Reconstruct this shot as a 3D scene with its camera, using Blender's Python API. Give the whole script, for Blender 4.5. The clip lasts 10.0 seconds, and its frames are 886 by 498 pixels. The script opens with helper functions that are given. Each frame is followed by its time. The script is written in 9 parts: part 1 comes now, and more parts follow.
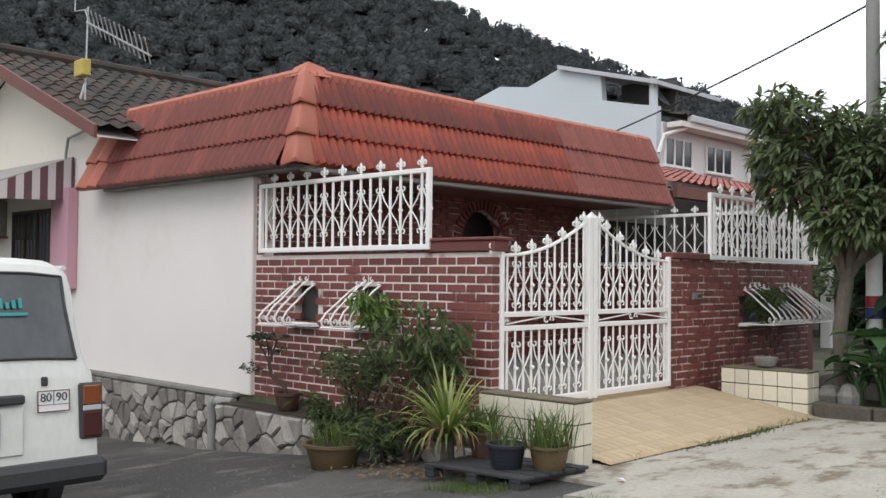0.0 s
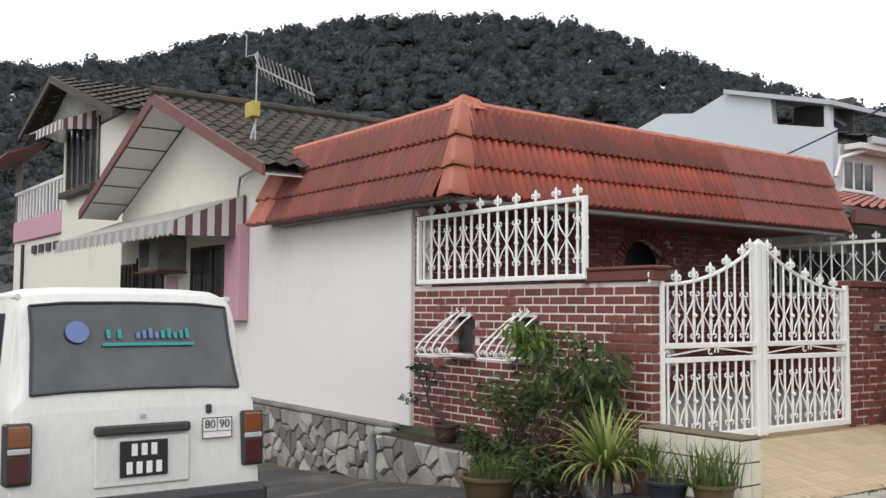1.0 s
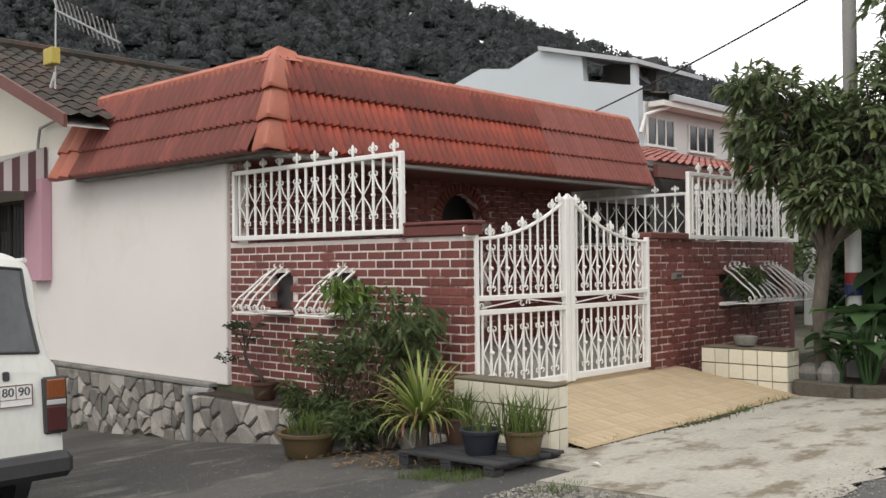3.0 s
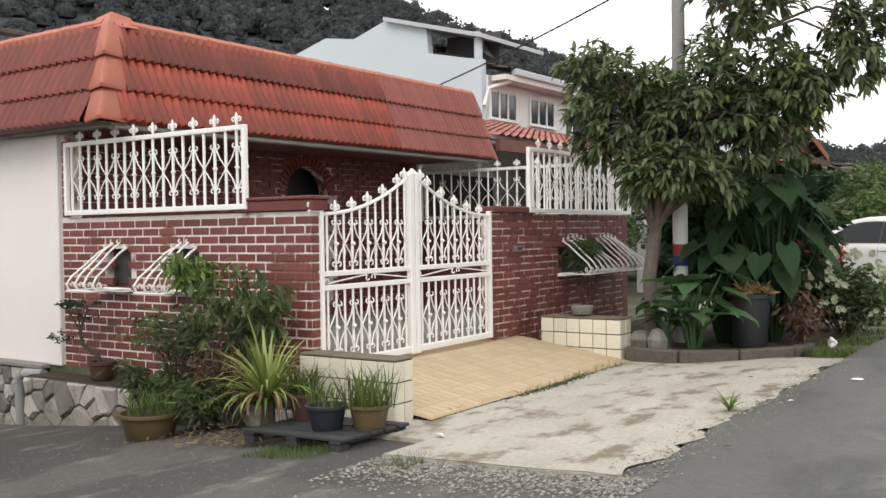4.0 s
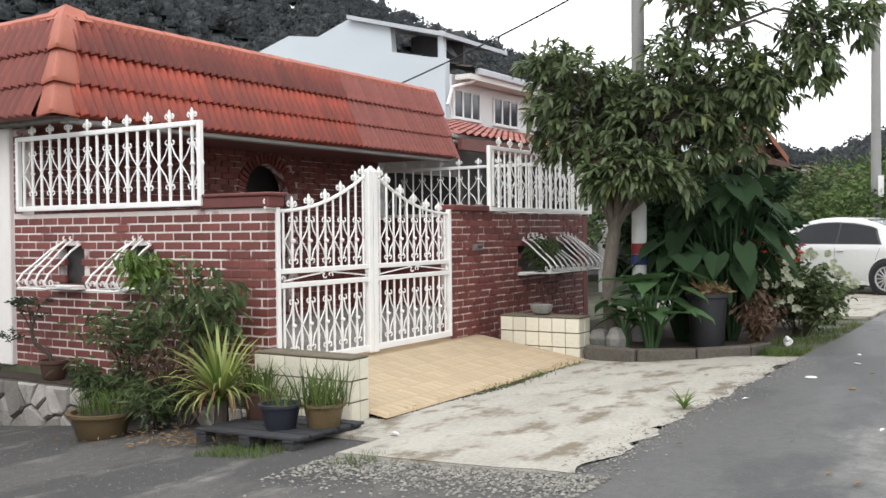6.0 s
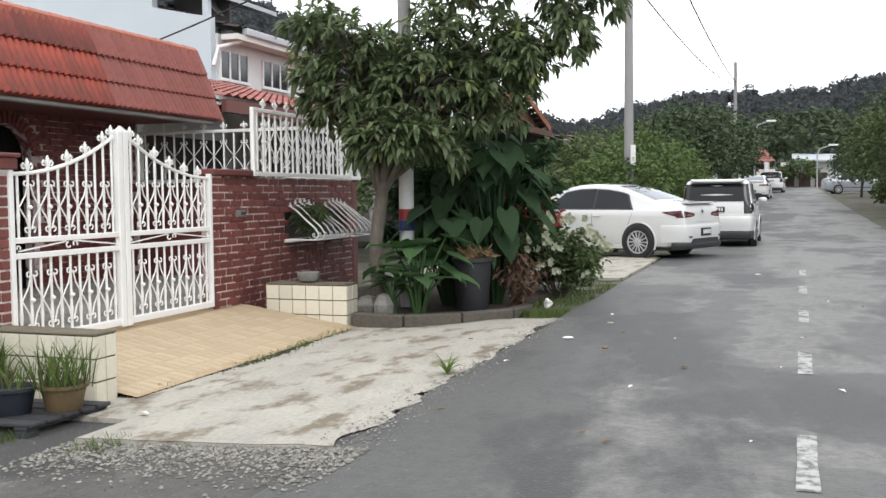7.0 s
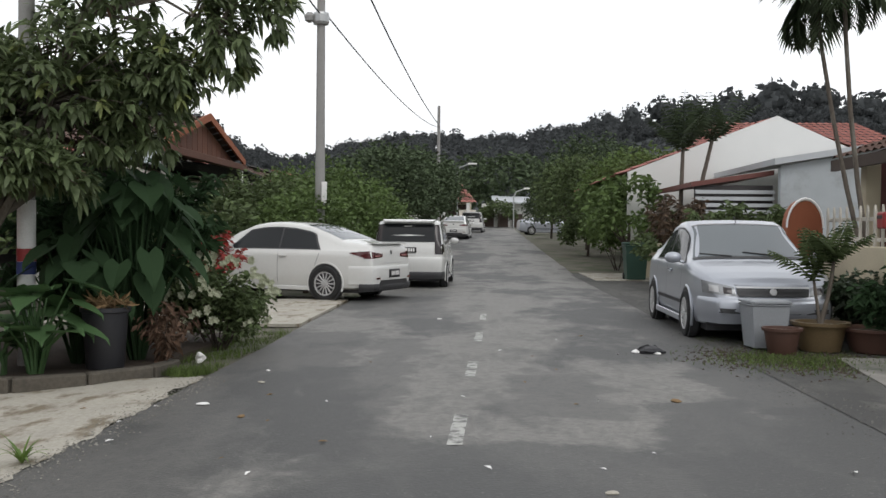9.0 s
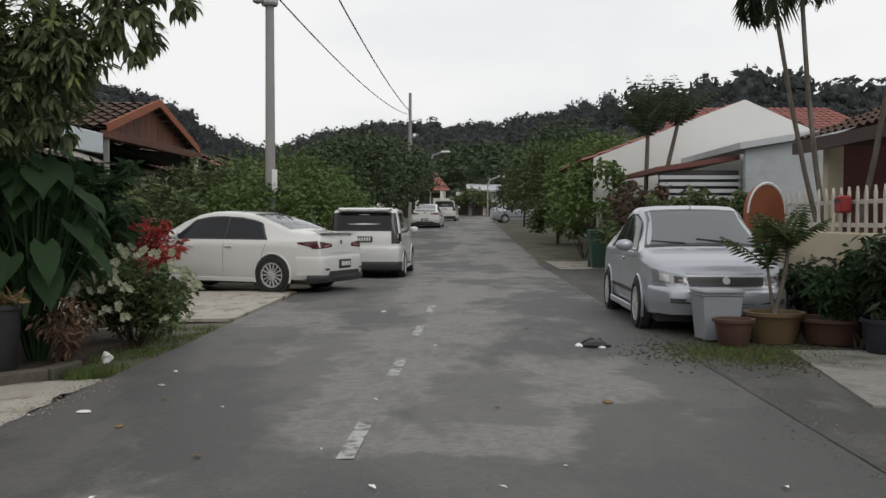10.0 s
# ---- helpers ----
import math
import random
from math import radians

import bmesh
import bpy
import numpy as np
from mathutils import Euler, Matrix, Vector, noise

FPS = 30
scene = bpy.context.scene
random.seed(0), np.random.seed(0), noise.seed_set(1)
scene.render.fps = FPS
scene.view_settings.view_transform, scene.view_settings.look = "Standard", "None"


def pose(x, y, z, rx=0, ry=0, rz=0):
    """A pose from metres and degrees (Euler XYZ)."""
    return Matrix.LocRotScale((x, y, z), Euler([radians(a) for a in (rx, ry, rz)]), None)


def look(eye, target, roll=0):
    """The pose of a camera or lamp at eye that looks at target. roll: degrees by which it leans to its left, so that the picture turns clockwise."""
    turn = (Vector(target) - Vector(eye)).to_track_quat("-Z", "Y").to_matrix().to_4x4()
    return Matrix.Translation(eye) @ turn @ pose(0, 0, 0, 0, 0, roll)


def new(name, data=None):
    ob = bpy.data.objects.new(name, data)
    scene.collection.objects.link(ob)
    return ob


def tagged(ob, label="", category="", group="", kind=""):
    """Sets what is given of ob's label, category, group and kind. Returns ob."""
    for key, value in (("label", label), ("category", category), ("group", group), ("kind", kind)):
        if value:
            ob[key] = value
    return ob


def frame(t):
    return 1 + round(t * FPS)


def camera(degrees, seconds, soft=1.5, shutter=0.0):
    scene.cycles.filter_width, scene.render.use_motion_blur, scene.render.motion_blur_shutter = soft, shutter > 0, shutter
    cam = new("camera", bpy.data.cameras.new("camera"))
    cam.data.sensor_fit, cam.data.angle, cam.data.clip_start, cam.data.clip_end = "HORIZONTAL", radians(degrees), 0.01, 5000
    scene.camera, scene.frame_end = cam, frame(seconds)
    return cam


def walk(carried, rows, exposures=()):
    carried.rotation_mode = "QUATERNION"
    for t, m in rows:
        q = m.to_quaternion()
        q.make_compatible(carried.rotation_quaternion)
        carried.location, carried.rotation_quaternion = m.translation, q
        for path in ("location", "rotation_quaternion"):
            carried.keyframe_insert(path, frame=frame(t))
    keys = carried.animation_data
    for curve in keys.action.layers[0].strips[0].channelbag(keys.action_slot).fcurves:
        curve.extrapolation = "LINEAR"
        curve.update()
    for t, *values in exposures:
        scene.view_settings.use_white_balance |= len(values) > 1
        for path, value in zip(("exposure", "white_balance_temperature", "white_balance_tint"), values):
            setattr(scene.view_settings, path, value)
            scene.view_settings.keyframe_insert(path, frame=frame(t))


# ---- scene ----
cam = camera(49.37, 10.0)
PATH = [
    (0, (1.094, -0.915, 1.268), (-0.298, 0.520, 1.330), 0.52),
    (0.5, (1.111, -0.751, 1.281), (-0.486, 0.448, 1.395), 0.59),
    (1, (1.090, -0.788, 1.246), (-0.524, 0.386, 1.374), 0.37),
    (1.5, (1.126, -0.825, 1.278), (-0.449, 0.403, 1.384), 0.31),
    (2, (1.131, -0.829, 1.271), (-0.398, 0.458, 1.351), 0.22),
    (3.5, (1.108, -0.714, 1.275), (-0.136, 0.852, 1.268), -0.88),
    (4, (1.151, -0.769, 1.319), (0.021, 0.881, 1.281), -0.87),
    (4.5, (1.149, -0.754, 1.298), (0.006, 0.886, 1.253), -0.91),
    (5, (1.123, -0.701, 1.282), (-0.042, 0.924, 1.238), -1.01),
    (6.5, (1.209, -0.695, 1.303), (0.297, 1.084, 1.241), -0.56),
    (7, (1.181, -0.448, 1.281), (0.525, 1.438, 1.169), -0.62),
    (7.5, (1.223, -0.190, 1.273), (0.841, 1.770, 1.156), -0.30),
    (8, (1.256, 0.137, 1.302), (1.105, 2.129, 1.209), 0.26),
    (8.5, (1.391, 0.430, 1.314), (1.321, 2.427, 1.249), 0.54),
    (9, (1.530, 0.730, 1.335), (1.448, 2.728, 1.296), 0.52),
    (9.5, (1.729, 1.036, 1.365), (1.629, 3.034, 1.341), 0.33),
    (10, (2.010, 1.405, 1.326), (1.970, 3.403, 1.264), 0.08),
]
walk(cam, [(t, look(eye, target, roll)) for t, eye, target, roll in PATH], [(0.0, 0.02, 6250, 10), (1.0, 0.08, 6350, 10), (2.0, -0.03, 6600, 10), (3.5, 0.14, 6620, 10), (4.0, 0.28, 6620, 10), (4.5, 0.28, 6620, 10), (5.0, 0.42, 6500, 10), (6.5, 0.42, 6250, 10), (7.5, 0.24, 6250, 10), (8.0, 0.10, 6300, 10), (9.0, -0.28, 6400, 10), (10.0, -0.60, 6550, 10)])

# ---- world, sun and exposure ----
world = bpy.data.worlds.new("overcast_sky")
scene.world = world
world.use_nodes = True
wn, wl = world.node_tree.nodes, world.node_tree.links
wn.clear()
w_out, w_bg = wn.new("ShaderNodeOutputWorld"), wn.new("ShaderNodeBackground")
w_sky = wn.new("ShaderNodeTexSky")
w_sky.sky_type, w_sky.sun_disc = "NISHITA", False
w_sky.sun_elevation, w_sky.sun_rotation = radians(52), radians(200)
w_sky.dust_density, w_sky.air_density = 4.0, 1.0
w_dim = wn.new("ShaderNodeMixRGB")
w_dim.blend_type, w_dim.inputs[0].default_value = "MULTIPLY", 1.0
w_dim.inputs[2].default_value = (0.10, 0.10, 0.10, 1)
w_co, w_map = wn.new("ShaderNodeTexCoord"), wn.new("ShaderNodeMapping")
w_map.inputs["Scale"].default_value = (1.2, 1.2, 3.2)
w_noise = wn.new("ShaderNodeTexNoise")
w_noise.inputs["Scale"].default_value, w_noise.inputs["Detail"].default_value = 1.6, 6.0
w_ramp = wn.new("ShaderNodeValToRGB")
w_ramp.color_ramp.elements[0].position, w_ramp.color_ramp.elements[0].color = 0.34, (0.92, 0.94, 0.97, 1)
w_ramp.color_ramp.elements[1].position, w_ramp.color_ramp.elements[1].color = 0.58, (1.12, 1.12, 1.12, 1)
w_mix = wn.new("ShaderNodeMixRGB")
w_mix.inputs[0].default_value = 0.90
wl.new(w_co.outputs["Generated"], w_map.inputs[0])
wl.new(w_map.outputs[0], w_noise.inputs["Vector"])
wl.new(w_noise.outputs[0], w_ramp.inputs[0])
wl.new(w_sky.outputs[0], w_dim.inputs[1])
wl.new(w_dim.outputs[0], w_mix.inputs[1])
wl.new(w_ramp.outputs[0], w_mix.inputs[2])
wl.new(w_mix.outputs[0], w_bg.inputs[0])
wl.new(w_bg.outputs[0], w_out.inputs[0])
w_bg.inputs[1].default_value = 1.32
sun_data = bpy.data.lights.new("sun", "SUN")
sun_data.energy, sun_data.angle, sun_data.color = 0.9, radians(30), (1.0, 0.97, 0.93)
sun = new("sun", sun_data)
sun.matrix_world = look((6, -12, 20), (-4, 6, 0))


# ---- materials ----
def nodes_of(name):
    m = bpy.data.materials.new(name)
    m.use_nodes = True
    nt = m.node_tree
    return m, nt.nodes, nt.links, nt.nodes["Principled BSDF"]


def surf(name, base, rough=0.7, metal=0.0, var=0.12, scale=6.0, grain=60.0, bump=0.15, stain=None, stain_at=(0.55, 0.75),
         stain_scale=1.2, obj_var=0.0, spec=0.4, island=0.0, stretch=(1, 1, 1), coat=0.0):
    """A plain surface: two scales of colour variation, an optional stain colour, fine relief."""
    m, n, l, b = nodes_of(name)
    co, mp = n.new("ShaderNodeTexCoord"), n.new("ShaderNodeMapping")
    mp.inputs["Scale"].default_value = stretch
    l.new(co.outputs["Object"], mp.inputs[0])
    big, fine = n.new("ShaderNodeTexNoise"), n.new("ShaderNodeTexNoise")
    big.inputs["Scale"].default_value, big.inputs["Detail"].default_value = scale, 5.0
    fine.inputs["Scale"].default_value, fine.inputs["Detail"].default_value = grain, 3.0
    l.new(mp.outputs[0], big.inputs["Vector"])
    l.new(mp.outputs[0], fine.inputs["Vector"])
    add = n.new("ShaderNodeMath")
    add.operation = "ADD"
    l.new(big.outputs[0], add.inputs[0])
    l.new(fine.outputs[0], add.inputs[1])
    rng = n.new("ShaderNodeMapRange")
    rng.inputs["From Min"].default_value, rng.inputs["From Max"].default_value = 0.6, 1.4
    rng.inputs["To Min"].default_value, rng.inputs["To Max"].default_value = 1 - var, 1 + var
    l.new(add.outputs[0], rng.inputs["Value"])
    val = rng.outputs[0]
    for amount, node, out in ((obj_var, "ShaderNodeObjectInfo", "Random"), (island, "ShaderNodeNewGeometry", "Random Per Island")):
        if amount:
            src, r2, mul = n.new(node), n.new("ShaderNodeMapRange"), n.new("ShaderNodeMath")
            r2.inputs["To Min"].default_value, r2.inputs["To Max"].default_value = 1 - amount, 1 + amount
            mul.operation = "MULTIPLY"
            l.new(src.outputs[out], r2.inputs["Value"])
            l.new(r2.outputs[0], mul.inputs[0])
            l.new(val, mul.inputs[1])
            val = mul.outputs[0]
    mul = n.new("ShaderNodeVectorMath")
    mul.operation = "SCALE"
    mul.inputs[0].default_value = base
    l.new(val, mul.inputs["Scale"])
    col = mul.outputs[0]
    if stain:
        sn, ramp, mix = n.new("ShaderNodeTexNoise"), n.new("ShaderNodeMapRange"), n.new("ShaderNodeMixRGB")
        sn.inputs["Scale"].default_value, sn.inputs["Detail"].default_value, sn.inputs["Roughness"].default_value = stain_scale, 8.0, 0.65
        l.new(mp.outputs[0], sn.inputs["Vector"])
        ramp.inputs["From Min"].default_value, ramp.inputs["From Max"].default_value = stain_at
        l.new(sn.outputs[0], ramp.inputs["Value"])
        l.new(ramp.outputs[0], mix.inputs[0])
        l.new(col, mix.inputs[1])
        mix.inputs[2].default_value = (*stain, 1)
        col = mix.outputs[0]
    l.new(col, b.inputs["Base Color"])
    b.inputs["Roughness"].default_value, b.inputs["Metallic"].default_value = rough, metal
    b.inputs["Specular IOR Level"].default_value = spec
    b.inputs["Coat Weight"].default_value = coat
    if bump:
        bp = n.new("ShaderNodeBump")
        bp.inputs["Strength"].default_value, bp.inputs["Distance"].default_value = bump, 0.01
        l.new(add.outputs[0], bp.inputs["Height"])
        l.new(bp.outputs[0], b.inputs["Normal"])
    return m


def leafy(name, base, var=0.35, rough=0.45, spec=0.4, thin=0.25):
    """Foliage: each leaf a little lighter or darker, some light passing through."""
    m, n, l, b = nodes_of(name)
    geo, rng, mul = n.new("ShaderNodeNewGeometry"), n.new("ShaderNodeMapRange"), n.new("ShaderNodeVectorMath")
    rng.inputs["To Min"].default_value, rng.inputs["To Max"].default_value = 1 - var, 1 + var
    mul.operation = "SCALE"
    mul.inputs[0].default_value = base
    l.new(geo.outputs["Random Per Island"], rng.inputs["Value"])
    l.new(rng.outputs[0], mul.inputs["Scale"])
    l.new(mul.outputs[0], b.inputs["Base Color"])
    b.inputs["Roughness"].default_value, b.inputs["Specular IOR Level"].default_value = rough, spec
    if thin:
        tr, mx, out = n.new("ShaderNodeBsdfTranslucent"), n.new("ShaderNodeMixShader"), n["Material Output"]
        mx.inputs[0].default_value = thin
        l.new(mul.outputs[0], tr.inputs[0])
        l.new(b.outputs[0], mx.inputs[1])
        l.new(tr.outputs[0], mx.inputs[2])
        l.new(mx.outputs[0], out.inputs[0])
    return m


def glass(name, tint=(0.02, 0.025, 0.03), rough=0.06, spec=0.6):
    """Tinted vehicle or window glass: dark behind, mirror-like in front."""
    m, n, l, b = nodes_of(name)
    b.inputs["Base Color"].default_value = (*tint, 1)
    b.inputs["Roughness"].default_value, b.inputs["Specular IOR Level"].default_value = rough, spec
    return m


def asphalt(name, base, patch, scale=0.35, lighter=(0.2, 0.2, 0.19), rough=0.75, bands=(), spec=0.35):
    """Worn asphalt: large patches, wear along the lane, aggregate grain and pale grit."""
    m, n, l, b = nodes_of(name)
    co = n.new("ShaderNodeTexCoord")
    mp = n.new("ShaderNodeMapping")
    mp.inputs["Scale"].default_value = (1.0, 0.5, 1.0)
    l.new(co.outputs["Object"], mp.inputs[0])
    def noise_fac(sc, lo, hi, det=6.0, vec=mp.outputs[0], rgh=0.6):
        t, r = n.new("ShaderNodeTexNoise"), n.new("ShaderNodeMapRange")
        t.inputs["Scale"].default_value, t.inputs["Detail"].default_value, t.inputs["Roughness"].default_value = sc, det, rgh
        l.new(vec, t.inputs["Vector"])
        r.inputs["From Min"].default_value, r.inputs["From Max"].default_value = lo, hi
        l.new(t.outputs[0], r.inputs["Value"])
        return r.outputs[0], t.outputs[0]
    def mix(fac, a, c):
        x = n.new("ShaderNodeMixRGB")
        l.new(fac, x.inputs[0])
        for k, v in ((1, a), (2, c)):
            if isinstance(v, tuple):
                x.inputs[k].default_value = (*v, 1)
            else:
                l.new(v, x.inputs[k])
        return x.outputs[0]
    f1, _ = noise_fac(scale, 0.485, 0.545, 8.0, rgh=0.62)
    col = mix(f1, base, patch)
    f2, _ = noise_fac(scale * 3.1, 0.56, 0.72, 8.0)
    col = mix(f2, col, lighter)
    f5, _ = noise_fac(1.7, 0.50, 0.62, 10.0, rgh=0.72)
    f6, _ = noise_fac(13.0, 0.42, 0.66, 8.0, co.outputs["Object"], 0.75)
    for fac_, amount in ((f5, 0.45), (f6, 0.55)):
        sc = n.new("ShaderNodeMath")
        sc.operation = "MULTIPLY"
        l.new(fac_, sc.inputs[0])
        sc.inputs[1].default_value = amount
        col = mix(sc.outputs[0], col, patch)
    if bands:
        # tarred strips and repairs with ragged edges: (axis limits x0, x1, y0, y1), strength
        rag, add_, sub_ = n.new("ShaderNodeTexNoise"), n.new("ShaderNodeVectorMath"), n.new("ShaderNodeVectorMath")
        rag.inputs["Scale"].default_value, rag.inputs["Detail"].default_value, rag.inputs["Roughness"].default_value = 1.1, 7.0, 0.62
        l.new(co.outputs["Object"], rag.inputs["Vector"])
        sub_.operation, add_.operation = "SUBTRACT", "MULTIPLY_ADD"
        sub_.inputs[1].default_value = (0.5, 0.5, 0.5)
        l.new(rag.outputs["Color"], sub_.inputs[0])
        l.new(sub_.outputs[0], add_.inputs[0])
        add_.inputs[1].default_value = (1.5, 2.2, 0.0)
        l.new(co.outputs["Object"], add_.inputs[2])
        sep = n.new("ShaderNodeSeparateXYZ")
        l.new(add_.outputs[0], sep.inputs[0])
        for x0, x1, y0, y1, power in bands:
            fac = None
            for axis, at_, way in ((0, x0, 1), (0, x1, -1), (1, y0, 1), (1, y1, -1)):
                rr = n.new("ShaderNodeMapRange")
                rr.interpolation_type = "SMOOTHSTEP"
                rr.inputs["From Min"].default_value, rr.inputs["From Max"].default_value = at_ - 0.09 * way, at_ + 0.09 * way
                l.new(sep.outputs[axis], rr.inputs["Value"])
                if fac is None:
                    fac = rr.outputs[0]
                else:
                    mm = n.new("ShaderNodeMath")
                    mm.operation = "MULTIPLY"
                    l.new(fac, mm.inputs[0])
                    l.new(rr.outputs[0], mm.inputs[1])
                    fac = mm.outputs[0]
            mm = n.new("ShaderNodeMath")
            mm.operation = "MULTIPLY"
            l.new(fac, mm.inputs[0])
            mm.inputs[1].default_value = power
            col = mix(mm.outputs[0], col, patch)
    f3, g3 = noise_fac(55.0, 0.63, 0.78, 2.0, co.outputs["Object"])
    col = mix(f3, col, tuple(v * 1.05 for v in lighter))
    f4, g4 = noise_fac(110.0, 0.60, 0.74, 2.0, co.outputs["Object"])
    col = mix(f4, col, tuple(v * 0.5 for v in patch))
    l.new(col, b.inputs["Base Color"])
    b.inputs["Roughness"].default_value = rough
    b.inputs["Specular IOR Level"].default_value = spec
    bp = n.new("ShaderNodeBump")
    bp.inputs["Strength"].default_value, bp.inputs["Distance"].default_value = 0.7, 0.008
    l.new(g3, bp.inputs["Height"])
    l.new(bp.outputs[0], b.inputs["Normal"])
    return m


def striped(name, a, c, width, axis=0, rough=0.7):
    """Even stripes across one axis, as on awning canvas."""
    m, n, l, b = nodes_of(name)
    co, sep = n.new("ShaderNodeTexCoord"), n.new("ShaderNodeSeparateXYZ")
    l.new(co.outputs["Object"], sep.inputs[0])
    md, gt, mx = n.new("ShaderNodeMath"), n.new("ShaderNodeMath"), n.new("ShaderNodeMixRGB")
    md.operation, gt.operation = "FLOORED_MODULO", "GREATER_THAN"
    md.inputs[1].default_value, gt.inputs[1].default_value = 2 * width, width
    l.new(sep.outputs[axis], md.inputs[0])
    l.new(md.outputs[0], gt.inputs[0])
    l.new(gt.outputs[0], mx.inputs[0])
    mx.inputs[1].default_value, mx.inputs[2].default_value = (*a, 1), (*c, 1)
    l.new(mx.outputs[0], b.inputs["Base Color"])
    b.inputs["Roughness"].default_value = rough
    return m


M_ROAD = asphalt("road_asphalt", (0.190, 0.183, 0.168), (0.058, 0.058, 0.056), 0.40, (0.215, 0.208, 0.19), 0.62,
                 ((-2.0, 0.15, -60, 13.0, 0.62), (0.5, 3.4, 4.9, 6.7, 0.75), (1.7, 2.6, 7.6, 9.6, 0.55), (3.5, 6.0, -60, 15.0, 0.75), (2.7, 6.0, -60, 8.2, 0.8), (1.2, 2.2, 2.6, 4.2, 0.5), (0.3, 0.9, 6.4, 12.5, 0.55), (-0.6, 0.9, 15.0, 22.0, 0.5)), 0.45)
M_SHOULDER = asphalt("dark_shoulder_asphalt", (0.090, 0.087, 0.080), (0.056, 0.055, 0.052), 0.8, (0.13, 0.125, 0.112), 0.75)
M_LANE = asphalt("lane_asphalt", (0.105, 0.098, 0.09), (0.060, 0.057, 0.055), 0.9, (0.22, 0.205, 0.18), 0.9)
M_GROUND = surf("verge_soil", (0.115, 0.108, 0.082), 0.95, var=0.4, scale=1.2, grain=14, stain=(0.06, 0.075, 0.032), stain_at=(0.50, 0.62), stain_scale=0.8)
M_CONC = surf("apron_concrete", (0.375, 0.352, 0.30), 0.85, var=0.22, scale=2.5, grain=40, stain=(0.18, 0.15, 0.105), stain_at=(0.52, 0.62), stain_scale=3.4, bump=0.4, stretch=(1, 0.55, 1))
M_CONC_OLD = surf("weathered_concrete", (0.22, 0.21, 0.19), 0.9, var=0.25, scale=3, grain=30, stain=(0.06, 0.065, 0.05), stain_at=(0.5, 0.7), bump=0.4)
M_BRICK = surf("painted_red_brick", (0.152, 0.047, 0.038), 0.55, var=0.28, scale=9, grain=70, obj_var=0.22, bump=0.35, stain=(0.07, 0.025, 0.025), stain_at=(0.58, 0.8), stain_scale=3)
# the red brick again, its colour lifted to brighten the dim porch
M_BRICK_IN = surf("porch_brick_lightened", (0.165, 0.046, 0.038), 0.6, var=0.28, scale=9, grain=70, island=0.22, bump=0.35)
M_MORTAR = surf("white_painted_joint", (0.66, 0.60, 0.56), 0.8, var=0.14, scale=5, grain=60, stain=(0.20, 0.09, 0.08), stain_at=(0.54, 0.66), stain_scale=2.6, bump=0.2)
M_MORTAR_OLD = surf("worn_joint", (0.52, 0.42, 0.39), 0.8, var=0.2, scale=5, grain=60, stain=(0.15, 0.05, 0.045), stain_at=(0.46, 0.54), stain_scale=4.5, bump=0.2)
M_COPING = surf("maroon_coping", (0.135, 0.042, 0.036), 0.55, var=0.2, scale=5, grain=50)
M_WHITEWALL = surf("cream_white_render", (0.73, 0.69, 0.66), 0.85, var=0.035, scale=1.4, grain=90, bump=0.08, stain=(0.62, 0.57, 0.52), stain_at=(0.55, 0.8), stain_scale=0.7)
M_GABLE = surf("ivory_render", (0.70, 0.66, 0.58), 0.85, var=0.04, scale=1.4, grain=90, bump=0.08, stain=(0.55, 0.50, 0.43), stain_at=(0.58, 0.8), stain_scale=0.8)
M_PINK = surf("mauve_paint", (0.52, 0.30, 0.36), 0.8, var=0.06, scale=2, grain=60, bump=0.1)
M_BLUEWALL = surf("pale_blue_render", (0.55, 0.60, 0.63), 0.85, var=0.04, scale=1, grain=60, bump=0.1)
M_GREYWALL = surf("grey_blue_old_render", (0.40, 0.43, 0.45), 0.85, var=0.12, scale=1.5, grain=60, bump=0.1, stain=(0.26, 0.27, 0.27), stain_at=(0.5, 0.75), stain_scale=1.2)
M_PICKET = surf("cream_picket_paint", (0.47, 0.44, 0.38), 0.7, var=0.12, scale=4, obj_var=0.12)
M_WHITE2 = surf("white_render", (0.68, 0.68, 0.66), 0.85, var=0.06, scale=1, grain=60, bump=0.1)
M_STONE = surf("rubble_stone", (0.27, 0.25, 0.225), 0.9, var=0.25, scale=7, grain=50, obj_var=0.5, bump=0.6, stain=(0.12, 0.11, 0.10), stain_at=(0.55, 0.75), stain_scale=4)
M_STONE_JOINT = surf("dark_stone_joint", (0.085, 0.08, 0.075), 0.95, var=0.3, scale=8, grain=40, bump=0.5)
M_TILE = surf("cream_glazed_tile", (0.62, 0.58, 0.47), 0.3, var=0.08, scale=4, grain=30, obj_var=0.08, bump=0.05, stain=(0.32, 0.30, 0.2), stain_at=(0.55, 0.8), stain_scale=3)
M_TILE_JOINT = surf("dark_tile_joint", (0.13, 0.11, 0.075), 0.9, var=0.3, scale=6, grain=40)
M_PAVER = surf("tan_paving", (0.46, 0.36, 0.235), 0.8, var=0.09, scale=5, grain=50, obj_var=0.07, bump=0.15, stain=(0.27, 0.20, 0.125), stain_at=(0.48, 0.75), stain_scale=1.6)
M_PAVER_JOINT = surf("tan_joint", (0.40, 0.30, 0.18), 0.9, var=0.15, scale=6, grain=40)
M_IRON = surf("white_painted_iron", (0.80, 0.79, 0.76), 0.42, var=0.05, scale=5, grain=60, bump=0.08, stain=(0.60, 0.54, 0.45), stain_at=(0.66, 0.82), stain_scale=9)
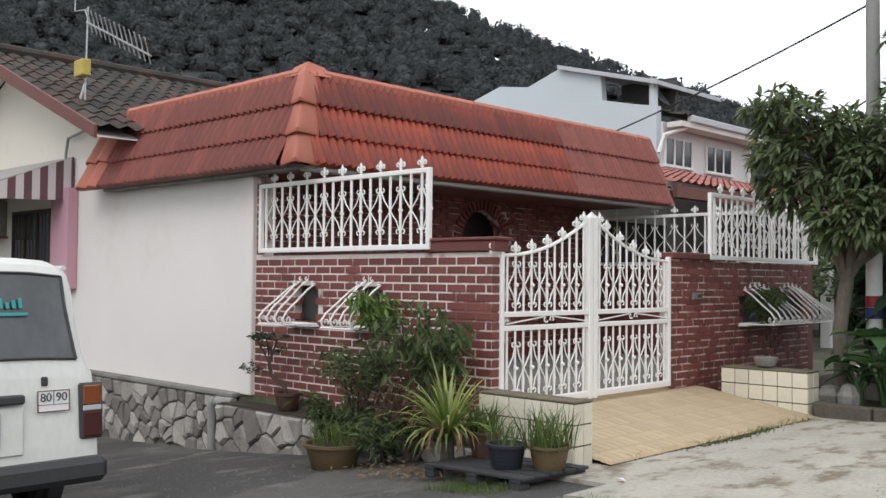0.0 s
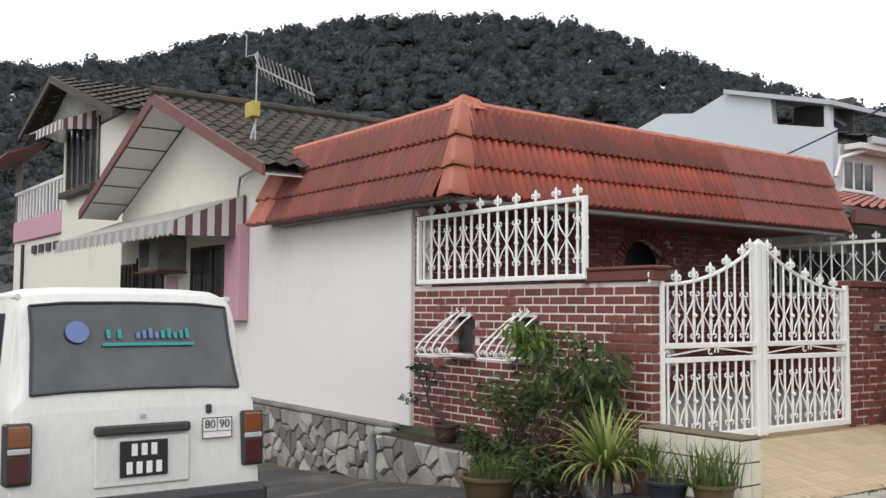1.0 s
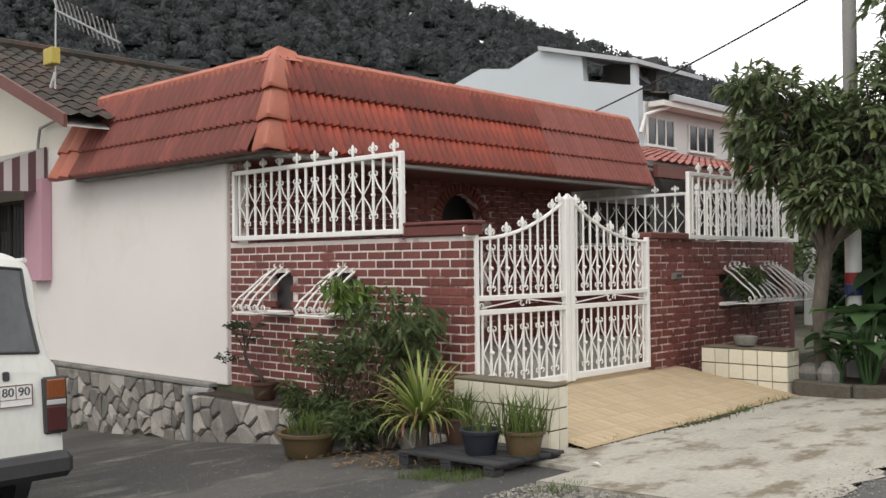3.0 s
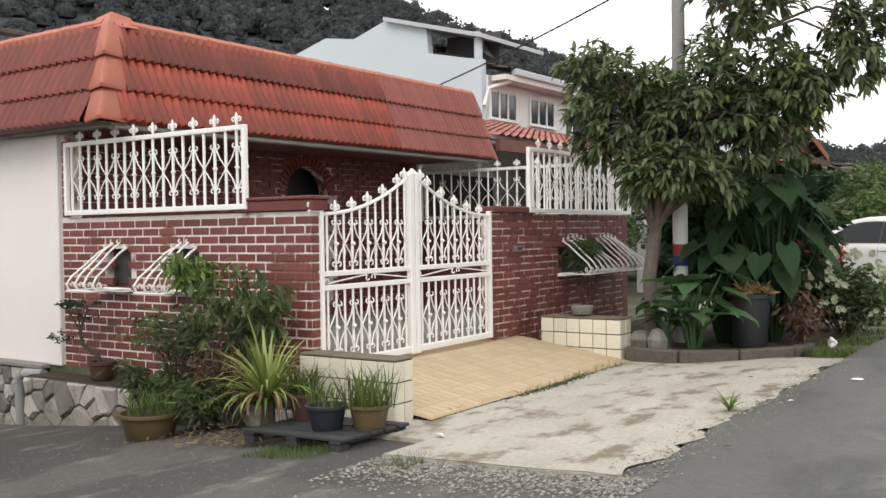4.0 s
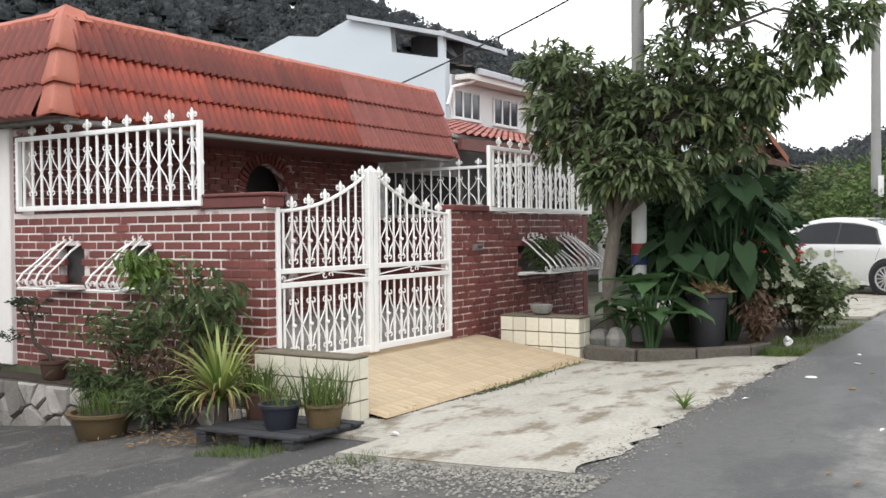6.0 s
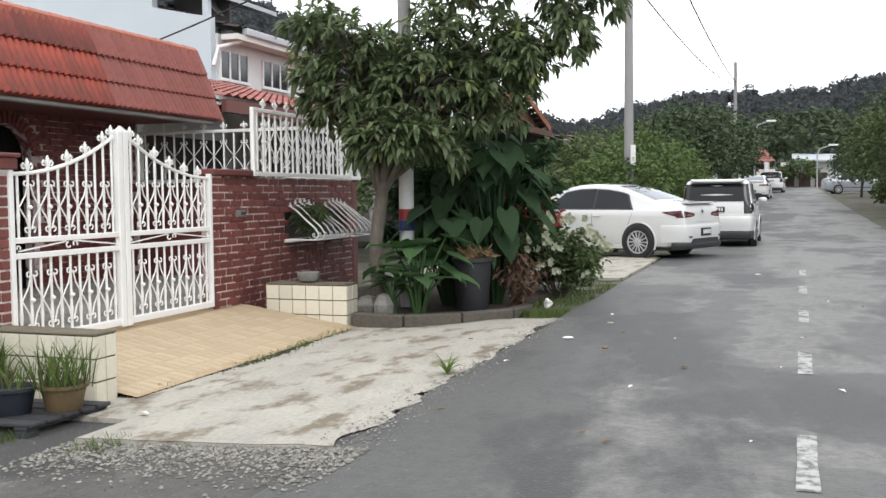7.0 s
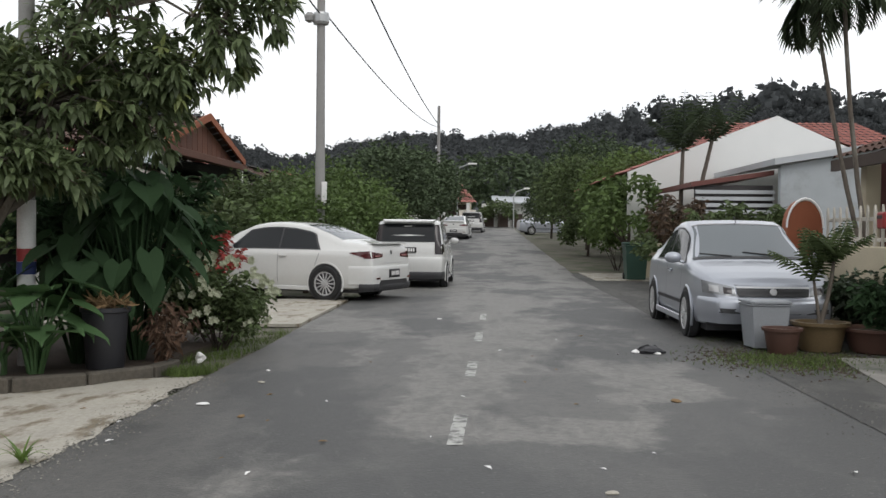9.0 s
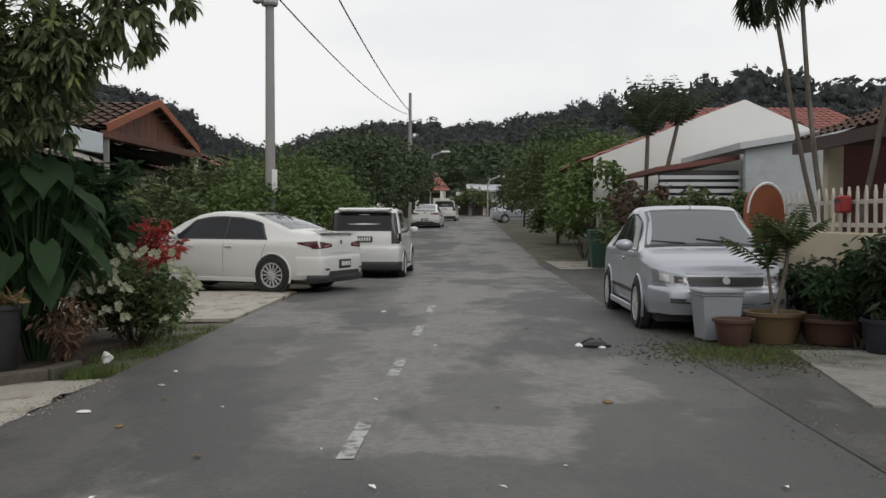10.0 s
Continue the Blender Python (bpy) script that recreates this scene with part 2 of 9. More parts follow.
M_TERRA = surf("terracotta_tile_side", (0.225, 0.058, 0.043), 0.62, var=0.3, scale=7, grain=40, obj_var=0.2, bump=0.2, stain=(0.10, 0.036, 0.030), stain_at=(0.50, 0.72), stain_scale=5, stretch=(1, 1, 0.3))
M_TERRA_NEW = surf("terracotta_tile_orange", (0.33, 0.047, 0.018), 0.5, var=0.32, scale=6, grain=40, obj_var=0.24, bump=0.2, stain=(0.11, 0.026, 0.020), stain_at=(0.46, 0.68), stain_scale=4.5, stretch=(1, 1, 0.3))
M_TERRA_TOP = surf("terracotta_tile_weathered", (0.20, 0.036, 0.022), 0.6, var=0.32, scale=6, grain=40, obj_var=0.24, bump=0.2, stain=(0.085, 0.026, 0.021), stain_at=(0.46, 0.68), stain_scale=4.5, stretch=(1, 1, 0.3))
M_TERRA_DULL = surf("terracotta_tile_faded", (0.25, 0.082, 0.066), 0.68, var=0.26, scale=4, grain=40, obj_var=0.1, bump=0.2)
M_RIDGE = surf("salmon_ridge_tile", (0.40, 0.125, 0.078), 0.55, var=0.12, scale=5, grain=40, obj_var=0.08, bump=0.15)
M_DARKROOF = surf("mossy_old_roof_tile", (0.046, 0.041, 0.034), 0.9, var=0.4, scale=3, grain=20, island=0.3, bump=0.4, stain=(0.10, 0.05, 0.035), stain_at=(0.5, 0.7))
M_FASCIA = surf("brown_red_fascia", (0.15, 0.058, 0.048), 0.6, var=0.15, scale=4, grain=50)
M_SOFFIT = surf("soffit_board", (0.66, 0.65, 0.61), 0.8, var=0.06, scale=2, grain=40)
# near-black colour stands in for shade inside openings, porches and recesses
M_DARK = surf("opening_shade", (0.05, 0.046, 0.046), 0.6, var=0.2, scale=3, grain=20)
M_WOOD_DARK = surf("dark_timber", (0.05, 0.032, 0.024), 0.6, var=0.25, scale=3, grain=30, stretch=(1, 1, 0.3))
M_PALLET = surf("weathered_black_timber", (0.030, 0.030, 0.032), 0.8, var=0.35, scale=4, grain=30, obj_var=0.3, stretch=(0.3, 1, 1), bump=0.4)
M_AWN = striped("striped_awning_canvas", (0.60, 0.55, 0.55), (0.14, 0.07, 0.08), 0.20, 0)
M_AWN_TOP = surf("faded_awning_sheet", (0.34, 0.33, 0.31), 0.7, var=0.15, scale=2, grain=30)
M_GLASS = glass("window_glass", (0.035, 0.04, 0.045))
M_CARGLASS = glass("vehicle_glass", (0.014, 0.016, 0.018), 0.06, 0.25)
# sky reflection and interior tone are put into this grey-blue base
M_SCREEN = glass("sky_grey_windscreen", (0.10, 0.115, 0.125), 0.03, 0.7)
M_SMOKED = glass("smoked_lamp_lens", (0.022, 0.016, 0.017), 0.10, 0.5)
M_PINKLENS = glass("pale_red_lens", (0.30, 0.16, 0.16), 0.15, 0.5)
# pale mottling stands in for reflections and the interior behind the glass
M_VANGLASS = surf("mottled_van_glass", (0.055, 0.058, 0.060), 0.08, var=0.15, scale=2.2, grain=20, bump=0, spec=0.6, stain=(0.11, 0.115, 0.118), stain_at=(0.45, 0.75), stain_scale=1.4, stretch=(1, 1, 0.7))
M_CARWHITE = surf("white_car_paint", (0.62, 0.62, 0.60), 0.22, var=0.03, scale=2, grain=20, bump=0, coat=0.6)
M_CARSILVER = surf("silver_car_paint", (0.37, 0.39, 0.43), 0.30, metal=0.45, var=0.03, scale=2, grain=200, bump=0, coat=0.6)
M_VANWHITE = surf("aged_white_van_paint", (0.62, 0.62, 0.58), 0.4, var=0.08, scale=2, grain=30, bump=0.03, stain=(0.42, 0.36, 0.27), stain_at=(0.62, 0.85), stain_scale=5, stretch=(1, 1, 0.4))
M_BLACKPL = surf("black_plastic", (0.036, 0.036, 0.038), 0.5, var=0.2, scale=4, grain=60)
M_RUBBER = surf("tyre_rubber", (0.022, 0.022, 0.022), 0.85, var=0.2, scale=5, grain=60)
M_ALLOY = surf("alloy_wheel", (0.48, 0.48, 0.48), 0.35, metal=0.25, var=0.05, bump=0)
M_DARKRED = surf("dark_red_lens", (0.06, 0.014, 0.014), 0.2, var=0.1, bump=0, coat=0.3)
M_REDLAMP = surf("red_lamp_lens", (0.075, 0.016, 0.017), 0.10, var=0.1, bump=0, coat=0.5)
M_AMBER = surf("amber_lamp_lens", (0.20, 0.062, 0.022), 0.15, var=0.1, bump=0, coat=0.5)
M_CLEARLAMP = surf("clear_lamp_lens", (0.26, 0.27, 0.28), 0.12, metal=0.2, var=0.15, scale=14, bump=0.1, coat=0.6)
M_PLATE = surf("black_plate", (0.015, 0.015, 0.016), 0.5, var=0.1, bump=0)
M_WHITEMARK = surf("white_marking", (0.75, 0.74, 0.72), 0.6, var=0.05, bump=0)
M_ROADPAINT = surf("worn_road_paint", (0.41, 0.41, 0.385), 0.8, var=0.12, scale=8, grain=40, stain=(0.13, 0.13, 0.125), stain_at=(0.46, 0.60), stain_scale=11)
M_TEAL = surf("teal_sticker", (0.03, 0.26, 0.26), 0.5, var=0.05, bump=0)
M_BLUE = surf("blue_sticker", (0.13, 0.18, 0.36), 0.5, var=0.05, bump=0)
M_YELLOWBOX = surf("yellow_box_plastic", (0.45, 0.36, 0.08), 0.6, var=0.1)
M_ALU = surf("weathered_aluminium", (0.42, 0.43, 0.43), 0.4, metal=0.6, var=0.1, scale=5)
M_POLE = surf("concrete_pole", (0.27, 0.265, 0.255), 0.85, var=0.12, scale=2, grain=40)
M_CABLE = surf("black_cable", (0.02, 0.02, 0.02), 0.7, bump=0)
M_PVC = surf("grey_pvc_pipe", (0.28, 0.28, 0.27), 0.6, var=0.12, scale=4)
M_BARK = surf("pale_grey_bark", (0.115, 0.098, 0.08), 0.95, var=0.4, scale=6, grain=30, bump=0.7, stretch=(1, 1, 0.35), stain=(0.24, 0.23, 0.20), stain_at=(0.56, 0.72), stain_scale=4)
M_BARK_DARK = surf("dark_twig_bark", (0.065, 0.052, 0.042), 0.95, var=0.3, scale=8, grain=40, bump=0.4)
M_MANGO = leafy("mango_leaf", (0.125, 0.162, 0.076), 0.5, 0.5, 0.35, 0.45)
M_MANGO_NEW = leafy("young_mango_leaf", (0.17, 0.20, 0.07), 0.3, 0.5, 0.4, 0.35)
M_WITHER = leafy("withered_brown_leaf", (0.105, 0.066, 0.045), 0.4, 0.85, 0.15, 0.1)
M_SHRUB = leafy("shrub_leaf", (0.094, 0.126, 0.054), 0.5, 0.6, 0.2, 0.3)
M_BONSAI = leafy("small_dark_leaf", (0.040, 0.062, 0.032), 0.4)
M_YOUNG = leafy("bright_young_leaf", (0.125, 0.195, 0.045), 0.35)
M_SPIDER = leafy("variegated_strap_leaf", (0.26, 0.30, 0.085), 0.4)
M_DRYLEAF = leafy("dry_leaf", (0.22, 0.145, 0.075), 0.4, 0.8, 0.2, 0.1)
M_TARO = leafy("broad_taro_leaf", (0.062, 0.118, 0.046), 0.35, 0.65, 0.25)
# broad leaf darkened in colour for plants standing in shade
M_TARO_DARK = leafy("darkened_broad_leaf", (0.032, 0.060, 0.027), 0.4, 0.75, 0.12)
M_GRASS = leafy("grass_blade", (0.092, 0.130, 0.038), 0.5, 0.7, 0.15)
M_FLOWER = leafy("white_petal", (0.50, 0.52, 0.38), 0.1, 0.6, 0.2)
M_REDLEAF = leafy("red_copper_leaf", (0.090, 0.060, 0.038), 0.6)
M_REDFLOWER = leafy("red_bract", (0.26, 0.035, 0.028), 0.4)
M_FARLEAF = leafy("far_tree_leaf", (0.062, 0.085, 0.045), 0.4, 0.7, 0.15, 0.1)
M_LIGHTLEAF = leafy("light_green_bush_leaf", (0.095, 0.140, 0.045), 0.35, 0.6, 0.2, 0.2)
# distance haze is put into these two base colours as grey-blue
M_HILL = surf("hazy_hill_canopy", (0.074, 0.080, 0.082), 0.95, var=0.15, scale=0.8, grain=3.0, bump=0, spec=0.03, island=0.04)
M_FOREST = leafy("hazy_forest_spray", (0.084, 0.090, 0.092), 0.22, 0.9, 0.05, 0.5)
M_PALM = leafy("palm_frond", (0.050, 0.070, 0.035), 0.35, 0.5, 0.3, 0.1)
M_TERRAPOT = surf("brown_clay_pot", (0.085, 0.044, 0.032), 0.6, var=0.15, scale=5)
M_GLAZEPOT = surf("ochre_glazed_pot", (0.125, 0.088, 0.045), 0.4, var=0.2, scale=5)
M_NAVYPOT = surf("dark_navy_pot", (0.022, 0.024, 0.034), 0.5, var=0.2, scale=5)
M_SOIL = surf("potting_soil", (0.045, 0.033, 0.024), 0.95, var=0.4, scale=12, grain=40, bump=0.6)
M_GREENBIN = surf("dark_green_bin_plastic", (0.025, 0.060, 0.045), 0.5, var=0.1, scale=3)
M_GREYBIN = surf("grey_bin_plastic", (0.27, 0.285, 0.30), 0.5, var=0.1, scale=3)
M_BLACKBIN = surf("black_bin_plastic", (0.022, 0.022, 0.025), 0.5, var=0.15, scale=3)
M_KERB = surf("mossy_dark_kerb", (0.085, 0.075, 0.06), 0.95, var=0.3, scale=4, grain=30, bump=0.5)
M_CREAMWALL = surf("cream_boundary_paint", (0.50, 0.44, 0.32), 0.85, var=0.08, scale=2, grain=50)
M_ORANGE = surf("orange_paint", (0.27, 0.088, 0.042), 0.75, var=0.1, scale=3)
M_TIMBER = surf("orange_brown_timber", (0.115, 0.046, 0.027), 0.7, var=0.25, scale=5, grain=40, obj_var=0.2, stretch=(1, 1, 0.3))
M_BROWNROOF = surf("brown_roof_tile", (0.075, 0.040, 0.028), 0.8, var=0.25, scale=3, grain=20, island=0.2)
M_REDROOF = surf("faded_red_roof", (0.27, 0.10, 0.08), 0.8, var=0.15, scale=2, grain=20, island=0.12)
M_PINKROOF = surf("weathered_pink_tile", (0.30, 0.12, 0.10), 0.85, var=0.35, scale=6, grain=30, island=0.3)
M_METALROOF = surf("grey_sheet_roof", (0.46, 0.48, 0.50), 0.6, var=0.08, scale=2)
M_REDBOX = surf("red_box_paint", (0.26, 0.03, 0.03), 0.5, var=0.05)
M_NAVY = surf("navy_band_paint", (0.03, 0.045, 0.14), 0.6, var=0.05)
M_WHITEPOLE = surf("white_post_paint", (0.62, 0.62, 0.60), 0.7, var=0.12, scale=4)


# ---- geometry helpers ----
class Shape:
    """Collects vertices and faces of one mesh."""

    def __init__(self):
        self.v, self.f = [], []

    def add(self, verts, faces):
        k = len(self.v)
        self.v += [tuple(p) for p in verts]
        self.f += [tuple(i + k for i in f) for f in faces]
        return self

    def box(self, x0, y0, z0, x1, y1, z1, m=None):
        vs = [Vector((x, y, z)) for x in (x0, x1) for y in (y0, y1) for z in (z0, z1)]
        if m is not None:
            vs = [m @ p for p in vs]
        return self.add(vs, [(0, 1, 3, 2), (4, 6, 7, 5), (0, 4, 5, 1), (2, 3, 7, 6), (0, 2, 6, 4), (1, 5, 7, 3)])

    def cbox(self, x0, y0, z0, x1, y1, z1, c=0.01, m=None):
        """A box with chamfered edges."""
        lo, hi = (x0, y0, z0), (x1, y1, z1)
        vs, idx = [], {}
        for s in [(a, b, d) for a in (0, 1) for b in (0, 1) for d in (0, 1)]:
            for ax in range(3):
                p = [(hi[k] if s[k] else lo[k]) for k in range(3)]
                for k in range(3):
                    if k != ax:
                        p[k] += -c if s[k] else c
                idx[s, ax] = len(vs)
                vs.append(Vector(p))
        fs = []
        for ax in range(3):
            o = [k for k in range(3) if k != ax]
            for e in (0, 1):
                q = []
                for a, b in ((0, 0), (1, 0), (1, 1), (0, 1)):
                    s = [0, 0, 0]
                    s[ax], s[o[0]], s[o[1]] = e, a, b
                    q.append(idx[tuple(s), ax])
                fs.append(q)
            for a in (0, 1):
                for b in (0, 1):
                    s0, s1 = [0, 0, 0], [0, 0, 0]
                    s0[ax], s1[ax] = 0, 1
                    for s in (s0, s1):
                        s[o[0]], s[o[1]] = a, b
                    fs.append((idx[tuple(s0), o[0]], idx[tuple(s1), o[0]], idx[tuple(s1), o[1]], idx[tuple(s0), o[1]]))
        for s in [(a, b, d) for a in (0, 1) for b in (0, 1) for d in (0, 1)]:
            fs.append((idx[s, 0], idx[s, 1], idx[s, 2]))
        if m is not None:
            vs = [m @ p for p in vs]
        return self.add(vs, fs)

    def tube(self, pts, r, n=6, caps=True):
        """A round bar along points; r is a number or one radius a point."""
        pts = [Vector(p) for p in pts]
        rs = r if isinstance(r, (list, tuple)) else [r] * len(pts)
        vs, fs = [], []
        side = None
        for i, p in enumerate(pts):
            d = (pts[min(i + 1, len(pts) - 1)] - pts[max(i - 1, 0)]).normalized()
            if side is None:
                side = d.orthogonal().normalized()
            else:
                side = (side - d * side.dot(d)).normalized()
            up = d.cross(side)
            vs += [p + rs[i] * (math.cos(2 * math.pi * k / n) * side + math.sin(2 * math.pi * k / n) * up) for k in range(n)]
        for i in range(len(pts) - 1):
            for k in range(n):
                a, b = i * n + k, i * n + (k + 1) % n
                fs.append((a, b, b + n, a + n))
        if caps:
            fs.append(tuple(range(n - 1, -1, -1)))
            fs.append(tuple((len(pts) - 1) * n + k for k in range(n)))
        return self.add(vs, fs)

    def lathe(self, prof, n=20, m=None, cap=True):
        """Radius, height pairs turned round z."""
        vs, fs = [], []
        for r, z in prof:
            vs += [Vector((r * math.cos(2 * math.pi * k / n), r * math.sin(2 * math.pi * k / n), z)) for k in range(n)]
        for i in range(len(prof) - 1):
            for k in range(n):
                a, b = i * n + k, i * n + (k + 1) % n
                fs.append((a, b, b + n, a + n))
        if cap:
            fs.append(tuple(range(n - 1, -1, -1)))
            fs.append(tuple((len(prof) - 1) * n + k for k in range(n)))
        if m is not None:
            vs = [m @ p for p in vs]
        return self.add(vs, fs)

    def slab(self, outline, depth):
        """A flat outline (3D points) thickened by the vector depth."""
        a = [Vector(p) for p in outline]
        b = [p + Vector(depth) for p in a]
        n = len(a)
        fs = [tuple(range(n - 1, -1, -1)), tuple(range(n, 2 * n))]
        fs += [(i, (i + 1) % n, n + (i + 1) % n, n + i) for i in range(n)]
        return self.add(a + b, fs)

    def grid(self, rows):
        """A sheet from rows of points."""
        n = len(rows[0])
        vs = [p for r in rows for p in r]
        fs = [(i * n + k, i * n + k + 1, (i + 1) * n + k + 1, (i + 1) * n + k) for i in range(len(rows) - 1) for k in range(n - 1)]
        return self.add(vs, fs)

    def mesh(self, name, material, smooth=False):
        me = bpy.data.meshes.new(name)
        me.from_pydata(self.v, [], self.f)
        me.materials.append(material)
        if smooth:
            me.polygons.foreach_set("use_smooth", [True] * len(me.polygons))
            me.set_sharp_from_angle(angle=radians(40))
        me.update()
        return me


def fixed(me):
    bm = bmesh.new()
    bm.from_mesh(me)
    bmesh.ops.recalc_face_normals(bm, faces=bm.faces)
    bm.to_mesh(me)
    bm.free()
    return me


def part(name, sh, material, parent, label="", smooth=False, at=None):
    """Links one mesh as a part under a thing or under a part."""
    me = sh if isinstance(sh, bpy.types.Mesh) else fixed(sh.mesh(name, material, smooth))
    ob = new(name, me)
    ob.parent = parent
    if at is not None:
        ob.matrix_basis = at
    return tagged(ob, label)


def thing(name, label, category, at=None, group="", kind=""):
    ob = new(name)
    ob.empty_display_size = 0.2
    if at is not None:
        ob.matrix_basis = at
    return tagged(ob, label, category, group, kind)


def solid(name, sh, material, label, category, group="", kind="", smooth=False, at=None):
    """A thing that is one mesh."""
    ob = new(name, fixed(sh.mesh(name, material, smooth)))
    if at is not None:
        ob.matrix_basis = at
    return tagged(ob, label, category, group, kind)


def lerp(x, xs, ys):
    return float(np.interp(x, xs, ys))


def bars(sh, m, widths, height, depth=0.004):
    """A row of plain bars in place of writing that is not to be read."""
    x = 0.0
    for w in widths:
        sh.box(x, 0, 0, x + w * 0.75, depth, height, m)
        x += w


# ---- ground, road, lane, apron ----
ROAD_L, ROAD_R = -0.93, 4.3


def rise(y):
    return 0.0262 * min(max(0.0, y - 30.0), 90.0)


def lane_z(x):
    return lerp(x, [-60, -30, -14, -8.5, -5.0, -3.1, ROAD_L], [-1.7, -1.35, -1.0, -0.66, -0.30, -0.12, 0.0])


def ground_z(x, y):
    if x > ROAD_L:
        return rise(y)
    low = lane_z(x)
    plot = lerp(x, [-4.2, -2.9, ROAD_L], [0.02, -0.06, 0.0]) + rise(y)
    k = min(1.0, max(0.0, (y - 5.14) / 0.08))
    return low * (1 - k) + plot * k


gs = Shape()
gx = sorted(set([-700, -400, -200, -120, -80, -60, -45, -30, -20, -14, -10, -8.5, -7, -6, -5, -4.2, -3.6, -3.1, -2.5, -1.8, ROAD_L - 0.02, ROAD_L, 4.3, 6, 9, 15, 25, 45, 80, 160, 320, 700]))
gy = sorted(set([-700, -300, -120, -60, -30, -15, -8, -4, 0, 2, 3.5, 4.5, 4.9, 5.14, 5.22, 5.3, 7, 9, 12, 16, 20, 25, 30, 40, 55, 75, 100, 150, 260, 450, 700]))
gs.grid([[(x, y, ground_z(x, y) - 0.035 - (0.12 if (x > ROAD_L and x < 4.3) else 0)) for x in gx] for y in gy])
solid("ground", gs, M_GROUND, "bare soil and rough grass beside the street", "ground", kind="structure")

rd = Shape()
ys = [-60 + 1.5 * i for i in range(44)] + [6 + 2 * i for i in range(75)]
xs = [ROAD_L, -0.3, 0.6, 1.4, 2.4, 3.4, ROAD_R]
def edge(y, side):
    return 0.07 * noise.noise(Vector((y * 0.9, side * 7.0, 0.0))) + 0.04 * noise.noise(Vector((y * 3.1, side, 2.0)))
rd.grid([[(x + (edge(y, 1) if i == 0 else edge(y, 2) if i == len(xs) - 1 else 0), y, rise(y) + (0.0 if i in (0, len(xs) - 1) else 0.012)) for i, x in enumerate(xs)] for y in ys])
solid("road", rd, M_ROAD, "worn grey asphalt street with darker patches", "road", kind="structure")

ln = Shape()
lx = [ROAD_L + 0.02, -1.3, -1.8, -2.4, -3.1, -4, -5, -6, -7.2, -8.5, -10, -12, -14, -18, -24, -30, -45, -60]
ly = [-6, -4, -2, 0, 1.5, 2.5, 3.2, 3.7, 4.2, 4.7]
ln.grid([[(x, y + (0.0 if y < 4 else 0.25 if x < -4.2 else 0.0), lane_z(x) - 0.004) for x in lx] for y in ly])
solid("lane", ln, M_LANE, "rough side lane of gritty old asphalt", "road", kind="structure")

# concrete apron from the planter ends to the road edge
ap = Shape()
rows = []
for i in range(71):
    y = 3.95 + i * (9.25 - 3.95) / 70
    row = []
    for k in range(8):
        f = k / 7
        x0 = -2.55 if y < 4.45 else -3.12
        x = x0 + f * (ROAD_L - 0.02 - x0) + (0.11 * noise.noise(Vector((y * 2.3, 4, f))) + 0.08 * noise.noise(Vector((y * 8.0, 9, f))) if k == 7 else 0)
        yy = y + (0.10 * noise.noise(Vector((x * 2.2, 1, 0))) if i in (0, 70) else 0)
        row.append((x, yy, lerp(x, [-3.0, ROAD_L], [-0.085, 0.006])))
    rows.append(row)
ap.grid(rows)
ap.grid([[(p[0], p[1] - 0.01, p[2] - d) for p in rows[0]] for d in (0.0, 0.08)])
ap.grid([[(p[0][0] + 0.002, p[0][1], p[0][2] - d) for p in rows] for d in (0.0, 0.16)])
apron = solid("apron", ap, M_CONC, "stained pale concrete driveway apron", "driveway", kind="structure")

# tan paved ramp up to the gate, in small pavers
ramp_z = lambda x: lerp(x, [-4.45, -4.2, -2.95], [0.13, 0.12, -0.075])
rp = Shape()
rp.grid([[(x, y, ramp_z(x) + 0.003) for x in (-4.45, -4.2, -3.6, -2.93)] for y in (5.0, 6.2, 7.4, 8.62)])
solid("porch_floor", Shape().box(-8.04, 5.38, 0.02, -4.46, 11.88, 0.125), M_CONC_OLD, "grey cement porch floor behind the gate", "floor", kind="structure")
ramp = solid("driveway_ramp", rp, M_PAVER_JOINT, "tan small-paver ramp in front of the gate", "driveway", kind="structure")
pv = Shape().cbox(-0.1, -0.048, -0.01, 0.1, 0.048, 0.004, 0.003)
pv_me = fixed(pv.mesh("paver", M_PAVER))
tilt = math.atan2(0.195, 1.25)
rng = random.Random(3)
for i in range(6):
    for k in range(36):
        x = -4.10 + i * 0.207 + 0.0
        y = 5.06 + k * 0.100 + (0.05 if i % 2 else 0)
        if y > 8.58:
            continue
        part("paver", pv_me, None, ramp, at=Matrix.Translation((x, y, ramp_z(x) + 0.002)) @ Matrix.Rotation(tilt + rng.uniform(-.01, .01), 4, "Y"))

# centre line dashes
for i in range(5):
    y0 = 4.33 + i * 2.79
    d = Shape()
    d.grid([[(1.315 + 0.0205 * (y0 + j * 0.25 - 4.5) + s * 0.048 + 0.010 * noise.noise(Vector((y0 + j, s, 3))), y0 + j * 0.25 - 0.5, rise(y0) + 0.0165) for s in (-1, 1)] for j in range(5)])
    solid("lane_marking", d, M_ROADPAINT, "worn white dash painted on the asphalt", "road marking", "centre line dashes", kind="structure")

